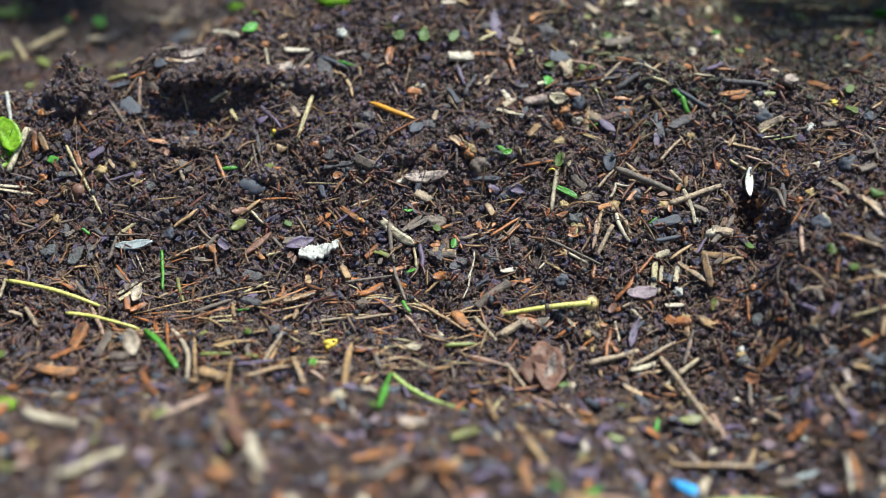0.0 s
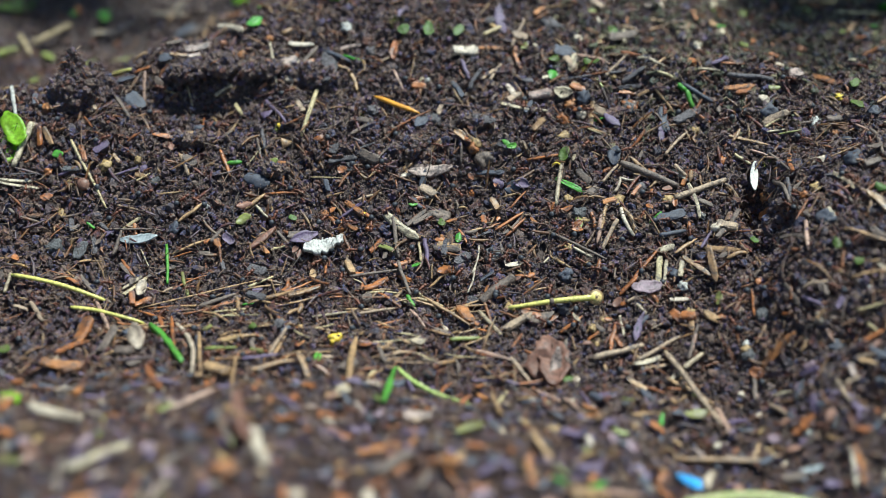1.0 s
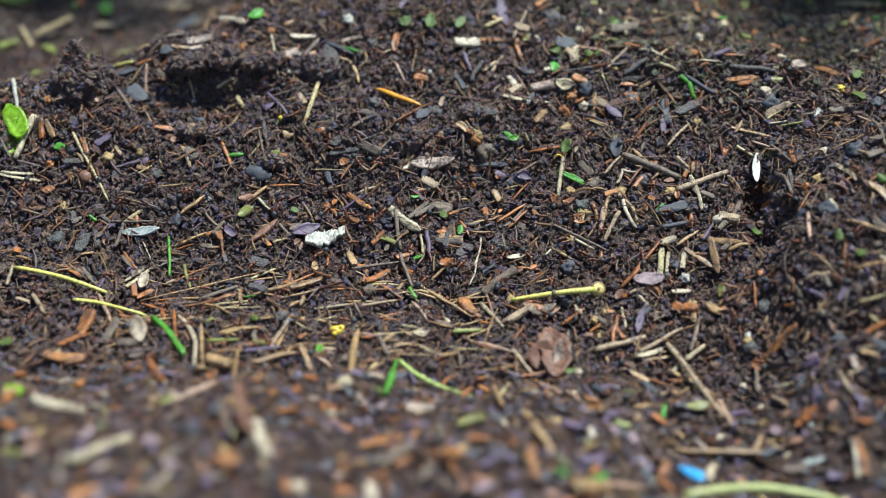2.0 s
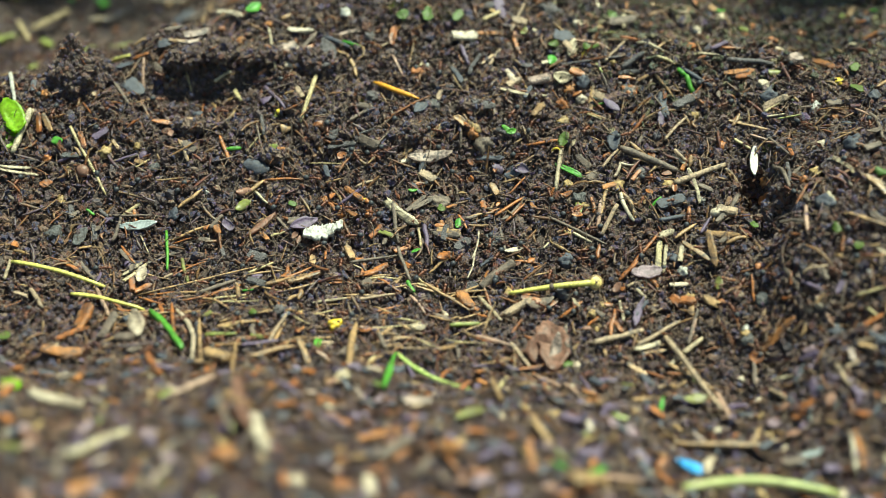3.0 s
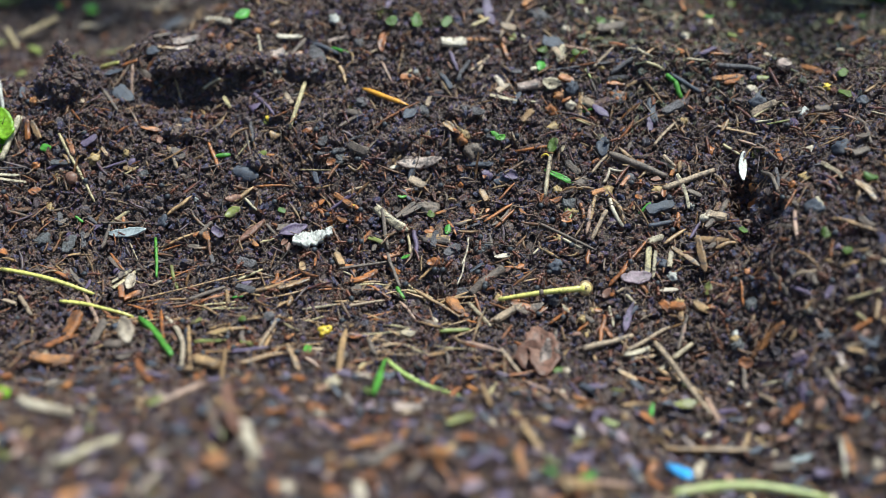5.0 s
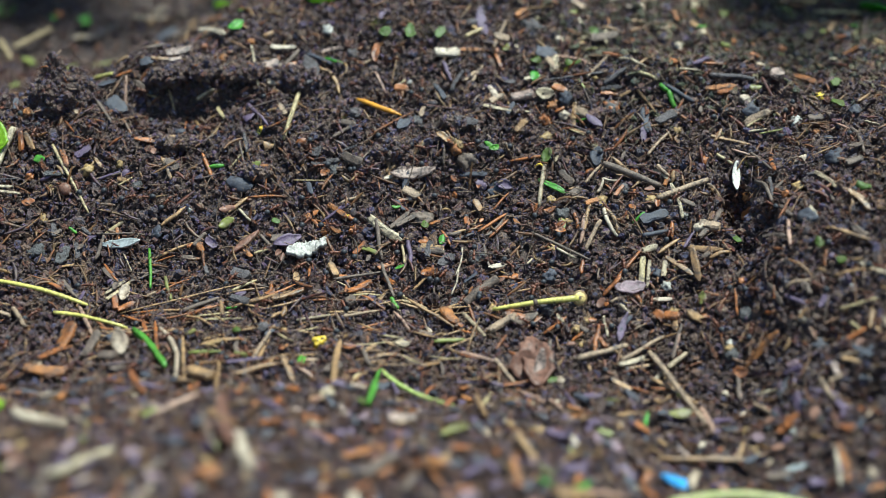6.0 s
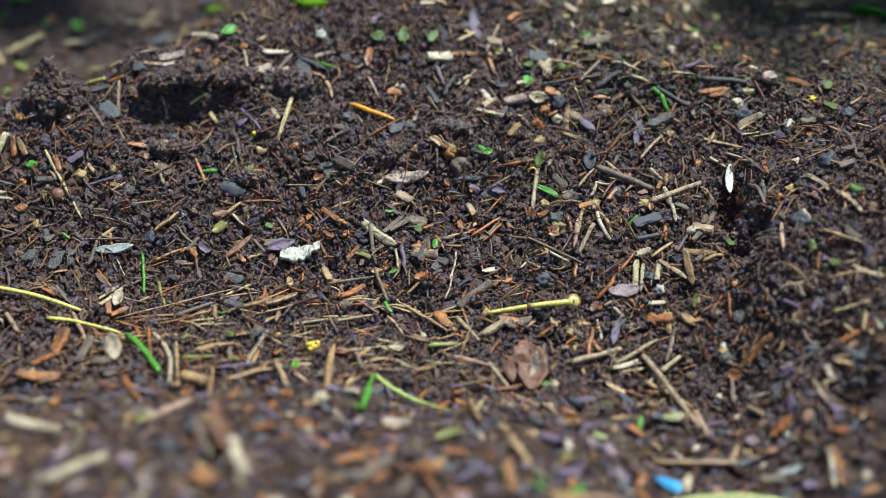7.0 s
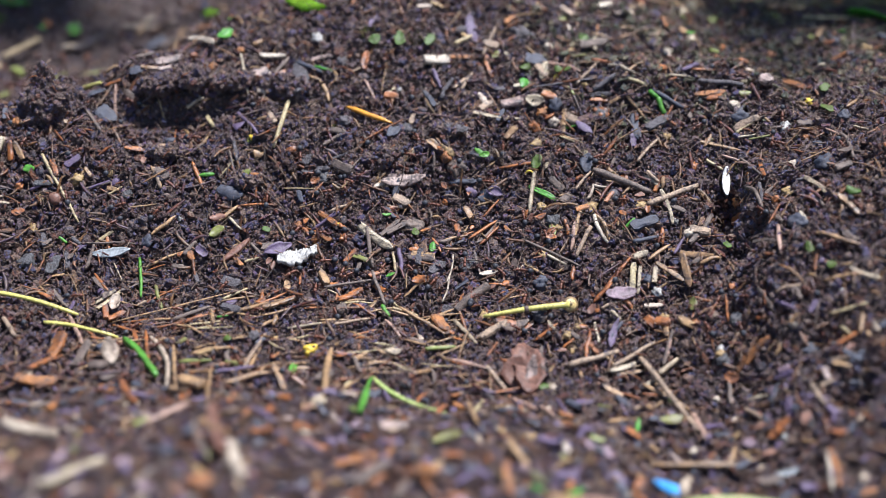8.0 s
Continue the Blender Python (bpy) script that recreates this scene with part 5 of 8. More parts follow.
pebble("pale_husk_piece", -0.0090, -0.0392, 3.11, 1.43, 1.04, 526)
chip("rust_chip", -0.0228, -0.0137, 7.1, 2.20, 21, 527)
stick("rust_needle", (-0.0448, -0.0158), (-0.0400, -0.0146), 0.71)
chip("olive_piece", -0.0756, -0.0348, 3.8, 1.93, 48, 532)
stick("dry_needle", (-0.0610, -0.0369), (-0.0539, -0.0356), 0.41)
stick("dry_needle", (-0.0411, -0.0340), (-0.0338, -0.0347), 0.33)
chip("tan_chip", -0.0171, -0.0459, 7.1, 1.83, -10, 536)
chip("bark_chip", -0.1059, -0.0051, 10.6, 1.53, -42, 537)
stick("dry_needle", (-0.0224, -0.0287), (-0.0148, -0.0345), 0.42)
chip("grey_chip", -0.0624, -0.0066, 6.3, 3.79, -19, 540)
chip("grey_chip", -0.0164, 0.0342, 6.6, 0.98, -11, 541)
stick("mauve_stalk", (-0.0141, 0.0441), (-0.0099, 0.0373), 0.44)
stick("grey_twig", (-0.0296, 0.0335), (-0.0239, 0.0351), 0.46)
chip("grey_chip", -0.0352, 0.0306, 10.0, 2.02, 9, 544)
stick("twig", (-0.0231, 0.0292), (-0.0188, 0.0355), 0.30)
chip("rust_chip", 0.0074, 0.0378, 7.3, 1.29, -50, 548)
pebble("dark_pebble", 0.0246, 0.0246, 2.64, 2.09, 1.52, 550)
pebble("bark_lump", 0.0141, 0.0325, 2.99, 2.61, 1.90, 552)
stick("rust_needle", (0.0231, 0.0161), (0.0289, 0.0219), 0.46)
pebble("bark_crumb", -0.0436, 0.0371, 1.28, 2.01, 1.02, 558)
flake("green_leaf", -0.0103, 0.0153, 3.2, 1.67, -3, 560)
chip("bark_chip", -0.0293, 0.0403, 7.7, 1.31, 31, 561)
chip("bark_chip", -0.0167, 0.0410, 5.2, 1.02, -54, 562)
flake("grey_flake", -0.0391, 0.0347, 4.9, 3.57, 28, 564)
chip("bark_chip", -0.0256, 0.0301, 7.9, 3.25, -31, 565)
pebble("grey_pebble", -0.0251, 0.0473, 2.30, 2.15, 1.57, 566)
pebble("pebble", -0.0030, 0.0478, 1.96, 1.77, 1.29, 567)
chip("bark_chip", -0.0092, 0.0115, 8.9, 1.68, 44, 568)
pebble("bark_lump", -0.0016, 0.0147, 2.98, 3.28, 2.38, 569)
chip("pink_chip", -0.0039, 0.0304, 12.5, 1.61, -4, 570)
stick("straw", (0.1013, 0.0278), (0.1064, 0.0239), 0.62)
stick("twig", (0.1129, 0.0258), (0.1157, 0.0073), 0.56)
chip("rust_chip", 0.1166, 0.0121, 10.7, 1.61, -94, 575)
stick("twig", (0.1280, -0.0089), (0.1302, -0.0171), 0.70)
pebble("ochre_pebble", 0.1224, -0.0028, 1.88, 2.06, 1.50, 580)
pebble("dark_pebble", 0.1224, -0.0193, 3.23, 2.89, 2.10, 584)
stick("twig", (0.1121, 0.0128), (0.1137, -0.0062), 0.81)
stick("grey_twig", (0.1146, 0.0047), (0.1140, -0.0033), 0.69)
chip("bark_chip", 0.1121, -0.0202, 15.0, 1.35, -70, 590)
chip("bark_chip", 0.1165, -0.0135, 9.5, 1.36, -70, 591)
pebble("moss_tuft", 0.1127, 0.0224, 1.91, 1.74, 1.27, 592)
chip("bark_chip", 0.1397, -0.0030, 5.9, 2.33, 16, 593)
# pale flake added as the lit half of the upright dead leaf
upright("pink_flake", 0.0345, -0.0564, 13.4, 3.80, 5.8, 596)
stick("grass_blade", (-0.0147, -0.0550), (-0.0171, -0.0780), 0.58)
stick("dry_needle", (0.0588, -0.0474), (0.0717, -0.0444), 0.37)
chip("rust_chip", 0.0790, -0.0308, 5.0, 3.14, -19, 600)
stick("dry_needle", (0.0964, 0.0137), (0.1037, 0.0157), 0.54)
chip("wood_chip", 0.1364, -0.0472, 9.7, 1.68, -33, 608)
flake("olive_leaf", 0.0886, -0.0297, 4.5, 3.80, 45, 610)
stick("dry_needle", (-0.0232, -0.0687), (-0.0183, -0.0561), 0.52)
pebble("pale_husk_piece", 0.0309, -0.0735, 1.40, 0.98, 0.71, 619)
chip("bark_chip", 0.0497, -0.0318, 6.5, 1.66, -46, 623)
flake("pale_flake", 0.0434, -0.0288, 3.9, 1.23, -58, 627)
stick("pale_stalk", (0.0916, 0.0587), (0.0993, 0.0583), 0.49)
stick("grey_twig", (0.1019, 0.0559), (0.1177, 0.0534), 0.99)
chip("amber_chip", 0.1057, 0.0517, 10.1, 2.17, -2, 8003)
stick("dark_stalk", (0.0862, 0.0539), (0.0960, 0.0490), 0.88)
stick("grass_blade", (0.0839, 0.0533), (0.0871, 0.0524), 0.95)
stick("grass_blade", (0.0871, 0.0524), (0.0890, 0.0478), 1.05)
chip("amber_chip", 0.1380, 0.0614, 12.9, 2.44, -59, 8006)
pebble("yellow_husk", 0.1402, 0.0490, 2.31, 1.68, 1.05, 8007)
stick("pink_needle", (0.1429, 0.0326), (0.1444, 0.0198), 0.59)
chip("light_bark_chip", 0.1162, 0.0382, 10.0, 2.51, 24, 8009)
pebble("cream_husk", 0.1132, 0.0455, 2.28, 1.86, 1.45, 8010)
flake("olive_leaf", 0.1180, 0.0510, 4.2, 3.75, -20, 8011)
pebble("dark_pebble", 0.1147, 0.0413, 2.88, 2.36, 1.85, 8012)
chip("mauve_chip", 0.0998, 0.0625, 6.8, 3.07, 25, 8013)
pebble("leaflet", 0.1463, 0.0502, 1.89, 1.47, 1.05, 8014)
stick("pale_stalk", (0.1127, 0.0338), (0.1194, 0.0336), 0.39)
pebble("amber_piece", 0.1360, 0.0382, 1.45, 1.14, 0.83, 8016)
pebble("amber_piece", 0.1361, 0.0314, 1.44, 1.23, 1.03, 8017)
pebble("dark_pebble", 0.1500, 0.0364, 2.28, 2.07, 1.87, 8018)
stick("pale_stalk", (0.1509, 0.0270), (0.1551, 0.0234), 0.49)
pebble("cream_husk", 0.1218, 0.0620, 2.33, 1.69, 1.06, 8020)
pebble("cream_husk", 0.0954, 0.0841, 1.74, 1.96, 2.17, 8021)
pebble("pale_husk_piece", 0.1051, 0.0926, 1.77, 2.10, 2.43, 8022)
pebble("bark_crumb", 0.0894, 0.0638, 2.31, 1.99, 1.68, 8023)
chip("pink_chip", 0.1254, 0.0523, 4.9, 4.78, -61, 8024)
chip("grey_chip", 0.0860, 0.0444, 9.1, 3.45, 31, 8025)
pebble("ochre_pebble", 0.0894, 0.0410, 1.43, 1.53, 1.63, 8026)
chip("olive_piece", 0.1133, 0.0867, 3.5, 2.20, 0, 8027)
flake("mauve_flake", 0.0223, 0.0901, 15.3, 4.25, -80, 8028)
stick("straw", (0.0151, 0.0809), (0.0215, 0.0862), 0.91)
stick("light_twig", (0.0254, 0.0762), (0.0307, 0.0919), 0.61)
chip("cream_chip", 0.0084, 0.0718, 9.0, 4.48, 4, 8031)
chip("amber_chip", 0.0172, 0.0744, 9.0, 1.47, 9, 8032)
pebble("leaflet", 0.0057, 0.0796, 2.32, 1.69, 1.06, 8033)
chip("rust_chip", 0.0269, 0.0711, 11.2, 1.70, -81, 8034)
stick("mauve_stalk", (0.0066, 0.0674), (0.0095, 0.0600), 0.78)
stick("grey_twig", (0.0095, 0.0571), (0.0137, 0.0643), 0.88)
stick("light_twig", (0.0167, 0.0616), (0.0211, 0.0693), 0.59)
chip("cream_chip", 0.0247, 0.0558, 5.9, 2.43, -64, 8038)
chip("wood_chip", 0.0286, 0.0466, 16.0, 1.79, -14, 8039)
chip("pink_chip", 0.0349, 0.0527, 8.7, 4.57, 9, 8040)
flake("pale_flake", 0.0431, 0.0529, 6.7, 4.49, -12, 8041)
pebble("cream_husk", 0.0497, 0.0479, 2.04, 1.83, 1.63, 8042)
pebble("amber_piece", 0.0451, 0.0502, 2.04, 1.63, 1.22, 8043)
pebble("dark_pebble", 0.0501, 0.0517, 2.86, 2.45, 2.04, 8044)
chip("tan_chip", 0.0529, 0.0475, 9.0, 1.81, -96, 8045)
chip("light_bark_chip", 0.0560, 0.0478, 5.4, 3.02, -40, 8046)
stick("grass_blade", (0.0536, 0.0454), (0.0576, 0.0459), 0.39)
flake("mauve_flake", 0.0602, 0.0435, 7.4, 3.20, -54, 8048)
stick("dry_needle", (0.0748, 0.0517), (0.0823, 0.0464), 0.68)
stick("pale_stalk", (0.0701, 0.0620), (0.0790, 0.0563), 0.68)
stick("straw", (0.0765, 0.0549), (0.0832, 0.0543), 0.68)
stick("dry_needle", (0.0740, 0.0551), (0.0831, 0.0645), 0.59)
stick("light_twig", (0.0582, 0.0574), (0.0657, 0.0644), 0.59)
stick("grey_twig", (0.0642, 0.0551), (0.0721, 0.0564), 0.98)
chip("grey_chip", 0.0666, 0.0536, 7.3, 1.66, -0, 8055)
chip("rust_chip", 0.0660, 0.0521, 6.1, 1.44, -9, 8056)
stick("pink_needle", (0.0487, 0.0735), (0.0605, 0.0613), 0.79)
chip("light_bark_chip", 0.0466, 0.0675, 8.7, 3.29, -68, 8058)
pebble("leaflet", 0.0400, 0.0685, 1.46, 1.36, 1.25, 8059)
pebble("leaflet", 0.0516, 0.0636, 1.45, 1.14, 0.83, 8060)
pebble("leaflet", 0.0552, 0.0630, 1.04, 0.93, 0.83, 8061)
pebble("cream_husk", 0.0502, 0.0808, 1.49, 1.70, 1.92, 8062)
pebble("leaflet", 0.0641, 0.0875, 1.73, 1.41, 1.08, 8063)
flake("dark_flake", 0.0450, 0.0729, 10.0, 6.65, 47, 8064)
stick("grey_twig", (0.0391, 0.0594), (0.0653, 0.0582), 0.39)
stick("lime_stem", (0.0551, 0.0572), (0.0574, 0.0542), 0.39)
pebble("ochre_pebble", 0.0613, 0.0580, 1.03, 1.13, 1.24, 8067)
chip("dark_chip", 0.0781, 0.0431, 11.2, 2.84, -86, 8068)
pebble("bark_crumb", 0.0426, 0.0459, 2.44, 2.03, 1.62, 8069)
stick("dry_needle", (0.0514, 0.0421), (0.0588, 0.0368), 0.48)
chip("tan_chip", 0.0337, 0.0399, 5.9, 2.71, -135, 8071)
pebble("bark_crumb", 0.0667, 0.0482, 2.86, 2.25, 1.63, 8072)
flake("green_leaf", -0.0708, 0.0872, 7.2, 4.37, 38, 8073)
stick("pale_stalk", (-0.0638, 0.0775), (-0.0604, 0.0602), 0.50)
pebble("amber_piece", -0.0643, 0.0807, 1.28, 1.39, 1.49, 8075)
pebble("white_pebble", -0.0359, 0.0846, 2.14, 1.82, 1.49, 8076)
flake("grey_flake", -0.0428, 0.0655, 16.5, 8.55, -72, 8077)
stick("dark_stalk", (-0.0433, 0.0752), (-0.0337, 0.0689), 0.90)
stick("grass_blade", (-0.0365, 0.0726), (-0.0301, 0.0676), 0.60)
stick("dry_needle", (-0.0384, 0.0676), (-0.0342, 0.0657), 0.59)
stick("dry_needle", (-0.0342, 0.0657), (-0.0306, 0.0564), 0.78)
chip("pink_chip", -0.0343, 0.0764, 8.0, 1.87, 3, 8082)
chip("cream_chip", -0.0523, 0.0771, 9.4, 1.90, 1, 8083)
flake("rust_flake", -0.0175, 0.0719, 10.4, 3.00, -88, 8084)
pebble("leaflet", -0.0148, 0.0788, 1.90, 1.69, 1.48, 8085)
pebble("leaflet", -0.0058, 0.0780, 2.74, 1.90, 1.05, 8086)
pebble("moss_tuft", -0.0162, 0.0817, 2.96, 2.96, 2.96, 8087)
pebble("moss_tuft", 0.0004, 0.0815, 2.54, 2.54, 2.54, 8088)
stick("pink_needle", (-0.0185, 0.0649), (-0.0143, 0.0570), 0.49)
stick("mauve_stalk", (-0.0641, 0.0570), (-0.0557, 0.0425), 0.68)
flake("mauve_flake", -0.0633, 0.0514, 5.0, 5.08, -7, 8091)
pebble("yellow_husk", -0.0579, 0.0434, 1.01, 0.91, 0.81, 8092)
chip("straw_chip", -0.0737, 0.0528, 8.0, 1.42, -66, 8093)
stick("grey_twig", (-0.0529, 0.0480), (-0.0453, 0.0532), 0.48)
chip("rust_chip", -0.0653, 0.0600, 3.5, 1.21, -146, 8095)
pebble("amber_piece", -0.0547, 0.0579, 0.83, 0.93, 1.03, 8096)
pebble("white_pebble", -0.0058, 0.0615, 1.03, 1.03, 1.03, 8097)
flake("dark_flake", -0.0082, 0.0426, 6.9, 4.46, 43, 8098)
chip("straw_chip", -0.0085, 0.0603, 3.9, 1.09, 45, 8099)
stick("light_twig", (-0.0222, 0.0671), (-0.0182, 0.0708), 0.40)
pebble("moss_tuft", -0.0282, 0.0456, 1.62, 1.62, 1.62, 8101)
pebble("grey_pebble", -0.0265, 0.0718, 2.09, 1.78, 1.47, 8102)
stick("twig", (-0.0526, 0.0666), (-0.0465, 0.0771), 0.90)
chip("pink_chip", -0.0564, 0.0687, 6.5, 3.86, 24, 8104)
pebble("amber_piece", -0.0740, 0.0711, 1.90, 1.69, 1.48, 8105)
flake("lime_leaf", -0.1523, 0.0394, 15.0, 8.39, -78, 8106)
stick("white_stalk", (-0.1560, 0.0588), (-0.1516, 0.0450), 0.80)
stick("pale_stalk", (-0.1457, 0.0428), (-0.1499, 0.0283), 1.28)
stick("green_stem", (-0.1236, 0.0775), (-0.1142, 0.0681), 0.93)
stick("pink_needle", (-0.1087, 0.0667), (-0.1084, 0.0560), 0.60)
chip("dark_chip", -0.1114, 0.0560, 7.8, 6.35, -42, 8111)
stick("straw", (-0.0929, 0.0614), (-0.0912, 0.0591), 0.40)
stick("pale_stalk", (-0.0828, 0.0599), (-0.0765, 0.0610), 0.79)
stick("straw", (-0.1012, 0.0607), (-0.0966, 0.0604), 0.40)
chip("pink_chip", -0.0910, 0.0706, 9.6, 1.46, 25, 8115)
chip("pink_chip", -0.0903, 0.0747, 9.2, 3.24, 24, 8116)
pebble("bark_crumb", -0.0817, 0.0800, 1.29, 1.50, 1.72, 8117)
pebble("amber_piece", -0.1410, 0.0475, 1.68, 1.57, 1.47, 8118)
stick("olive_stem", (-0.1405, 0.1474), (-0.1302, 0.1557), 0.83)
stick("light_twig", (0.0786, 0.0111), (0.0967, 0.0166), 1.22)
stick("light_twig", (0.0964, 0.0148), (0.1045, 0.0162), 0.76)
stick("light_twig", (0.0800, 0.0239), (0.0840, 0.0207), 0.76)
stick("dry_needle", (0.0855, 0.0214), (0.0846, 0.0182), 0.75)
pebble("cream_husk", 0.1259, 0.0097, 2.59, 1.89, 1.20, 8124)
stick("light_twig", (0.1280, -0.0007), (0.1322, -0.0101), 0.73)
stick("pink_needle", (0.1113, 0.0247), (0.1151, 0.0184), 0.57)
stick("pink_needle", (0.1062, 0.0285), (0.1125, 0.0248), 0.58)
pebble("amber_piece", 0.1138, 0.0155, 1.20, 1.39, 1.59, 8128)
pebble("bark_crumb", 0.1179, -0.0065, 1.16, 1.55, 1.94, 8129)
chip("rust_chip", 0.1097, 0.0088, 8.7, 3.41, -64, 8130)
pebble("amber_piece", 0.1102, 0.0147, 1.80, 1.60, 1.40, 8131)
pebble("bark_crumb", 0.0966, 0.0262, 1.61, 1.41, 1.21, 8132)
pebble("dark_pebble", 0.1346, 0.0019, 3.56, 2.69, 1.88, 8133)
stick("pink_needle", (0.1163, -0.0173), (0.1146, -0.0308), 0.80)
stick("dry_needle", (0.1262, -0.0272), (0.1381, -0.0362), 0.89)
pebble("leaflet", 0.1224, -0.0319, 1.48, 1.30, 1.11, 8136)
pebble("leaflet", 0.1397, -0.0157, 1.91, 1.44, 0.96, 8137)
pebble("leaflet", 0.1029, -0.0077, 1.36, 1.17, 0.97, 8138)
pebble("bud", 0.1263, -0.0352, 1.29, 1.11, 0.92, 8139)
stick("light_twig", (0.1351, -0.0162), (0.1398, -0.0236), 0.72)
stick("pale_stalk", (0.1231, -0.0169), (0.1245, -0.0206), 0.72)
pebble("cream_husk", 0.0920, -0.0009, 2.14, 2.04, 1.94, 8142)
pebble("white_pebble", 0.0877, 0.0056, 0.98, 0.98, 0.98, 8143)
stick("mauve_stalk", (0.0855, -0.0079), (0.0900, -0.0015), 0.55)
stick("dry_needle", (0.0768, -0.0080), (0.0853, -0.0024), 0.73)
chip("tan_chip", 0.0905, -0.0090, 15.3, 2.33, -33, 8146)
stick("dry_needle", (0.0926, -0.0151), (0.1004, -0.0130), 0.81)
stick("mauve_stalk", (0.1275, -0.0074), (0.1281, -0.0133), 0.73)
flake("green_leaf", 0.0439, 0.0204, 11.9, 1.93, -39, 8149)
stick("light_twig", (0.0416, 0.0279), (0.0390, 0.0152), 0.65)
stick("rust_needle", (0.0290, 0.0315), (0.0427, 0.0308), 0.66)
pebble("leaflet", 0.0427, 0.0306, 2.19, 1.59, 0.99, 8152)
stick("root", (0.0607, 0.0093), (0.0644, 0.0002), 0.74, bow=-0.8)
stick("root", (0.0589, 0.0172), (0.0612, 0.0221), 0.56, bow=-0.7)
stick("root", (0.0612, 0.0221), (0.0669, 0.0211), 0.47, bow=-1.0)
stick("pink_needle", (0.0539, 0.0084), (0.0519, -0.0003), 0.82)
stick("light_twig", (0.0591, 0.0056), (0.0535, -0.0038), 0.82)
stick("twig", (0.0357, 0.0061), (0.0548, -0.0072), 0.55)
stick("pale_stalk", (0.0439, -0.0011), (0.0499, -0.0050), 0.55)
stick("twig", (0.0615, 0.0262), (0.0808, 0.0178), 1.32)
flake("dark_flake", 0.0604, 0.0291, 8.2, 4.60, -110, 8161)
stick("light_twig", (0.0551, 0.0202), (0.0610, 0.0262), 0.56)
stick("grass_blade", (0.0697, 0.0030), (0.0738, 0.0058), 0.55)
chip("wood_chip", 0.0746, -0.0061, 5.3, 2.41, 19, 8164)
stick("rust_needle", (0.0175, 0.0077), (0.0284, 0.0150), 0.65)
stick("rust_needle", (0.0213, 0.0058), (0.0283, 0.0127), 0.65)
stick("rust_needle", (0.0136, 0.0075), (0.0195, 0.0109), 0.55)
stick("dry_needle", (0.0088, 0.0072), (0.0175, 0.0090), 0.55)
pebble("amber_piece", 0.0106, 0.0356, 2.20, 2.00, 1.80, 8169)
flake("mauve_flake", 0.0272, 0.0231, 5.9, 3.74, -10, 8170)
flake("mauve_flake", 0.0194, 0.0258, 4.0, 3.90, 1, 8171)
chip("dark_chip", 0.0165, 0.0292, 9.1, 2.02, -2, 8172)
pebble("pebble", 0.0465, 0.0109, 2.33, 2.04, 1.75, 8173)
pebble("ochre_pebble", 0.0483, 0.0079, 1.36, 1.45, 1.55, 8174)
pebble("ochre_pebble", 0.0431, 0.0170, 1.76, 1.57, 1.37, 8175)
flake("olive_leaf", 0.0458, 0.0071, 5.7, 2.15, -74, 8176)
pebble("bark_crumb", 0.0100, 0.0248, 0.79, 1.19, 1.58, 8177)
pebble("bark_crumb", 0.0719, 0.0158, 1.77, 1.38, 0.98, 8178)
pebble("bark_crumb", 0.0728, 0.0269, 1.80, 1.40, 1.00, 8179)
pebble("ochre_pebble", 0.0772, 0.0114, 2.35, 1.86, 1.37, 8180)
chip("dark_chip", 0.0770, 0.0046, 9.8, 3.99, 22, 8181)
stick("pale_stalk", (0.0756, -0.0485), (0.0824, -0.0430), 0.87)
stick("pink_needle", (0.0809, -0.0364), (0.0790, -0.0421), 0.70)
chip("amber_chip", 0.1041, -0.0498, 14.5, 2.63, 37, 8184)
pebble("cream_husk", 0.0940, -0.0333, 1.49, 1.49, 1.49, 8185)
pebble("white_pebble", 0.0954, -0.0434, 1.47, 1.11, 0.74, 8186)
pebble("ochre_pebble", 0.0955, -0.0456, 1.66, 1.47, 1.29, 8187)
stick("pink_needle", (0.1164, -0.0546), (0.1194, -0.0564), 0.77)
pebble("cream_husk", 0.1154, -0.0507, 1.99, 1.54, 1.09, 8190)
stick("light_twig", (0.1120, -0.0400), (0.1188, -0.0423), 0.78)
pebble("bark_crumb", 0.1014, -0.0261, 0.94, 1.22, 1.51, 8192)
pebble("bark_crumb", 0.0890, -0.0350, 0.93, 1.20, 1.48, 8193)
pebble("white_pebble", 0.1300, -0.0486, 0.73, 0.73, 0.73, 8195)
stick("dry_needle", (0.1251, -0.0434), (0.1370, -0.0472), 0.78)
pebble("leaflet", 0.1277, -0.0395, 1.47, 1.20, 0.92, 8198)
pebble("white_pebble", 0.0784, -0.0191, 1.70, 1.70, 1.70, 8199)
pebble("ochre_pebble", 0.0796, -0.0293, 1.87, 1.97, 2.06, 8200)
stick("light_twig", (0.1230, -0.0693), (0.1270, -0.0716), 0.84)
stick("mauve_stalk", (0.1117, -0.0417), (0.1162, -0.0486), 0.78)
pebble("bud", 0.1100, -0.0693, 0.89, 0.98, 1.07, 8203)
stick("root", (0.0108, -0.0057), (0.0081, -0.0145), 0.36, bow=0.5)
stick("pale_stalk", (0.0117, -0.0219), (0.0186, -0.0350), 0.79)
chip("amber_chip", 0.0074, -0.0237, 8.6, 4.12, -65, 8206)
flake("dead_leaf", 0.0324, -0.0476, 22.4, 10.02, -91, 8207)
stick("light_twig", (0.0472, -0.0456), (0.0639, -0.0404), 1.12)
chip("wood_chip", 0.0647, -0.0464, 9.2, 1.80, 20, 8209)
stick("pale_stalk", (0.0575, -0.0272), (0.0580, -0.0359), 0.53)
pebble("ochre_pebble", 0.0484, -0.0318, 1.29, 1.47, 1.66, 8211)
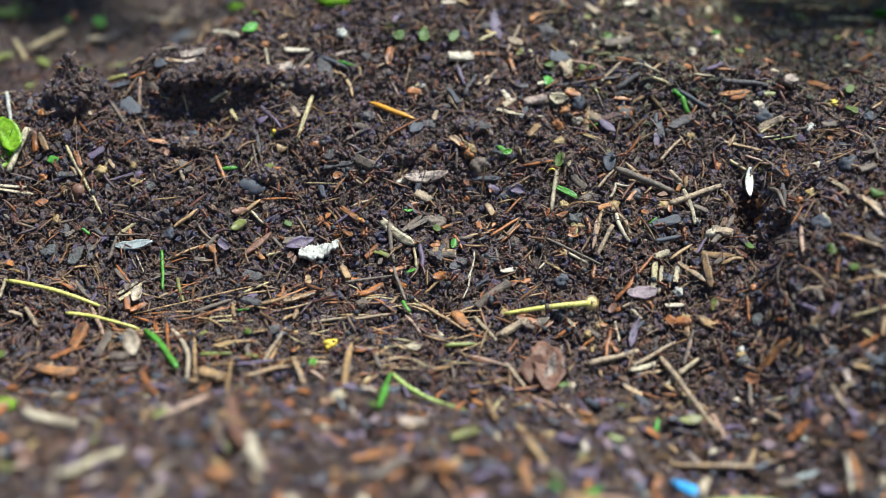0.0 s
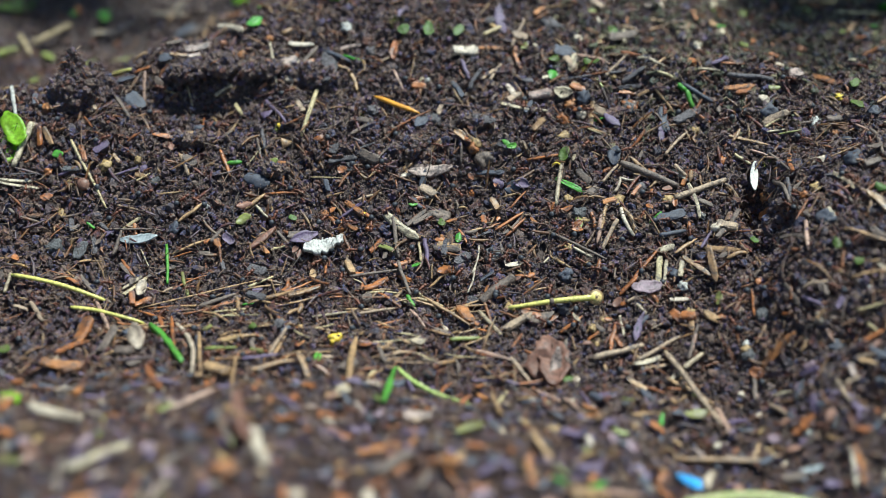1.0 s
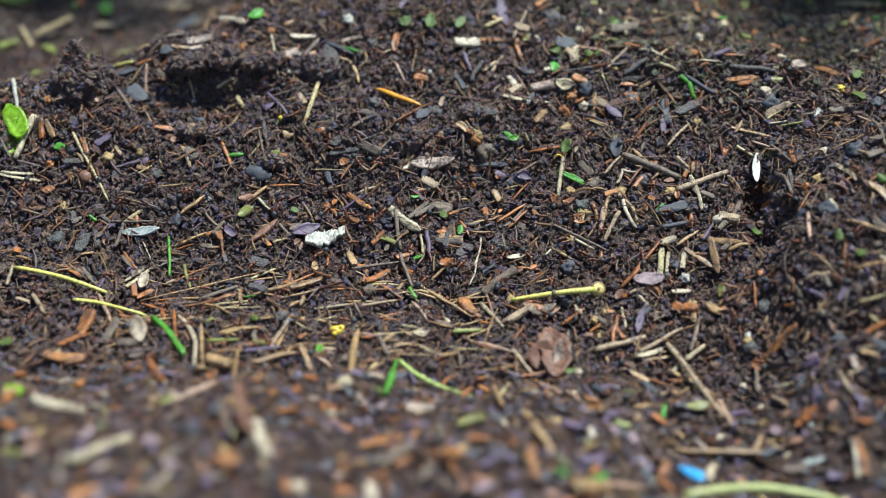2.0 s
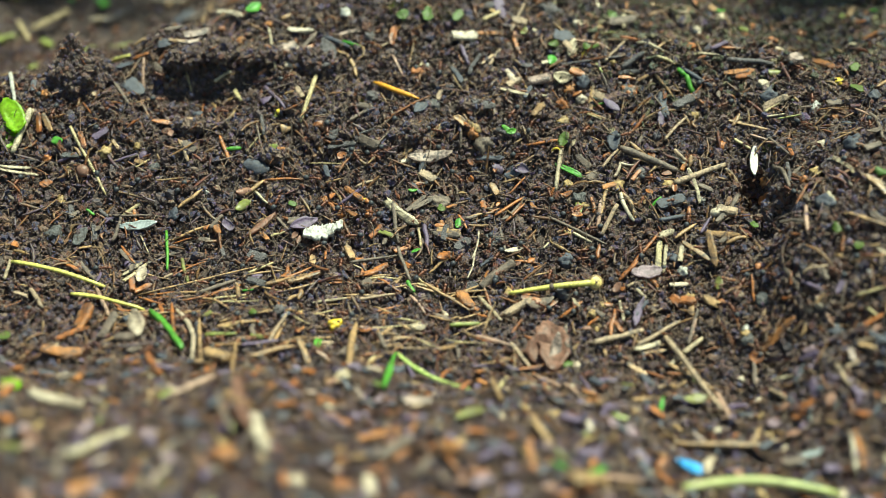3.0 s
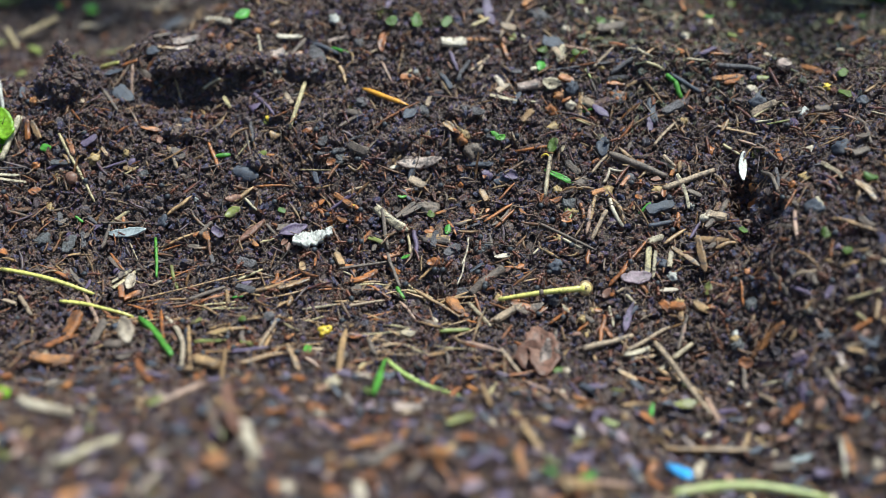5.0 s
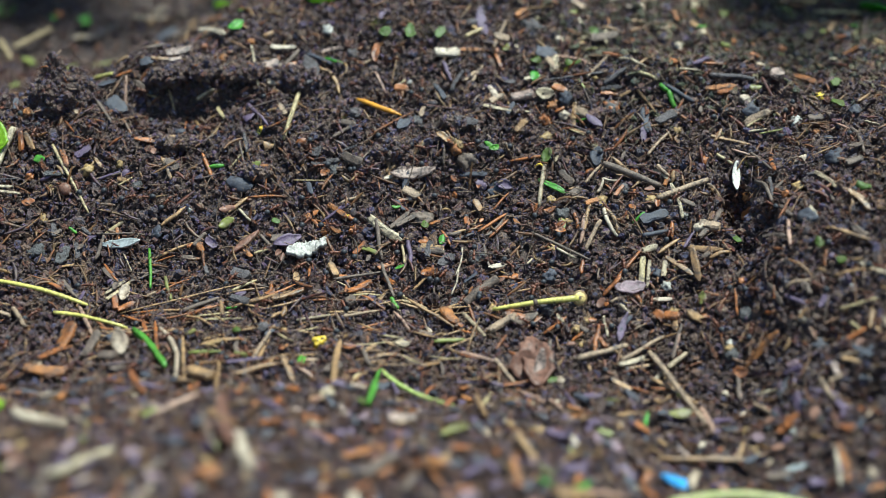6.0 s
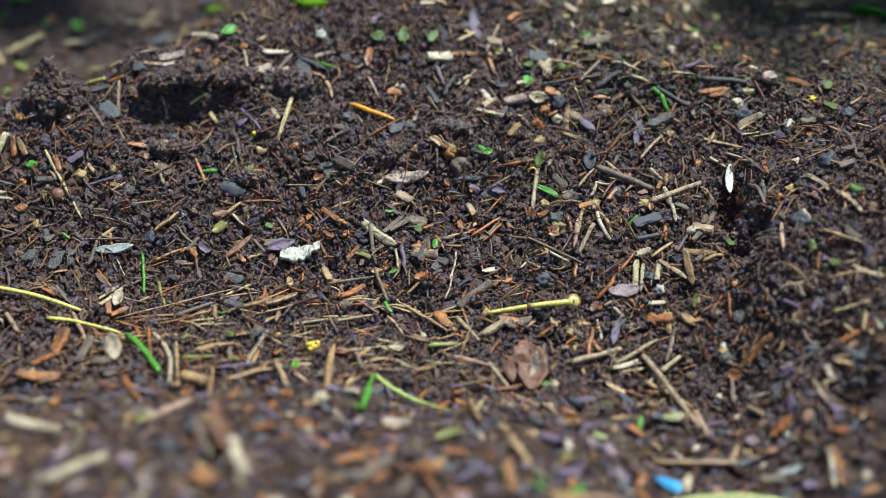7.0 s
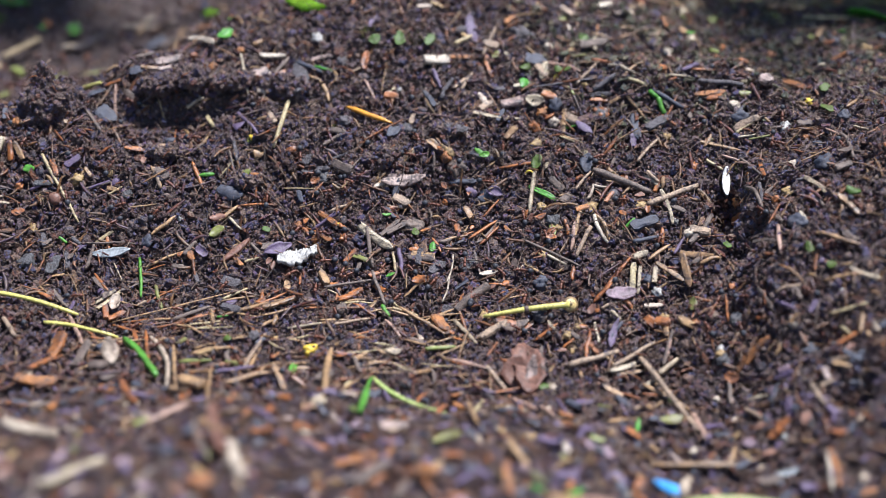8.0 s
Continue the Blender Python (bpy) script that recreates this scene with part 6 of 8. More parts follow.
pebble("ochre_pebble", 0.0524, -0.0271, 2.05, 1.58, 1.12, 8212)
pebble("ochre_pebble", 0.0491, -0.0353, 2.21, 1.56, 0.92, 8213)
stick("rust_needle", (0.0556, -0.0316), (0.0529, -0.0426), 0.78)
stick("dark_stalk", (0.0617, -0.0351), (0.0658, -0.0296), 0.88)
stick("pink_needle", (0.0098, -0.0418), (0.0220, -0.0486), 0.85)
stick("light_twig", (0.0212, -0.0471), (0.0272, -0.0545), 0.84)
stick("straw", (0.0035, -0.0377), (0.0108, -0.0360), 0.78)
chip("light_bark_chip", 0.0242, -0.0306, 10.0, 2.97, 30, 8219)
stick("rust_needle", (0.0576, -0.0203), (0.0642, -0.0160), 0.80)
stick("light_twig", (0.0601, -0.0231), (0.0666, -0.0215), 0.62)
stick("pale_stalk", (0.0629, -0.0251), (0.0659, -0.0283), 0.62)
stick("dry_needle", (0.0298, -0.0175), (0.0365, -0.0141), 0.36)
pebble("dark_pebble", 0.0413, -0.0090, 2.47, 2.57, 2.66, 8224)
pebble("grey_pebble", 0.0484, -0.0202, 2.06, 1.78, 1.50, 8225)
pebble("grey_pebble", 0.0399, -0.0222, 2.61, 2.33, 2.05, 8226)
pebble("leaflet", 0.0385, -0.0559, 1.59, 1.33, 1.06, 8227)
stick("dry_needle", (-0.0683, 0.0168), (-0.0618, 0.0223), 0.85)
stick("rust_needle", (-0.0618, 0.0223), (-0.0490, 0.0222), 0.56)
stick("straw", (-0.0585, 0.0019), (-0.0537, 0.0030), 0.55)
pebble("amber_piece", -0.0410, 0.0166, 1.57, 1.28, 0.98, 8231)
chip("amber_chip", -0.0305, 0.0155, 8.3, 2.14, -42, 8232)
stick("straw", (-0.0463, 0.0280), (-0.0333, 0.0255), 0.28)
stick("rust_needle", (-0.0556, 0.0279), (-0.0559, 0.0236), 0.38)
stick("dry_needle", (-0.0411, 0.0217), (-0.0342, 0.0220), 0.47)
flake("tan_flake", -0.0552, 0.0385, 4.0, 3.42, -31, 8236)
chip("cream_chip", -0.0120, 0.0267, 6.1, 1.82, 30, 8237)
chip("wood_chip", -0.0022, 0.0360, 5.6, 1.83, 40, 8238)
stick("light_twig", (-0.0301, 0.0172), (-0.0214, 0.0203), 0.56)
stick("mauve_stalk", (-0.0301, 0.0154), (-0.0268, 0.0166), 0.65)
stick("straw", (-0.0082, 0.0036), (-0.0074, -0.0032), 0.55)
stick("mauve_stalk", (-0.0063, 0.0044), (-0.0053, -0.0039), 0.82)
pebble("leaflet", -0.0009, 0.0108, 1.36, 1.26, 1.17, 8243)
pebble("leaflet", -0.0514, 0.0124, 1.17, 0.98, 0.78, 8244)
pebble("yellow_husk", -0.0267, 0.0140, 0.78, 0.68, 0.58, 8245)
stick("mauve_stalk", (-0.0096, 0.0092), (-0.0057, 0.0136), 0.83)
pebble("bark_crumb", -0.0349, 0.0116, 2.34, 1.85, 1.37, 8247)
pebble("bark_crumb", -0.0251, 0.0098, 1.36, 1.65, 1.94, 8248)
chip("light_bark_chip", -0.0053, 0.0235, 6.3, 3.71, -20, 8249)
chip("olive_piece", -0.0196, 0.0024, 7.7, 1.73, -27, 8250)
stick("mauve_stalk", (-0.1341, 0.0265), (-0.1260, 0.0273), 0.58)
stick("mauve_stalk", (-0.1140, 0.0266), (-0.1064, 0.0290), 0.48)
pebble("ochre_pebble", -0.1181, 0.0300, 2.24, 2.04, 1.83, 8254)
stick("straw", (-0.1070, 0.0250), (-0.1023, 0.0274), 0.38)
stick("light_twig", (-0.0917, 0.0319), (-0.0885, 0.0247), 0.67)
stick("dry_needle", (-0.0909, 0.0109), (-0.0826, 0.0164), 0.85)
pebble("white_pebble", -0.0814, 0.0167, 0.79, 0.89, 0.99, 8258)
flake("mauve_flake", -0.0733, 0.0062, 3.9, 4.41, 14, 8259)
stick("grass_blade", (-0.1224, 0.0113), (-0.1196, 0.0098), 0.57)
pebble("bark_crumb", -0.1386, 0.0290, 1.64, 1.44, 1.23, 8261)
chip("light_bark_chip", -0.0886, 0.0389, 8.6, 3.39, -15, 8262)
stick("grey_twig", (-0.1182, 0.0114), (-0.1131, 0.0084), 0.76)
stick("straw", (-0.0647, -0.0139), (-0.0567, -0.0089), 0.54)
stick("pale_stalk", (-0.0424, -0.0268), (-0.0312, -0.0271), 0.53)
stick("light_twig", (-0.0275, -0.0281), (-0.0158, -0.0230), 0.53)
chip("bark_chip", -0.0249, -0.0199, 3.4, 4.25, 20, 8267)
stick("dry_needle", (-0.0504, -0.0286), (-0.0471, -0.0237), 0.70)
stick("dry_needle", (-0.0671, -0.0409), (-0.0565, -0.0405), 0.77)
stick("mauve_stalk", (-0.0617, -0.0557), (-0.0512, -0.0497), 0.67)
stick("dry_needle", (-0.0591, -0.0634), (-0.0453, -0.0555), 1.00)
stick("light_twig", (-0.0542, -0.0515), (-0.0492, -0.0320), 0.68)
chip("tan_chip", -0.0427, -0.0568, 11.0, 2.22, -67, 8273)
stick("pink_needle", (-0.0403, -0.0539), (-0.0347, -0.0577), 0.75)
stick("grass_blade", (-0.0121, -0.0180), (-0.0093, -0.0220), 0.71)
stick("pink_needle", (-0.0108, -0.0235), (-0.0055, -0.0323), 0.61)
stick("twig", (-0.0152, -0.0027), (-0.0108, -0.0180), 0.63)
stick("straw", (-0.0084, -0.0185), (-0.0000, -0.0179), 0.62)
stick("dry_needle", (-0.0047, -0.0134), (0.0027, -0.0096), 0.54)
stick("pink_needle", (-0.0259, -0.0443), (-0.0197, -0.0430), 0.42)
chip("straw_chip", -0.0218, -0.0588, 5.2, 1.56, 70, 8281)
pebble("leaflet", -0.0604, -0.0368, 1.46, 1.18, 0.91, 8282)
stick("grass_blade", (-0.0657, -0.0224), (-0.0620, -0.0219), 0.44)
chip("grey_chip", -0.0610, -0.0189, 7.3, 3.21, -22, 8284)
pebble("grey_pebble", -0.0525, -0.0345, 2.01, 1.73, 1.46, 8285)
pebble("ochre_pebble", -0.0458, -0.0312, 2.02, 1.47, 0.92, 8286)
stick("root", (-0.0860, -0.0325), (-0.0754, -0.0665), 0.80, bow=2.4)
upright("cream_flake", -0.0948, -0.0499, 8.6, 5.2, -12, 8341, 2.5)
stick("pink_needle", (-0.1145, -0.0189), (-0.1063, -0.0372), 0.72)
stick("light_twig", (-0.1346, -0.0231), (-0.1287, -0.0332), 0.82)
chip("amber_chip", -0.1149, -0.0369, 10.9, 6.01, 80, 8291)
stick("dark_stalk", (-0.0779, -0.0407), (-0.0758, -0.0527), 0.85)
chip("tan_chip", -0.0680, -0.0653, 9.8, 3.78, -34, 8293)
flake("lime_leaf", -0.1228, -0.0894, 8.7, 4.32, -59, 8294)
chip("cream_chip", -0.1050, -0.1072, 14.9, 5.45, 28, 8295)
stick("pale_stalk", (-0.0929, -0.1424), (-0.0812, -0.1251), 1.49)
pebble("bud", -0.0977, -0.0834, 2.02, 1.60, 1.18, 8297)
pebble("pebble", -0.1108, -0.0778, 1.72, 1.55, 1.38, 8298)
stick("pink_needle", (-0.0752, -0.1030), (-0.0636, -0.0913), 1.15)
flake("olive_leaf", -0.0761, -0.1016, 4.8, 4.23, -6, 8300)
chip("tan_chip", -0.0553, -0.1094, 14.1, 6.46, -68, 8301)
pebble("amber_piece", -0.0549, -0.1375, 3.19, 2.83, 2.47, 8302)
chip("cream_chip", -0.0471, -0.1295, 14.9, 3.24, -73, 8303)
pebble("cream_husk", -0.0369, -0.1429, 2.44, 2.30, 2.15, 8304)
chip("cream_chip", -0.0185, -0.1425, 6.9, 3.41, -86, 8305)
pebble("cream_husk", -0.0318, -0.1010, 1.58, 1.50, 1.42, 8306)
pebble("ochre_pebble", -0.0013, -0.1078, 1.71, 1.56, 1.40, 8307)
chip("amber_chip", -0.0162, -0.1138, 13.7, 5.84, 10, 8308)
chip("pink_chip", -0.0074, -0.0912, 8.3, 4.31, 11, 8309)
pebble("leaflet", -0.0190, -0.0837, 1.32, 1.32, 1.32, 8310)
stick("straw", (0.0160, -0.0802), (0.0197, -0.0624), 0.65)
pebble("cream_husk", 0.0267, -0.0744, 1.86, 1.52, 1.18, 8312)
pebble("cream_husk", 0.0161, -0.0960, 1.77, 1.61, 1.45, 8313)
pebble("ochre_pebble", 0.0307, -0.0975, 2.41, 1.93, 1.45, 8314)
chip("amber_chip", 0.0225, -0.1275, 12.0, 2.21, -86, 8315)
pebble("amber_piece", 0.0012, -0.1272, 2.07, 2.37, 2.66, 8316)
chip("tan_chip", 0.0376, -0.1334, 18.5, 5.38, 54, 8317)
stick("pink_needle", (0.0411, -0.1289), (0.0540, -0.1236), 1.09)
flake("olive_leaf", 0.0075, -0.1060, 7.9, 5.93, -4, 8319)
stick("dry_needle", (0.0698, -0.0521), (0.0836, -0.0617), 1.03)
stick("pink_needle", (0.0828, -0.0660), (0.0840, -0.0826), 1.00)
chip("cream_chip", 0.0754, -0.1008, 12.7, 2.74, 67, 8322)
stick("dry_needle", (0.0667, -0.0931), (0.0900, -0.0945), 1.04)
stick("lime_stem", (0.0645, -0.1220), (0.1082, -0.1185), 1.45, bow=4.4)
chip("amber_chip", 0.1159, -0.1067, 12.1, 2.02, -89, 8325)
chip("cream_chip", 0.1143, -0.1065, 12.0, 1.55, -94, 8326)
pebble("cream_husk", 0.1222, -0.1114, 1.83, 1.66, 1.49, 8327)
pebble("white_pebble", 0.1061, -0.0874, 1.55, 1.20, 0.86, 8328)
flake("pale_husk", 0.1041, -0.1015, 6.1, 2.06, 10, 8329)
stick("light_twig", (0.1158, -0.0743), (0.1175, -0.0844), 0.83)
pebble("ochre_pebble", 0.1222, -0.0857, 1.41, 1.50, 1.58, 8331)
stick("light_twig", (0.1180, -0.0759), (0.1221, -0.0751), 0.75)
stick("pink_needle", (0.0958, -0.0567), (0.0966, -0.0615), 0.69)
stick("light_twig", (0.0992, -0.0680), (0.1022, -0.0756), 0.85)
pebble("cream_husk", 0.0923, -0.0584, 0.91, 1.09, 1.27, 8335)
flake("olive_leaf", 0.0748, -0.0757, 7.8, 3.30, 19, 8336)
pebble("leaflet", 0.0782, -0.0593, 0.90, 0.81, 0.72, 8337)
pebble("cream_husk", 0.0567, -0.0811, 1.19, 1.19, 1.19, 8338)
stick("pink_needle", (0.0365, -0.0684), (0.0407, -0.0784), 0.73)
stick("pink_needle", (0.0277, -0.0597), (0.0353, -0.0729), 0.74)
chip("wood_chip", -0.0144, 0.0079, 15.0, 2.96, -41, 8001)
flake("blue_scrap", 0.0688, -0.1068, 15.6, 5.23, 52, 8002)
stick("root", (0.0123, 0.0016), (0.0099, -0.0076), 0.36, bow=0.4)
chip("tan_chip", 0.0020, 0.0012, 8.0, 2.80, -16, 8004)
pebble("dark_pebble", 0.1201, -0.0564, 2.87, 2.42, 1.97, 8005)
stick("straw", (0.1256, -0.0524), (0.1359, -0.0546), 0.59)
stick("straw", (0.1283, -0.0564), (0.1301, -0.0621), 0.59)
stick("dry_needle", (0.1341, -0.0570), (0.1321, -0.0636), 0.76)


# ---- clods, crust and what stands behind ----
clod(-0.1300, 0.0560, 11.0, 8.0, 9.5, 20, 3, "dark rough soil clod standing on the nest", 2.0)
clod(-0.1325, 0.0570, 3.4, 3.0, 6.0, 0, 9, "dark pointed soil clod on a larger clod", 11.0, 4)
clod(-0.1270, 0.0560, 3.0, 2.8, 4.0, 40, 19, "rough soil clod on a larger clod", 7.0, 4)
clod(-0.0930, 0.0645, 7, 5.0, 3.2, 10, 5, "dark soil crust hanging over a hollow", 2.0)
clod(-0.0800, 0.0665, 8, 5.0, 3.0, 80, 15, "dark soil crust hanging over a hollow", 2.5)
clod(-0.0660, 0.0650, 8, 4.5, 3.2, 30, 25, "dark soil crust hanging over a hollow", 2.5)
clod(-0.0480, 0.0640, 9, 5.0, 4.5, -20, 6, "dark soil clod on the nest slope", 1.5)
clod(-0.0120, 0.0360, 6.5, 5.0, 4.0, 30, 7, "soil clod bound with rootlets on the slope", 1.0, 4)
clod(0.0130, 0.0460, 7, 3.5, 2.6, -8, 8, "dark soil crust over a small hollow", 1.0, 4)

clod(-0.0887, 0.0400, 7.0, 3.0, 2.0, 8, 12, "rough grey-brown soil lump before a hollow", 1.8, 4)
clod(-0.0600, 0.0300, 5.0, 3.0, 1.8, -20, 14, "rough grey-brown soil lump on the slope", 1.2, 4)
upright("white_sliver", 0.1068, 0.0171, 10.6, 2.9, 4, 77, 9.6)


def fallen_log():
    """A dark log-shaped body added behind the nest in place of deep shade."""
    bm = bmesh.new()
    bmesh.ops.create_cone(bm, cap_ends=True, segments=40, radius1=0.085, radius2=0.075, depth=0.8)
    bmesh.ops.rotate(bm, cent=(0, 0, 0), matrix=Euler((0, radians(90), 0)).to_matrix(), verts=bm.verts)
    bmesh.ops.subdivide_edges(bm, edges=[e for e in bm.edges if abs((e.verts[0].co - e.verts[1].co).x) > 0.3], cuts=40)
    for v in bm.verts:
        k = 1 + 0.10 * noise.noise(v.co * 9) + 0.06 * noise.noise(Vector((v.co.x * 6, v.co.y * 50, v.co.z * 50)))
        v.co.y, v.co.z = v.co.y * k, v.co.z * k
    log = part("fallen_log", bm, SHADEDARK)
    log.matrix_world = Matrix.Translation((0.525, 0.290, float(ground_z(0.2, 0.25)) + 0.060)) @ pose(0, 0, 0, 0, 0, -3)
    return tagged(log, "dark log-shaped body standing in for deep shade behind the nest", "log")


def leaf_blade(length, width, fold=0.25):
    return sheet(lambda s: width / length / 2 * max(0.05, math.sin(math.pi * min(max(s, 0.01), 0.99)) ** 0.8), 0.012, -0.10, 2, fold)


def green_plant(x, y, leaves, label):
    """A low plant: leaves on thin stalks from one root."""
    plant = new("green_plant")
    base = at_ground(x, y)
    plant.location = base
    for i, (dx, dy, h, length, width, turn) in enumerate(leaves):
        tip = Vector((dx, dy, h))
        part("stalk", tube([(0, 0, -0.004), Vector((dx * 0.3, dy * 0.3, h * 0.7)), tip], [0.0016, 0.0012, 0.0008], 6), OLIVE, plant)
        bm = leaf_blade(length, width)
        bmesh.ops.translate(bm, vec=(0.5, 0, 0), verts=bm.verts)
        bmesh.ops.scale(bm, vec=(length,) * 3, verts=bm.verts)
        leaf = part("leaf", bm, LEAFGREEN, plant)
        leaf.matrix_basis = Matrix.Translation(tip) @ pose(0, 0, 0, 12, 18, turn)
    return tagged(plant, label, "plant", "plants round the nest")


fallen_log()


# ---- smaller loose pieces on the near ridge and over the slope ----
# mostly dark and purple kinds: the near ridge's dimness is put into their colour
NEAR_KINDS = ["dark_chip", "mauve_chip", "mauve_flake", "rust_chip", "mauve_chip", "dark_flake", "dark_chip", "dead_leaf", "rust_chip", "mauve_stalk",
              "rust_needle", "bark_chip", "dark_flake", "rust_flake", "dark_chip", "pink_leaf", "mauve_stalk", "amber_chip"]
strew(NEAR_KINDS, 520, (-0.15, 0.15), (-0.175, -0.06), (2.5, 7.5), 700)
strew(["tan_chip", "light_bark_chip", "grey_chip", "cream_chip", "ochre_chip", "dark_chip", "olive_piece", "pink_chip", "stone_flake", "mauve_flake"], 300, (-0.15, 0.15), (-0.170, -0.058), (2.0, 5.0), 9100)
strew(["bark_chip", "rust_chip", "grey_chip", "tan_chip", "bark_flake", "light_bark_chip", "rust_flake", "mauve_chip", "dark_chip", "rust_needle", "dry_needle", "twig"], 190, (-0.21, 0.22), (-0.07, 0.13), (3.0, 7.5), 1900)
# olive and green kinds here also carry the green light from the leaves
strew(["olive_leaf", "olive_piece", "tan_chip", "amber_chip", "olive_stem", "green_leaf", "rust_chip", "bark_chip", "moss_tuft"], 150, (-0.30, 0.20), (0.12, 0.36), (4.0, 10.0), 4100)


def shade_leaves(x, y, count, xs, ys, zs, seed):
    """Unseen leaves added above the view to shade the ground, on stalks from one root."""
    rnd = random.Random(seed)
    return [(rnd.uniform(*xs) - x, rnd.uniform(*ys) - y, rnd.uniform(*zs), rnd.uniform(0.040, 0.060), rnd.uniform(0.026, 0.040), rnd.uniform(0, 360)) for _ in range(count)]


# each plant's first leaf is real; the rest are added to block sun and sky
green_plant(0.330, 0.330, [(-0.129, -0.222, 0.049, 0.044, 0.038, 110)] + shade_leaves(0.33, 0.33, 190, (0.18, 0.55), (0.13, 0.46), (0.14, 0.34), 8),
            "low leafy green shrub, most leaves added out of view to shade the ground")
green_plant(-0.240, 0.330, [(0.030, -0.040, 0.018, 0.036, 0.024, -40)] + shade_leaves(-0.24, 0.33, 42, (-0.31, -0.07), (0.20, 0.48), (0.14, 0.22), 9),
            "low leafy green plant, most leaves added out of view to shade the ground")
strew(["cream_chip", "ochre_chip", "tan_chip", "olive_leaf", "amber_chip", "light_bark_chip", "pale_flake", "ochre_chip", "dark_chip", "olive_piece", "tan_flake"], 230, (0.01, 0.30), (0.075, 0.24), (2.5, 6.5), 7700)
strew_long("dry_needle", 34, (-0.105, 0.010), (-0.055, -0.012), (7, 16), (0.30, 0.55), 28, 0.8, 51)
strew_long("rust_needle", 26, (-0.105, 0.030), (-0.060, -0.008), (6, 14), (0.30, 0.55), 40, 0.8, 52)
strew_long("straw", 10, (-0.100, 0.030), (-0.055, -0.012), (6, 14), (0.25, 0.45), 40, 0.8, 53)
strew_long("rootlet", 90, (-0.125, 0.080), (-0.005, 0.085), (5, 15), (0.09, 0.20), 90, 2.5, 54, 2.5)
strew_long("olive_stem", 6, (0.120, 0.250), (0.150, 0.215), (12, 30), (0.5, 0.9), 70, 5.0, 58, 6.0)
strew(["olive_leaf", "tan_chip", "amber_chip", "rust_chip", "olive_piece"], 26, (0.08, 0.26), (0.12, 0.20), (4.0, 9.0), 5200)
strew(["rust_chip", "rust_flake", "rust_needle", "amber_chip", "dead_leaf"], 48, (-0.10, 0.10), (-0.045, 0.035), (2.5, 5.5), 6100)
strew(["olive_leaf", "olive_piece", "ochre_chip", "green_leaf", "olive_leaf", "amber_chip"], 80, (0.06, 0.28), (0.06, 0.30), (3.0, 7.0), 6300)

# ---- ants ----
def limb(points, r):
    return tube(points, [r * k for k in (1.25, 1.0, 0.75, 0.5)][:len(points)], 5)


def build_ant():
    """A worker ant about 6 mm long, head towards +x; its feet stand at z = 0."""
    u = 0.001
    ant = new("ant")
    bm = blob(0.72 * u, 0.62 * u, 0.52 * u, 2, 0.06, 2)
    bmesh.ops.translate(bm, vec=(2.35 * u, 0, 1.15 * u), verts=bm.verts)
    head = part("head", bm, ANTRED, ant)
    for s in (1, -1):
        bm = blob(0.15 * u, 0.10 * u, 0.16 * u, 1, 0.0, 1)
        bmesh.ops.translate(bm, vec=(2.45 * u, 0.54 * s * u, 1.32 * u), verts=bm.verts)
        part("eye", bm, ANTBLACK, head, "black eye")
        part("antenna", limb([(2.85 * u, 0.22 * s * u, 1.3 * u), (3.25 * u, 0.75 * s * u, 1.75 * u), (3.85 * u, 1.0 * s * u, 1.35 * u), (4.35 * u, 1.05 * s * u, 0.85 * u)], 0.10 * u), ANTLEG, head)
        part("jaw", limb([(2.85 * u, 0.25 * s * u, 0.95 * u), (3.15 * u, 0.2 * s * u, 0.85 * u), (3.3 * u, 0.04 * s * u, 0.82 * u)], 0.12 * u), ANTRED, head)
    prof = [(1.75, 0.18), (1.45, 0.42), (1.0, 0.50), (0.55, 0.40), (0.25, 0.34), (-0.2, 0.38), (-0.55, 0.30), (-0.75, 0.12)]
    part("thorax", tube([(a * u, 0, (1.15 + 0.18 * math.sin(a * 1.6)) * u) for a, _ in prof], [b * u for _, b in prof], 10), ANTRED, ant)
    bm = blob(0.20 * u, 0.24 * u, 0.36 * u, 3, 0.05, 1)
    bmesh.ops.translate(bm, vec=(-0.92 * u, 0, 1.15 * u), verts=bm.verts)
    part("petiole", bm, ANTRED, ant)
    prof = [(-1.05, 0.14), (-1.25, 0.52), (-1.62, 0.84), (-2.05, 0.95), (-2.45, 0.86), (-2.85, 0.58), (-3.12, 0.28), (-3.25, 0.06)]
    part("gaster", tube([(a * u, 0, (1.22 + 0.10 * (a + 1)) * u) for a, _ in prof], [b * u for _, b in prof], 12, 0.95), ANTBLACK, ant, "round black gaster")
    for i, (x0, fx) in enumerate(((1.1, 2.1), (0.5, 0.2), (0.05, -1.6))):
        for s in (1, -1):
            hip = Vector((x0 * u, 0.30 * s * u, 0.85 * u))
            knee = Vector(((fx - x0) * 0.45 * u, 1.15 * s * u, 0.75 * u))
            shin = Vector(((fx - x0) * 0.85 * u, 1.9 * s * u, -0.35 * u))
            foot = Vector(((fx - x0) * 1.0 * u, 2.4 * s * u, -0.85 * u))
            leg = part("leg", limb([(0, 0, 0), knee, shin, foot], 0.115 * u), ANTLEG, ant)
            leg.location = hip
    return tagged(ant, "red-brown worker ant with a black gaster on the soil", "ant", "ants on the nest")


ANTS = []


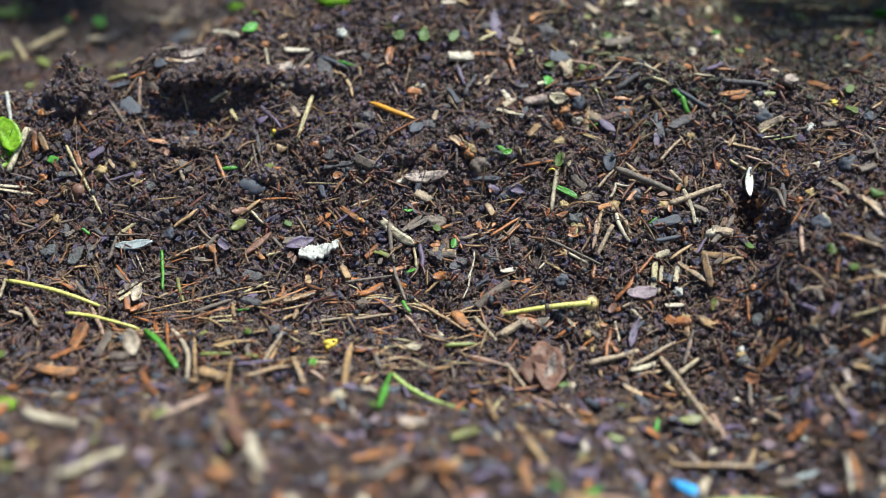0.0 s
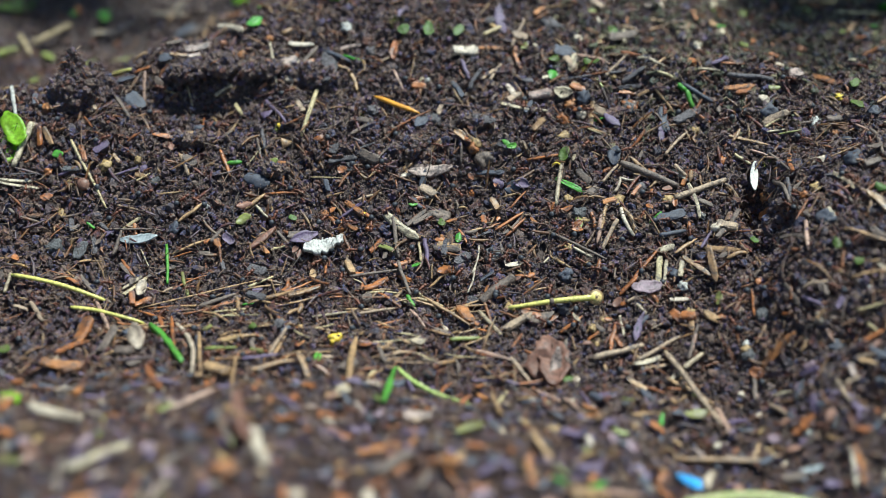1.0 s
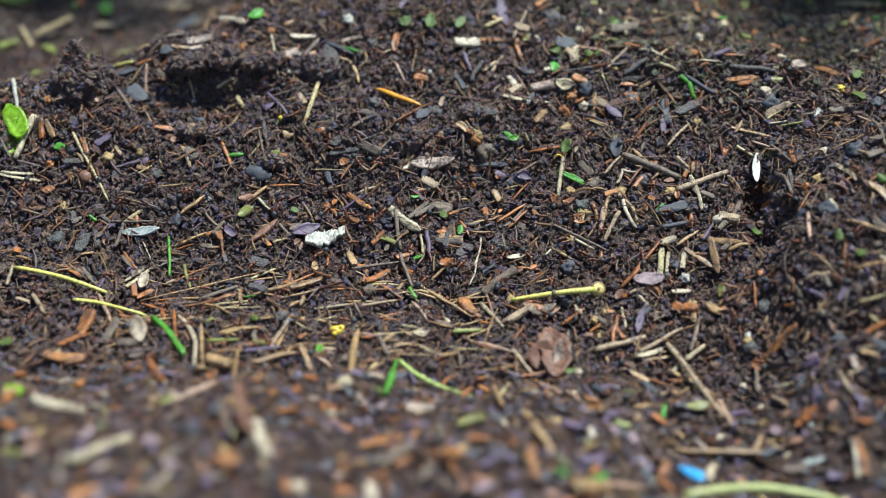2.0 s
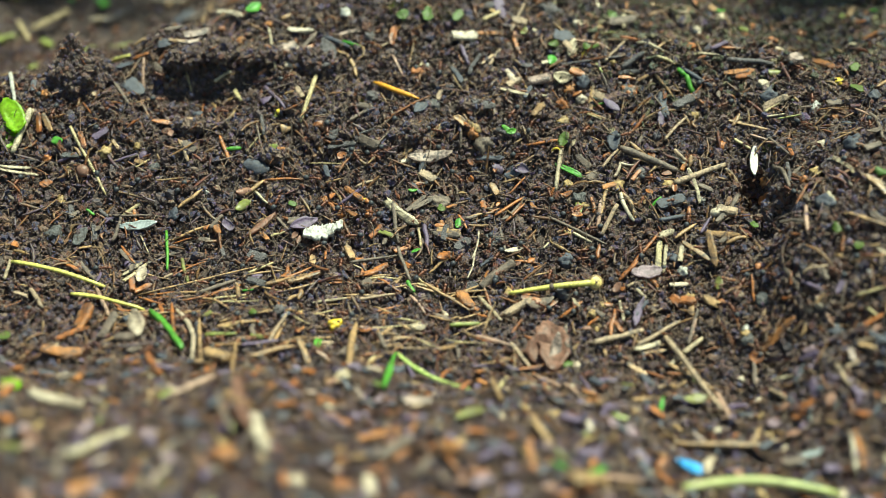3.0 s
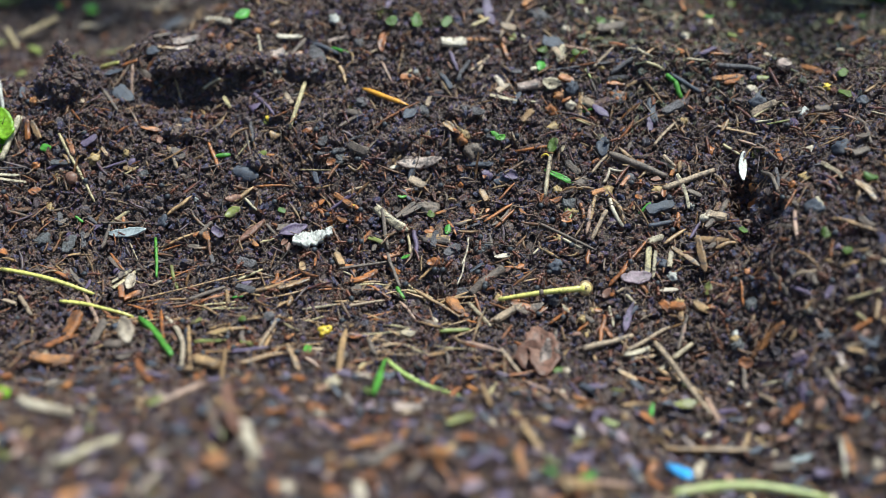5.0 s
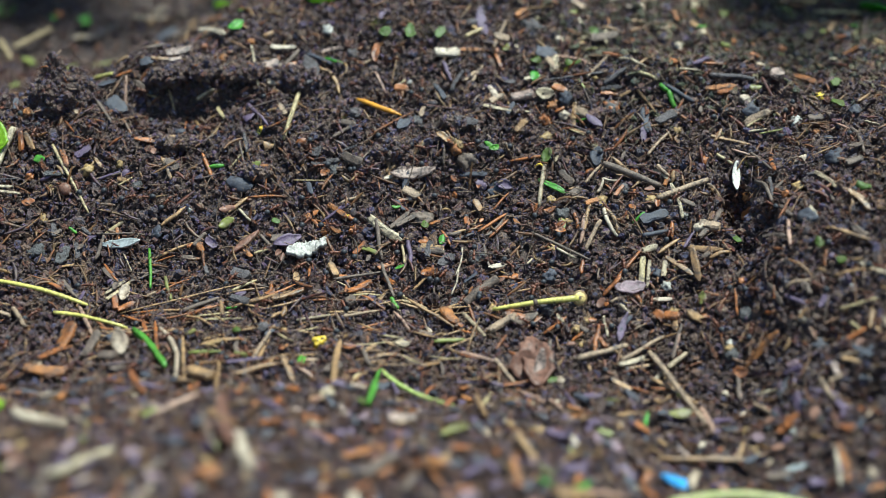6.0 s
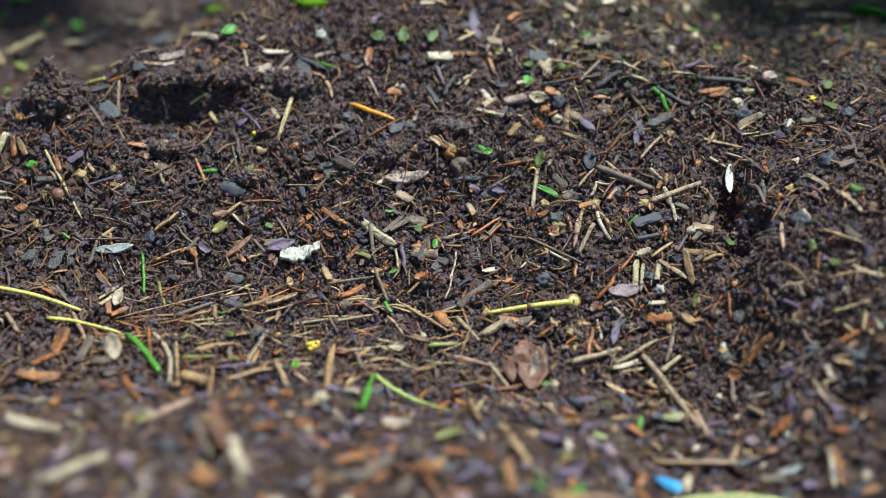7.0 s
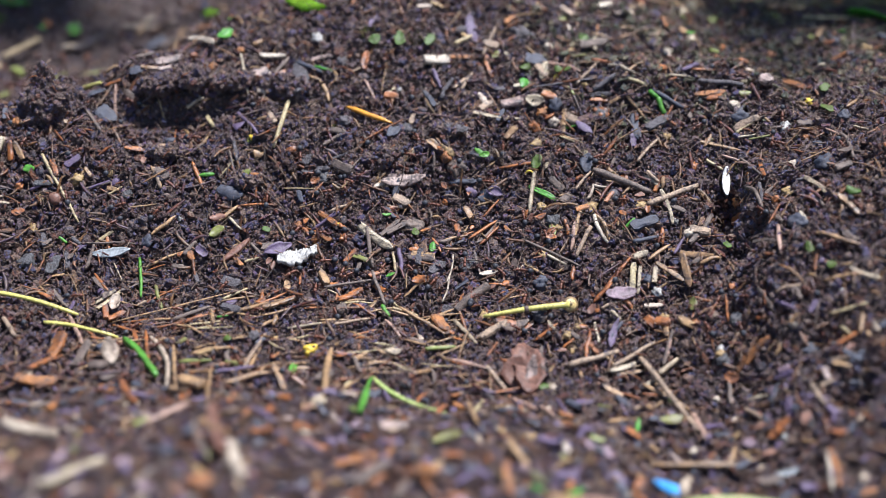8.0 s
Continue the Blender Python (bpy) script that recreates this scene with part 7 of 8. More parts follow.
def ant_row(x, y, turn, lift=0.0024):
    e = 0.003
    gx = float(ground_z(x + e, y) - ground_z(x - e, y)) / (2 * e)
    gy = float(ground_z(x, y + e) - ground_z(x, y - e)) / (2 * e)
    nrm = Vector((-gx, -gy, 1)).normalized()
    fwd = Vector((math.cos(radians(turn)), math.sin(radians(turn)), 0))
    fwd = (fwd - nrm * fwd.dot(nrm)).normalized()
    m = Matrix((fwd, nrm.cross(fwd), nrm)).transposed().to_4x4()
    return Matrix.Translation(at_ground(x, y, lift)) @ m


def ant_path(points):
    """Note one ant's way: rows of seconds, x, y and the heading in degrees."""
    ANTS.append(points)


# ---- where the ants go: seconds, place, heading ----
ant_path([(0, 0.0472, -0.0060, 140), (1.5, 0.0472, -0.0060, 140), (3.5, 0.0482, -0.0080, 220), (4, 0.0459, -0.0130, 244), (6.5, 0.0469, -0.0127, 164), (7.5, 0.0482, -0.0130, 84), (8, 0.0482, -0.0130, 69)])
ant_path([(0, 0.0178, -0.0161, 82), (0.5, 0.0178, -0.0161, 82), (1.5, 0.0179, -0.0161, 74), (8, 0.0179, -0.0161, 74)])
ant_path([(0, 0.0827, -0.0003, 91), (0.5, 0.0827, -0.0003, 91), (1.5, 0.0829, -0.0008, 87), (4.5, 0.0812, -0.0008, 72), (8, 0.0812, -0.0008, 72)])
ant_path([(0, 0.0353, 0.0050, 74), (0.5, 0.0353, 0.0050, 74), (1.5, 0.0432, 0.0061, 3), (8, 0.0432, 0.0061, 3)])
ant_path([(0, 0.0425, -0.0281, 83), (0.5, 0.0425, -0.0281, 83), (1.5, 0.0427, -0.0291, 77), (8, 0.0427, -0.0291, 77)])
ant_path([(0, 0.0654, -0.0121, 91), (6.5, 0.0654, -0.0121, 91), (7.5, 0.0659, -0.0129, 72), (8, 0.0659, -0.0129, 72)])
ant_path([(0, 0.0347, -0.0182, 78), (6.5, 0.0347, -0.0182, 78), (7.5, 0.0347, -0.0187, 78), (8, 0.0347, -0.0187, 78)])
ant_path([(0, 0.0436, -0.0235, 89), (6.5, 0.0436, -0.0235, 89), (7.5, 0.0434, -0.0231, 94), (8, 0.0434, -0.0231, 94)])
ant_path([(0, -0.0226, 0.0280, -131), (3, -0.0226, 0.0280, -131), (4.5, -0.0236, 0.0268, -62), (6.5, -0.0245, 0.0268, -94), (7.5, -0.0246, 0.0269, -95), (8, -0.0246, 0.0269, -95)])
ant_path([(0, -0.0245, 0.0107, -95), (4.5, -0.0245, 0.0107, -95), (6.5, -0.0242, 0.0103, -92), (7.5, -0.0244, 0.0102, -90), (8, -0.0244, 0.0102, -90)])
ant_path([(0, -0.0031, 0.0326, 135), (6.5, -0.0031, 0.0326, 135), (7.5, -0.0035, 0.0325, 146), (8, -0.0035, 0.0325, 146)])
ant_path([(0, 0.0371, 0.0134, 93), (6.5, 0.0371, 0.0134, 93), (7.5, 0.0372, 0.0133, 88), (8, 0.0372, 0.0133, 88)])
ant_path([(0, 0.0148, 0.0138, -63), (6.5, 0.0148, 0.0138, -63), (7.5, 0.0135, 0.0166, -143), (8, 0.0135, 0.0166, -214)])
ant_path([(0, 0.0046, 0.0250, -50), (3, 0.0046, 0.0250, -50), (4.5, 0.0049, 0.0237, -9), (8, 0.0049, 0.0237, -9)])
ant_path([(0, 0.0268, 0.0282, -3), (6.5, 0.0268, 0.0282, -3), (7.5, 0.0244, 0.0280, -18), (8, 0.0244, 0.0280, -18)])
ant_path([(0, 0.0161, -0.0016, -98), (3, 0.0161, -0.0016, -98), (4.5, 0.0163, -0.0001, -97), (8, 0.0163, -0.0001, -97)])
ant_path([(0, -0.0301, 0.0030, -174), (3, -0.0301, 0.0030, -174), (8, -0.0301, 0.0030, -174)])
ant_path([(0, -0.0305, 0.0282, -66), (3, -0.0305, 0.0282, -66), (4.5, -0.0362, 0.0299, -146), (8, -0.0362, 0.0299, -177)])
ant_path([(0, -0.0242, 0.0277, -36), (3, -0.0242, 0.0277, -36), (8, -0.0242, 0.0277, -36)])
ant_path([(0, -0.0030, 0.0364, -19), (7.5, -0.0030, 0.0364, -19), (8, -0.0030, 0.0364, -19)])
ant_path([(0, -0.0342, -0.0088, -92), (3.8, -0.0342, -0.0088, -92), (8, -0.0342, -0.0088, -92)])
ant_path([(0, -0.0652, -0.0092, 46), (3.8, -0.0652, -0.0092, 46), (8, -0.0652, -0.0092, 46)])
ant_path([(0, -0.0416, 0.0128, 57), (3.8, -0.0416, 0.0128, 57), (8, -0.0416, 0.0128, 57)])
ant_path([(0, -0.0339, 0.0121, -1), (3.8, -0.0339, 0.0121, -1), (8, -0.0339, 0.0121, -1)])
ant_path([(0, 0.0045, -0.0095, 59), (3.8, 0.0045, -0.0095, 59), (8, 0.0045, -0.0095, 59)])
ant_path([(0, -0.0078, -0.0148, 55), (3.8, -0.0078, -0.0148, 55), (8, -0.0078, -0.0148, 55)])
ant_path([(0, 0.0276, -0.0050, -57), (3.8, 0.0276, -0.0050, -57), (8, 0.0276, -0.0050, -57)])
ant_path([(0, 0.0185, -0.0154, 63), (3.8, 0.0185, -0.0154, 63), (8, 0.0185, -0.0154, 63)])
ant_path([(0, 0.0407, -0.0086, 126), (3.8, 0.0407, -0.0086, 126), (8, 0.0407, -0.0086, 126)])
ant_path([(0, 0.0322, -0.0281, 170), (3.8, 0.0322, -0.0281, 170), (8, 0.0322, -0.0281, 170)])
ant_path([(0, 0.0715, 0.0241, 13), (3.8, 0.0715, 0.0241, 13), (8, 0.0715, 0.0241, 13)])
ant_path([(0, 0.0704, 0.0150, -12), (3.8, 0.0704, 0.0150, -12), (8, 0.0704, 0.0150, -12)])
ant_path([(0, 0.0629, 0.0308, 21), (3.8, 0.0629, 0.0308, 21), (8, 0.0629, 0.0308, 21)])
ant_path([(0, -0.0794, 0.0468, -8), (3.8, -0.0794, 0.0468, -8), (8, -0.0794, 0.0468, -8)])
ant_path([(0, -0.0558, 0.0553, 6), (3.8, -0.0558, 0.0553, 6), (8, -0.0558, 0.0553, 6)])
ant_path([(0, -0.0407, 0.0360, -81), (3.8, -0.0407, 0.0360, -81), (8, -0.0407, 0.0360, -81)])
ant_path([(0, -0.1038, 0.0510, 33), (2.8, -0.1038, 0.0510, 33), (3, -0.1026, 0.0515, 39), (3.4, -0.0953, 0.0545, 16), (4.2, -0.0855, 0.0560, 3), (8, -0.0855, 0.0560, 3)])
ant_path([(0, -0.0924, -0.0260, 49), (1.1, -0.0922, -0.0258, 49), (2.4, -0.0924, -0.0261, 47), (3.9, -0.0927, -0.0259, 44), (5, -0.0929, -0.0256, 47), (6.7, -0.0929, -0.0259, 45), (8, -0.0931, -0.0256, 43)])
ant_path([(0, -0.0895, -0.0574, -135), (1.3, -0.0895, -0.0575, -135), (2.4, -0.0898, -0.0573, -138), (4, -0.0899, -0.0570, -134), (5.6, -0.0898, -0.0569, -131), (6.6, -0.0898, -0.0567, -135), (8, -0.0896, -0.0568, -136)])
ant_path([(0, -0.0132, 0.0175, 178), (0.92, -0.0179, 0.0144, 213), (2.3, -0.0210, 0.0108, 230), (3.4, -0.0235, 0.0067, 239), (4.4, -0.0236, 0.0030, 268), (5.6, -0.0253, -0.0001, 241), (6.6, -0.0252, -0.0002, 243), (8, -0.0249, -0.0002, 249)])
ant_path([(0, 0.1216, -0.0453, 138), (1.2, 0.1215, -0.0451, 134), (2.2, 0.1217, -0.0451, 134), (3.9, 0.1214, -0.0451, 131), (5.1, 0.1213, -0.0452, 129), (6.8, 0.1215, -0.0452, 129), (8, 0.1218, -0.0452, 132), (8, 0.1216, -0.0451, 135)])
ant_path([(0, 0.1045, -0.0317, -27), (1.7, 0.1043, -0.0317, -29), (3.3, 0.1041, -0.0315, -24), (4.2, 0.1042, -0.0314, -20), (5.6, 0.1040, -0.0316, -14), (7.3, 0.1038, -0.0318, -19), (8, 0.1038, -0.0319, -15)])
ant_path([(0, 0.0487, 0.0491, 14), (1.3, 0.0515, 0.0487, -8), (2.6, 0.0551, 0.0455, -40), (4.1, 0.0553, 0.0456, -46), (5.4, 0.0572, 0.0387, -69), (7, 0.0581, 0.0345, -82), (7.9, 0.0602, 0.0314, -54), (8, 0.0644, 0.0284, -22)])
ant_path([(0, -0.1131, -0.0124, 3), (1.8, -0.1132, -0.0123, 3), (3.2, -0.1135, -0.0121, 9), (4.4, -0.1136, -0.0118, 4), (5.4, -0.1138, -0.0116, 7), (6.7, -0.1138, -0.0119, 9), (8, -0.1138, -0.0120, 8), (8, -0.1140, -0.0120, 5)])
ant_path([(0, 0.0556, -0.0491, 81), (1.1, 0.0555, -0.0491, 82), (2.9, 0.0553, -0.0494, 82), (4.4, 0.0555, -0.0491, 84), (6, 0.0556, -0.0490, 86), (7.5, 0.0554, -0.0489, 85), (8, 0.0556, -0.0486, 90)])
ant_path([(0, -0.1458, 0.0261, -68), (1, -0.1454, 0.0237, -82), (2.8, -0.1468, 0.0197, -109), (4.5, -0.1484, 0.0171, -121), (6, -0.1483, 0.0138, -89), (7.2, -0.1508, 0.0080, -113), (8, -0.1539, 0.0041, -129)])
ant_path([(0, -0.0287, -0.0897, -12), (1.5, -0.0260, -0.0907, -20), (2.6, -0.0219, -0.0961, -53), (4.2, -0.0218, -0.0964, -53), (5.2, -0.0199, -0.1016, -71), (6.1, -0.0197, -0.1040, -84), (7.4, -0.0198, -0.1043, -81), (8, -0.0203, -0.1065, -102)])
ant_path([(0, -0.0720, -0.0521, 124), (1.7, -0.0723, -0.0520, 119), (3.4, -0.0721, -0.0519, 115), (4.4, -0.0719, -0.0518, 116), (5.7, -0.0718, -0.0519, 114), (6.9, -0.0719, -0.0518, 118), (7.9, -0.0721, -0.0518, 120), (8, -0.0723, -0.0521, 115)])
ant_path([(0, -0.0004, -0.0216, 55), (0.99, -0.0004, -0.0216, 57), (2.5, 0.0000, -0.0193, 80), (3.6, 0.0005, -0.0155, 83), (5.1, 0.0012, -0.0100, 82), (6.2, 0.0014, -0.0098, 84), (7.2, 0.0017, -0.0098, 89), (8, -0.0017, -0.0040, 120)])
ant_path([(0, 0.0956, 0.0810, -53), (1.4, 0.0958, 0.0811, -57), (3.2, 0.0958, 0.0813, -61), (5, 0.0958, 0.0815, -58), (6.7, 0.0957, 0.0812, -59), (7.7, 0.0958, 0.0814, -61), (8, 0.0955, 0.0814, -60)])
ant_path([(0, -0.1309, -0.0247, -104), (1.7, -0.1324, -0.0310, -103), (2.7, -0.1326, -0.0351, -93), (4.3, -0.1325, -0.0352, -94), (5.6, -0.1326, -0.0386, -91), (6.9, -0.1321, -0.0447, -85), (8, -0.1286, -0.0490, -51)])
ant_path([(0, 0.1420, 0.0103, -98), (1.6, 0.1420, 0.0098, -100), (3.3, 0.1420, 0.0098, -101), (4.7, 0.1422, 0.0102, -97), (6.3, 0.1420, 0.0098, -93), (7.9, 0.1423, 0.0097, -89), (8, 0.1420, 0.0097, -88)])
ant_path([(0, -0.0641, -0.0283, -74), (1.1, -0.0645, -0.0338, -93), (2.6, -0.0656, -0.0389, -102), (3.7, -0.0655, -0.0412, -89), (5, -0.0642, -0.0475, -78), (5.9, -0.0635, -0.0524, -82), (7.2, -0.0636, -0.0523, -80), (8, -0.0617, -0.0578, -71)])
ant_path([(0, -0.0114, 0.0006, -100), (0.92, -0.0113, 0.0006, -103), (2.3, -0.0113, 0.0003, -103), (3.4, -0.0111, 0.0002, -105), (4.5, -0.0114, 0.0000, -109), (6, -0.0112, -0.0001, -114), (7.3, -0.0114, -0.0002, -111), (8, -0.0113, -0.0002, -116)])
ant_path([(0, -0.1199, 0.0367, 28), (1.4, -0.1198, 0.0364, 25), (2.6, -0.1196, 0.0363, 29), (3.5, -0.1196, 0.0366, 32), (4.9, -0.1198, 0.0368, 27), (6.7, -0.1196, 0.0369, 27), (7.7, -0.1197, 0.0370, 29), (8, -0.1195, 0.0368, 27)])
ant_path([(0, -0.1204, 0.0237, 105), (1, -0.1205, 0.0235, 107), (2.3, -0.1206, 0.0234, 112), (3.6, -0.1205, 0.0235, 111), (5, -0.1206, 0.0233, 111), (6.2, -0.1207, 0.0231, 116), (7.5, -0.1209, 0.0228, 113), (8, -0.1210, 0.0229, 110)])
ant_path([(0, 0.0447, 0.0043, 85), (1.2, 0.0445, 0.0043, 89), (2.8, 0.0445, 0.0043, 94), (4.4, 0.0443, 0.0043, 97), (5.9, 0.0446, 0.0044, 94), (7.7, 0.0445, 0.0044, 100), (8, 0.0444, 0.0044, 97)])
ant_path([(0, -0.0607, -0.0524, 41), (1.6, -0.0605, -0.0522, 44), (3.4, -0.0605, -0.0521, 45), (5.2, -0.0604, -0.0521, 47), (6.3, -0.0607, -0.0522, 42), (7.2, -0.0609, -0.0522, 45), (8, -0.0608, -0.0524, 45)])
ant_path([(0, -0.0588, 0.0107, 76), (1.3, -0.0577, 0.0130, 66), (2.8, -0.0575, 0.0129, 67), (4, -0.0528, 0.0170, 42), (5.2, -0.0529, 0.0171, 45), (6.3, -0.0532, 0.0170, 42), (7.5, -0.0522, 0.0189, 63), (8, -0.0520, 0.0237, 87)])
ant_path([(0, 0.0960, -0.0292, -119), (0.99, 0.0963, -0.0293, -122), (2.1, 0.0962, -0.0292, -118), (3.7, 0.0964, -0.0293, -120), (4.8, 0.0963, -0.0292, -114), (5.8, 0.0966, -0.0287, -115), (7.3, 0.0968, -0.0288, -113), (8, 0.0971, -0.0284, -118)])
ant_path([(0, 0.0626, -0.0021, 147), (1.4, 0.0570, 0.0000, 163), (2.3, 0.0543, 0.0008, 172), (3.8, 0.0482, -0.0021, 205), (5.1, 0.0450, -0.0040, 212), (6.3, 0.0394, -0.0047, 190), (7.5, 0.0392, -0.0052, 195), (8, 0.0357, -0.0051, 179)])
ant_path([(0, -0.0415, -0.0029, -138), (0.95, -0.0417, -0.0031, -141), (2.2, -0.0418, -0.0029, -139), (3.5, -0.0417, -0.0028, -142), (4.9, -0.0415, -0.0028, -139), (6.4, -0.0413, -0.0029, -137), (8, -0.0413, -0.0027, -141)])
ant_path([(0, 0.0730, 0.0025, 13), (1.1, 0.0731, 0.0025, 8), (2.3, 0.0729, 0.0026, 10), (3.7, 0.0789, 0.0065, 30), (4.8, 0.0818, 0.0086, 43), (6.3, 0.0858, 0.0104, 38), (7.2, 0.0894, 0.0111, 17), (8, 0.0895, 0.0111, 21)])
ant_path([(0, 0.1214, 0.0534, -50), (1.2, 0.1233, 0.0517, -37), (3, 0.1253, 0.0500, -49), (4.6, 0.1269, 0.0439, -72), (6, 0.1259, 0.0380, -101), (7.8, 0.1259, 0.0384, -99), (8, 0.1247, 0.0326, -102)])
ant_path([(0, -0.1369, 0.0415, -113), (1.5, -0.1369, 0.0414, -107), (2.7, -0.1368, 0.0413, -107), (3.7, -0.1370, 0.0412, -112), (5, -0.1369, 0.0412, -108), (6.3, -0.1372, 0.0413, -109), (7.9, -0.1369, 0.0413, -112), (8, -0.1369, 0.0412, -117)])
ant_path([(0, -0.0275, -0.0221, 114), (1.7, -0.0273, -0.0221, 115), (2.6, -0.0271, -0.0220, 113), (4, -0.0273, -0.0218, 112), (5.6, -0.0270, -0.0217, 110), (6.8, -0.0267, -0.0214, 107), (8, -0.0266, -0.0213, 104)])
ant_path([(0, -0.0123, -0.0920, -148), (1.5, -0.0120, -0.0920, -144), (3.3, -0.0150, -0.0931, -161), (4.9, -0.0181, -0.0966, -131), (6, -0.0187, -0.1012, -98), (7.3, -0.0177, -0.1077, -80), (8, -0.0177, -0.1074, -75)])
ant_path([(0, -0.0009, 0.0169, -98), (1.1, -0.0045, 0.0125, -130), (2.5, -0.0077, 0.0079, -125), (4.3, -0.0089, 0.0057, -119), (5.4, -0.0087, 0.0058, -115), (6.5, -0.0110, 0.0027, -126), (7.8, -0.0159, 0.0008, -159), (8, -0.0222, -0.0020, -156)])
ant_path([(0, 0.0578, -0.0313, 148), (1.1, 0.0579, -0.0315, 151), (2.3, 0.0579, -0.0319, 152), (3.4, 0.0576, -0.0323, 156), (4.6, 0.0577, -0.0319, 162), (5.8, 0.0578, -0.0314, 165), (7, 0.0578, -0.0314, 162), (8, 0.0579, -0.0310, 159)])
ant_path([(0, 0.0507, 0.0339, -124), (1.5, 0.0508, 0.0344, -128), (2.9, 0.0508, 0.0343, -123), (3.9, 0.0507, 0.0338, -121), (5.4, 0.0505, 0.0340, -119), (6.5, 0.0508, 0.0344, -121), (8, 0.0506, 0.0343, -122)])
ant_path([(0, 0.1281, -0.0021, -41), (1.6, 0.1320, -0.0066, -52), (3, 0.1319, -0.0066, -51), (4.5, 0.1339, -0.0120, -64), (5.5, 0.1365, -0.0162, -58), (7.1, 0.1389, -0.0211, -62), (8, 0.1389, -0.0211, -60)])
ant_path([(0, -0.0869, -0.0785, 6), (1.3, -0.0866, -0.0786, 3), (3.1, -0.0845, -0.0791, -14), (4.4, -0.0824, -0.0801, -26), (6, -0.0796, -0.0807, -11), (7.2, -0.0753, -0.0798, 11), (8, -0.0751, -0.0797, 11)])
ant_path([(0, -0.1061, -0.0743, 111), (1.7, -0.1061, -0.0740, 110), (3.5, -0.1063, -0.0740, 111), (5.1, -0.1063, -0.0739, 110), (6.6, -0.1062, -0.0738, 104), (8, -0.1065, -0.0739, 99)])
ant_path([(0, 0.0812, 0.0432, 79), (1.1, 0.0855, 0.0483, 49), (2.5, 0.0903, 0.0501, 19), (3.5, 0.0965, 0.0521, 19), (4.9, 0.1002, 0.0562, 47), (6, 0.1004, 0.0564, 48), (7.5, 0.1053, 0.0596, 34), (8, 0.1092, 0.0648, 54)])
ant_path([(0, -0.0537, -0.0205, -24), (1, -0.0534, -0.0204, -24), (2, -0.0533, -0.0202, -26), (3.5, -0.0533, -0.0205, -22), (4.7, -0.0533, -0.0203, -17), (6.4, -0.0534, -0.0201, -21), (7.8, -0.0534, -0.0199, -19), (8, -0.0533, -0.0200, -19)])
ant_path([(0, -0.0807, -0.0388, -133), (1.4, -0.0807, -0.0390, -134), (2.8, -0.0809, -0.0387, -136), (4.1, -0.0810, -0.0388, -138), (5.8, -0.0813, -0.0389, -137), (7.1, -0.0814, -0.0389, -142), (8, -0.0814, -0.0387, -143)])
ant_path([(0, -0.0858, -0.0132, 14), (1.7, -0.0856, -0.0129, 11), (3.4, -0.0857, -0.0130, 10), (5.2, -0.0854, -0.0128, 8), (6.2, -0.0856, -0.0127, 10), (7.1, -0.0859, -0.0124, 8), (8, -0.0859, -0.0127, 12)])
ant_path([(0, 0.1291, 0.0398, -103), (1.4, 0.1290, 0.0398, -101), (3.2, 0.1293, 0.0399, -95), (4.2, 0.1290, 0.0400, -98), (5.6, 0.1291, 0.0406, -99), (6.6, 0.1288, 0.0408, -95), (7.6, 0.1291, 0.0407, -93), (8, 0.1293, 0.0406, -98)])
ant_path([(0, 0.0161, -0.0561, -32), (1.3, 0.0160, -0.0561, -35), (2.7, 0.0163, -0.0561, -32), (3.7, 0.0162, -0.0561, -34), (4.6, 0.0164, -0.0561, -32), (6.4, 0.0163, -0.0563, -34), (7.8, 0.0166, -0.0567, -37), (8, 0.0165, -0.0563, -34)])
ant_path([(0, -0.1773, 0.1397, 93), (1.5, -0.1773, 0.1394, 94), (2.5, -0.1774, 0.1392, 94), (3.8, -0.1775, 0.1390, 89), (4.8, -0.1778, 0.1393, 83), (6.3, -0.1778, 0.1393, 81), (8, -0.1776, 0.1393, 80)])
ant_path([(0, 0.0292, 0.0539, -90), (1.1, 0.0286, 0.0483, -96), (2.7, 0.0259, 0.0422, -114), (4, 0.0214, 0.0383, -140), (5.4, 0.0166, 0.0364, -158), (6.8, 0.0164, 0.0367, -153), (8, 0.0141, 0.0328, -120)])
ant_path([(0, -0.1339, -0.0418, 101), (1.4, -0.1344, -0.0393, 102), (2.6, -0.1339, -0.0347, 83), (4.3, -0.1316, -0.0291, 68), (6, -0.1288, -0.0259, 48), (7.7, -0.1285, -0.0259, 53), (8, -0.1267, -0.0227, 61)])
ant_path([(0, -0.0406, -0.0541, 19), (1.7, -0.0404, -0.0542, 17), (2.7, -0.0405, -0.0544, 15), (4.3, -0.0407, -0.0542, 20), (5.9, -0.0409, -0.0543, 19), (7.3, -0.0406, -0.0546, 14), (8, -0.0409, -0.0544, 10)])
ant_path([(0, 0.1278, -0.0316, 38), (1.6, 0.1278, -0.0316, 42), (2.8, 0.1277, -0.0315, 46), (4.4, 0.1276, -0.0314, 41), (6.1, 0.1274, -0.0315, 36), (7.4, 0.1277, -0.0316, 33), (8, 0.1278, -0.0317, 29)])
ant_path([(0, 0.0503, -0.0680, -121), (1.3, 0.0499, -0.0687, -119), (2.9, 0.0490, -0.0707, -115), (3.8, 0.0492, -0.0729, -85), (4.8, 0.0473, -0.0806, -106), (6.1, 0.0474, -0.0807, -105), (7.9, 0.0476, -0.0807, -110), (8, 0.0434, -0.0894, -125)])
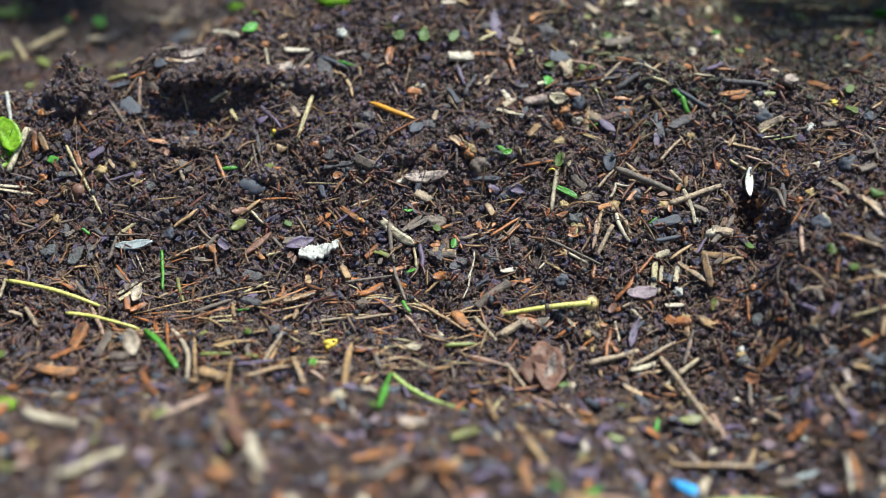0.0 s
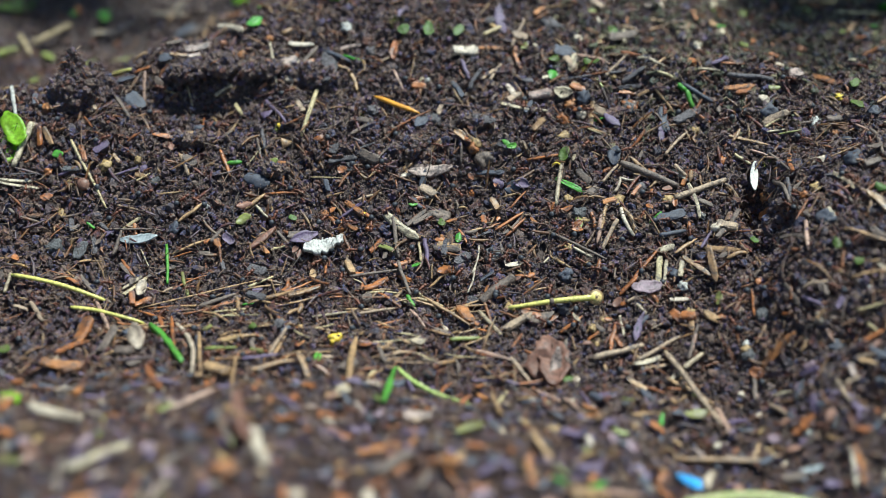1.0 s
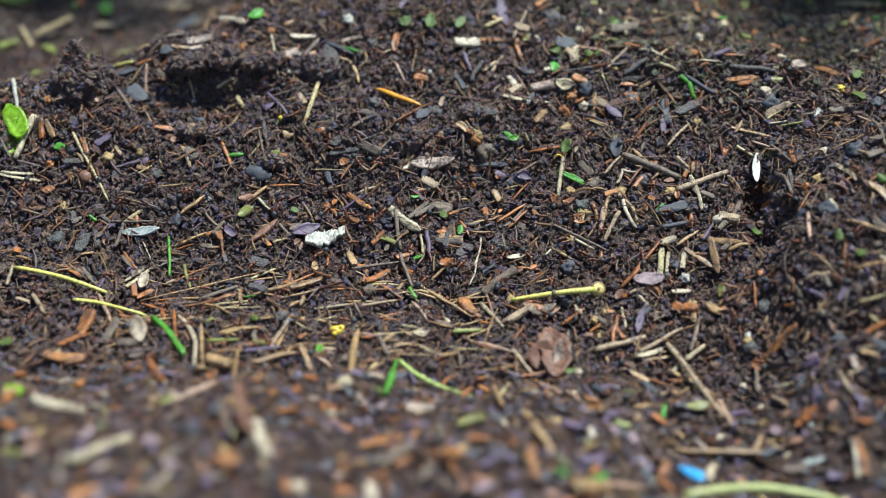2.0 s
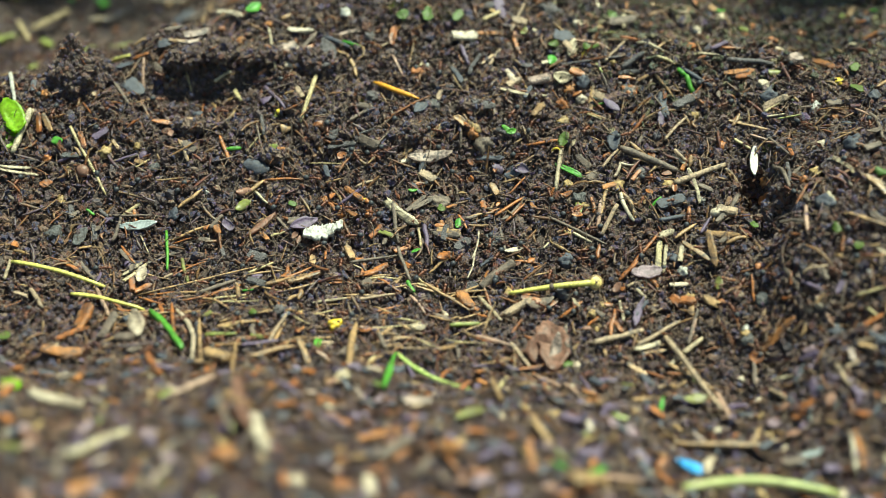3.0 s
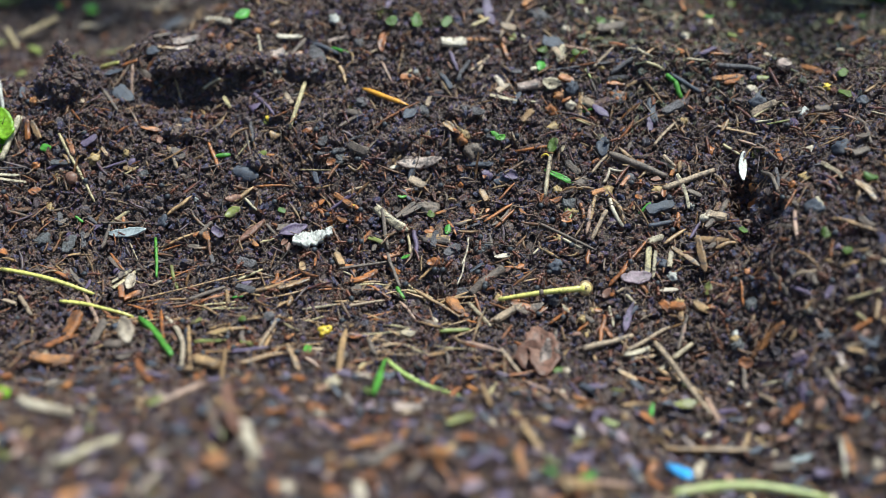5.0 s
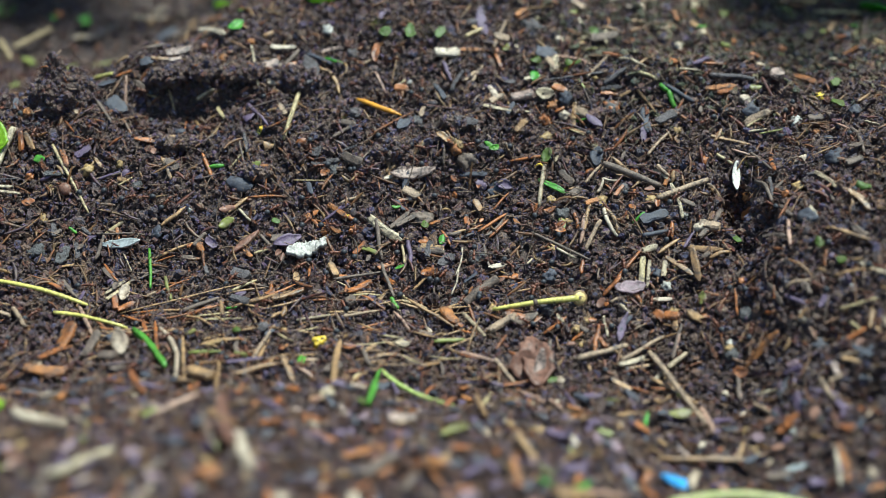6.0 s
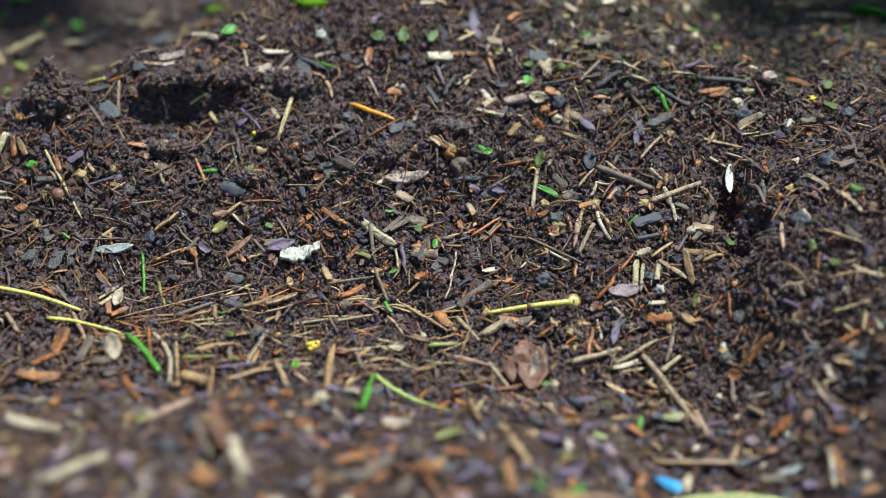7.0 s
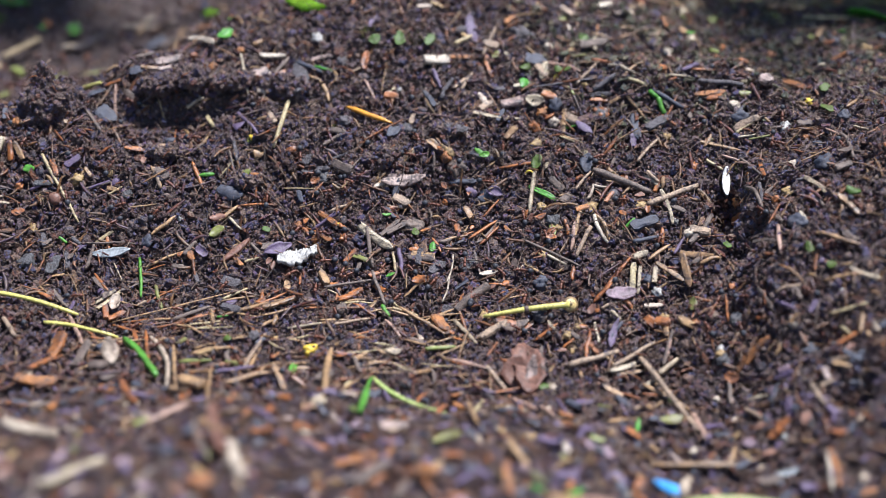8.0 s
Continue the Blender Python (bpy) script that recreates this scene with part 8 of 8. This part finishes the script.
ant_path([(0, -0.0192, -0.0442, -124), (1.6, -0.0196, -0.0471, -99), (2.8, -0.0198, -0.0469, -104), (4.3, -0.0197, -0.0469, -98), (6.1, -0.0198, -0.0472, -97), (7.1, -0.0179, -0.0515, -66), (8, -0.0176, -0.0512, -71)])
ant_path([(0, -0.0849, -0.1032, 167), (1.1, -0.0868, -0.1016, 140), (2.1, -0.0905, -0.1005, 164), (3.1, -0.0904, -0.1006, 165), (4.7, -0.0967, -0.0984, 161), (6, -0.0969, -0.0986, 155), (7.6, -0.1024, -0.0976, 170), (8, -0.1064, -0.0984, 191)])
ant_path([(0, -0.0155, 0.0410, 63), (1.3, -0.0156, 0.0407, 62), (3, -0.0157, 0.0410, 60), (4.3, -0.0155, 0.0413, 64), (5.6, -0.0156, 0.0410, 65), (7.2, -0.0157, 0.0409, 59), (8, -0.0158, 0.0412, 62)])
ant_path([(0, 0.1253, 0.0311, -22), (0.97, 0.1253, 0.0311, -28), (2, 0.1255, 0.0309, -26), (3.3, 0.1253, 0.0311, -28), (5, 0.1256, 0.0314, -32), (6.2, 0.1258, 0.0309, -31), (7.3, 0.1260, 0.0313, -27), (8, 0.1258, 0.0315, -26)])
ant_path([(0, 0.1190, -0.0346, -63), (1.4, 0.1224, -0.0398, -38), (2.8, 0.1275, -0.0439, -23), (3.8, 0.1334, -0.0454, -18), (4.8, 0.1335, -0.0459, -15), (6.5, 0.1405, -0.0458, -13), (7.4, 0.1466, -0.0433, 16), (8, 0.1468, -0.0433, 11)])
ant_path([(0, -0.1014, 0.0611, 153), (1.7, -0.1013, 0.0611, 154), (2.6, -0.1015, 0.0610, 149), (3.8, -0.1015, 0.0608, 145), (4.8, -0.1015, 0.0610, 144), (6.3, -0.1014, 0.0612, 148), (7.7, -0.1016, 0.0610, 145), (8, -0.1016, 0.0610, 142)])
ant_path([(0, -0.0905, -0.0343, 178), (1, -0.0903, -0.0341, 179), (2.5, -0.0901, -0.0341, 181), (3.5, -0.0899, -0.0341, 178), (5, -0.0897, -0.0341, 175), (6.6, -0.0894, -0.0338, 173), (7.9, -0.0895, -0.0340, 174), (8, -0.0895, -0.0338, 174)])
ant_path([(0, -0.0785, -0.0168, 176), (1.8, -0.0782, -0.0168, 172), (3.3, -0.0784, -0.0171, 171), (4.9, -0.0783, -0.0171, 166), (6, -0.0782, -0.0171, 167), (7.5, -0.0782, -0.0169, 172), (8, -0.0783, -0.0169, 169)])
ant_path([(0, -0.0167, 0.0624, -39), (0.95, -0.0119, 0.0609, -17), (2.6, -0.0088, 0.0604, -8), (3.8, -0.0058, 0.0584, -33), (4.8, -0.0060, 0.0587, -31), (6.3, -0.0027, 0.0545, -52), (7.7, -0.0015, 0.0481, -80), (8, 0.0001, 0.0438, -69)])
ant_path([(0, -0.0558, 0.0671, -164), (1.1, -0.0561, 0.0670, -168), (2.5, -0.0564, 0.0670, -166), (3.9, -0.0563, 0.0669, -167), (5.5, -0.0564, 0.0671, -171), (6.8, -0.0562, 0.0672, -174), (8, -0.0563, 0.0673, -175)])
ant_path([(0, 0.0925, -0.0374, 119), (1.2, 0.0926, -0.0375, 114), (2.5, 0.0923, -0.0379, 111), (4.2, 0.0924, -0.0380, 112), (5.5, 0.0925, -0.0381, 116), (7.1, 0.0924, -0.0381, 115), (8, 0.0927, -0.0376, 110)])
ant_path([(0, -0.1132, 0.0136, 53), (1.5, -0.1130, 0.0138, 49), (2.7, -0.1121, 0.0175, 76), (4.5, -0.1115, 0.0223, 83), (6.3, -0.1100, 0.0244, 55), (7.3, -0.1091, 0.0267, 69), (8, -0.1068, 0.0318, 66)])
ant_path([(0, 0.0731, -0.0146, -43), (1.7, 0.0741, -0.0182, -72), (3.1, 0.0744, -0.0173, -66), (4.1, 0.0740, -0.0223, -93), (5.5, 0.0738, -0.0222, -96), (7.1, 0.0722, -0.0244, -128), (8, 0.0684, -0.0286, -134)])
ant_path([(0, 0.1144, -0.0061, 120), (1.2, 0.1144, -0.0064, 121), (2.5, 0.1143, -0.0061, 122), (3.8, 0.1146, -0.0065, 127), (5.2, 0.1144, -0.0065, 123), (6.6, 0.1143, -0.0061, 128), (7.5, 0.1146, -0.0060, 123), (8, 0.1145, -0.0065, 119)])
ant_path([(0, 0.0314, 0.0368, 60), (0.97, 0.0316, 0.0369, 66), (1.9, 0.0317, 0.0369, 65), (3.2, 0.0314, 0.0369, 60), (4.9, 0.0312, 0.0373, 61), (5.8, 0.0309, 0.0373, 60), (6.9, 0.0307, 0.0369, 63), (7.9, 0.0308, 0.0368, 67), (8, 0.0311, 0.0368, 73)])
ant_path([(0, 0.1002, 0.0408, -164), (1.1, 0.1000, 0.0408, -168), (2.2, 0.0998, 0.0407, -164), (3.9, 0.1000, 0.0407, -159), (5.3, 0.1000, 0.0403, -160), (6.4, 0.1001, 0.0407, -159), (7.6, 0.1003, 0.0402, -155), (8, 0.1006, 0.0406, -149)])
ant_path([(0, 0.0765, -0.0817, -80), (1.8, 0.0769, -0.0876, -76), (3, 0.0778, -0.0897, -81), (4.6, 0.0780, -0.0893, -83), (6.2, 0.0786, -0.0938, -84), (7.9, 0.0755, -0.1027, -112), (8, 0.0739, -0.1049, -115)])
ant_path([(0, -0.0523, 0.0239, -6), (1.3, -0.0504, 0.0230, -25), (2.7, -0.0455, 0.0223, -9), (4, -0.0453, 0.0223, -8), (5.6, -0.0420, 0.0218, -8), (7, -0.0378, 0.0234, 21), (8, -0.0324, 0.0246, 12)])
ant_path([(0, -0.1118, -0.0559, 14), (1.5, -0.1115, -0.0560, 15), (3, -0.1114, -0.0558, 9), (4.6, -0.1117, -0.0559, 8), (6.3, -0.1115, -0.0558, 8), (7.7, -0.1117, -0.0559, 8), (8, -0.1119, -0.0560, 3)])
ant_path([(0, -0.0905, 0.0176, 58), (1.2, -0.0903, 0.0177, 53), (2.3, -0.0901, 0.0175, 55), (3.7, -0.0899, 0.0177, 59), (4.7, -0.0898, 0.0179, 61), (6.5, -0.0900, 0.0179, 66), (7.7, -0.0901, 0.0178, 65), (8, -0.0901, 0.0176, 65)])
ant_path([(0, -0.0588, -0.0968, 75), (1.7, -0.0585, -0.0969, 69), (3.3, -0.0584, -0.0970, 74), (4.9, -0.0583, -0.0969, 73), (6, -0.0585, -0.0968, 73), (7.3, -0.0584, -0.0965, 69), (8, -0.0582, -0.0967, 70)])
ant_path([(0, 0.0271, -0.0782, 122), (1.6, 0.0270, -0.0781, 117), (3, 0.0272, -0.0777, 117), (4.3, 0.0272, -0.0776, 115), (5.8, 0.0271, -0.0777, 110), (6.9, 0.0270, -0.0781, 114), (8, 0.0270, -0.0782, 113)])
ant_path([(0, 0.0989, -0.0568, 68), (1.7, 0.0987, -0.0524, 96), (3.2, 0.0984, -0.0504, 95), (4.8, 0.1002, -0.0458, 69), (6.2, 0.1024, -0.0440, 49), (7.6, 0.1024, -0.0440, 50), (8, 0.1030, -0.0407, 82)])
ant_path([(0, -0.0011, 0.0607, 80), (1.2, -0.0010, 0.0604, 83), (2.7, -0.0009, 0.0604, 88), (4, -0.0012, 0.0602, 86), (5.1, -0.0013, 0.0599, 88), (6.8, -0.0011, 0.0598, 88), (8, -0.0010, 0.0600, 87)])
ant_path([(0, 0.0553, -0.0124, 170), (1.4, 0.0514, -0.0104, 150), (3, 0.0482, -0.0096, 175), (3.9, 0.0417, -0.0101, 187), (5, 0.0370, -0.0130, 210), (6.8, 0.0372, -0.0131, 214), (8, 0.0350, -0.0134, 180)])
ant_path([(0, -0.0521, -0.1089, -155), (1.7, -0.0523, -0.1087, -154), (3, -0.0524, -0.1087, -149), (4.6, -0.0524, -0.1087, -153), (6, -0.0522, -0.1087, -152), (7.3, -0.0519, -0.1084, -151), (8, -0.0517, -0.1086, -150)])
ant_path([(0, -0.0569, -0.0441, -70), (1.5, -0.0568, -0.0440, -69), (2.7, -0.0571, -0.0441, -72), (4, -0.0573, -0.0442, -66), (5.2, -0.0572, -0.0444, -71), (6.7, -0.0572, -0.0443, -77), (8, -0.0571, -0.0444, -74)])
ant_path([(0, -0.0926, 0.0567, -124), (1.3, -0.0928, 0.0565, -126), (2.4, -0.0926, 0.0563, -124), (4.1, -0.0963, 0.0547, -157), (5.3, -0.1005, 0.0546, -178), (6.8, -0.1029, 0.0543, -174), (8, -0.1085, 0.0555, -192)])
ant_path([(0, -0.0309, -0.0339, 168), (1.4, -0.0310, -0.0339, 166), (2.8, -0.0311, -0.0340, 161), (3.8, -0.0309, -0.0341, 166), (4.9, -0.0310, -0.0339, 166), (6.4, -0.0308, -0.0339, 162), (7.3, -0.0306, -0.0339, 165), (8, -0.0304, -0.0338, 161)])
ant_path([(0, 0.0234, 0.0042, -144), (1.2, 0.0213, -0.0018, -109), (2.9, 0.0184, -0.0071, -117), (4.2, 0.0179, -0.0095, -105), (5.1, 0.0137, -0.0133, -136), (6.6, 0.0121, -0.0167, -116), (7.8, 0.0097, -0.0200, -126), (8, 0.0086, -0.0238, -106)])
ant_path([(0, -0.1030, 0.0197, 11), (1.8, -0.1030, 0.0197, 14), (3.1, -0.1032, 0.0198, 18), (4.2, -0.1029, 0.0195, 14), (5.5, -0.1027, 0.0195, 12), (6.6, -0.1027, 0.0195, 14), (8, -0.1029, 0.0197, 19)])
ant_path([(0, 0.0808, -0.0617, -65), (1.7, 0.0806, -0.0620, -60), (2.9, 0.0804, -0.0624, -60), (4.5, 0.0802, -0.0624, -61), (6.3, 0.0804, -0.0625, -63), (8, 0.0801, -0.0624, -69)])
ant_path([(0, -0.0802, 0.0149, 128), (1.4, -0.0855, 0.0182, 149), (3, -0.0912, 0.0185, 176), (4, -0.0954, 0.0194, 168), (5.4, -0.0952, 0.0196, 174), (7.1, -0.1002, 0.0175, 203), (8, -0.1035, 0.0152, 215)])
ant_path([(0, -0.1446, 0.0500, 123), (0.92, -0.1445, 0.0501, 122), (2.4, -0.1447, 0.0498, 124), (3.9, -0.1446, 0.0498, 121), (4.9, -0.1444, 0.0497, 120), (6.3, -0.1447, 0.0496, 116), (7.3, -0.1444, 0.0494, 114), (8, -0.1442, 0.0496, 115)])
ant_path([(0, 0.1110, -0.0881, 149), (1.5, 0.1108, -0.0886, 154), (2.7, 0.1063, -0.0860, 142), (4.1, 0.1036, -0.0844, 148), (5.4, 0.1003, -0.0820, 130), (6.5, 0.0982, -0.0812, 145), (7.7, 0.0962, -0.0805, 170), (8, 0.0895, -0.0863, 197)])


def motions():
    rnd = random.Random(5)
    first = build_ant()
    things = [first] + [copy_thing(first, Matrix()) for _ in ANTS[1:]]
    for ant, pts in zip(things, ANTS):
        walk(ant, [(t, ant_row(x, y, head)) for t, x, y, head in pts])
        # legs swing in two alternating threes while the ant walks
        way = sum(math.dist(a[1:3], b[1:3]) for a, b in zip(pts, pts[1:]))
        swing = min(22.0, 6 + way * 1400)
        beat = 0.28 + 0.1 * rnd.random()
        for k, leg in enumerate(o for o in ant.children if o.name.startswith("leg")):
            side = 1 if k % 2 == 0 else -1
            sign = 1 if (k // 2 + k) % 2 == 0 else -1
            base = leg.location.copy()
            rows, t, up = [], 0.0, sign
            while t < 8.0:
                rows.append((t, pose(*base, 0, 0, up * side * swing)))
                t, up = t + beat, -up
            rows.append((8.0, pose(*base, 0, 0, up * side * swing)))
            walk(leg, rows)


motions()
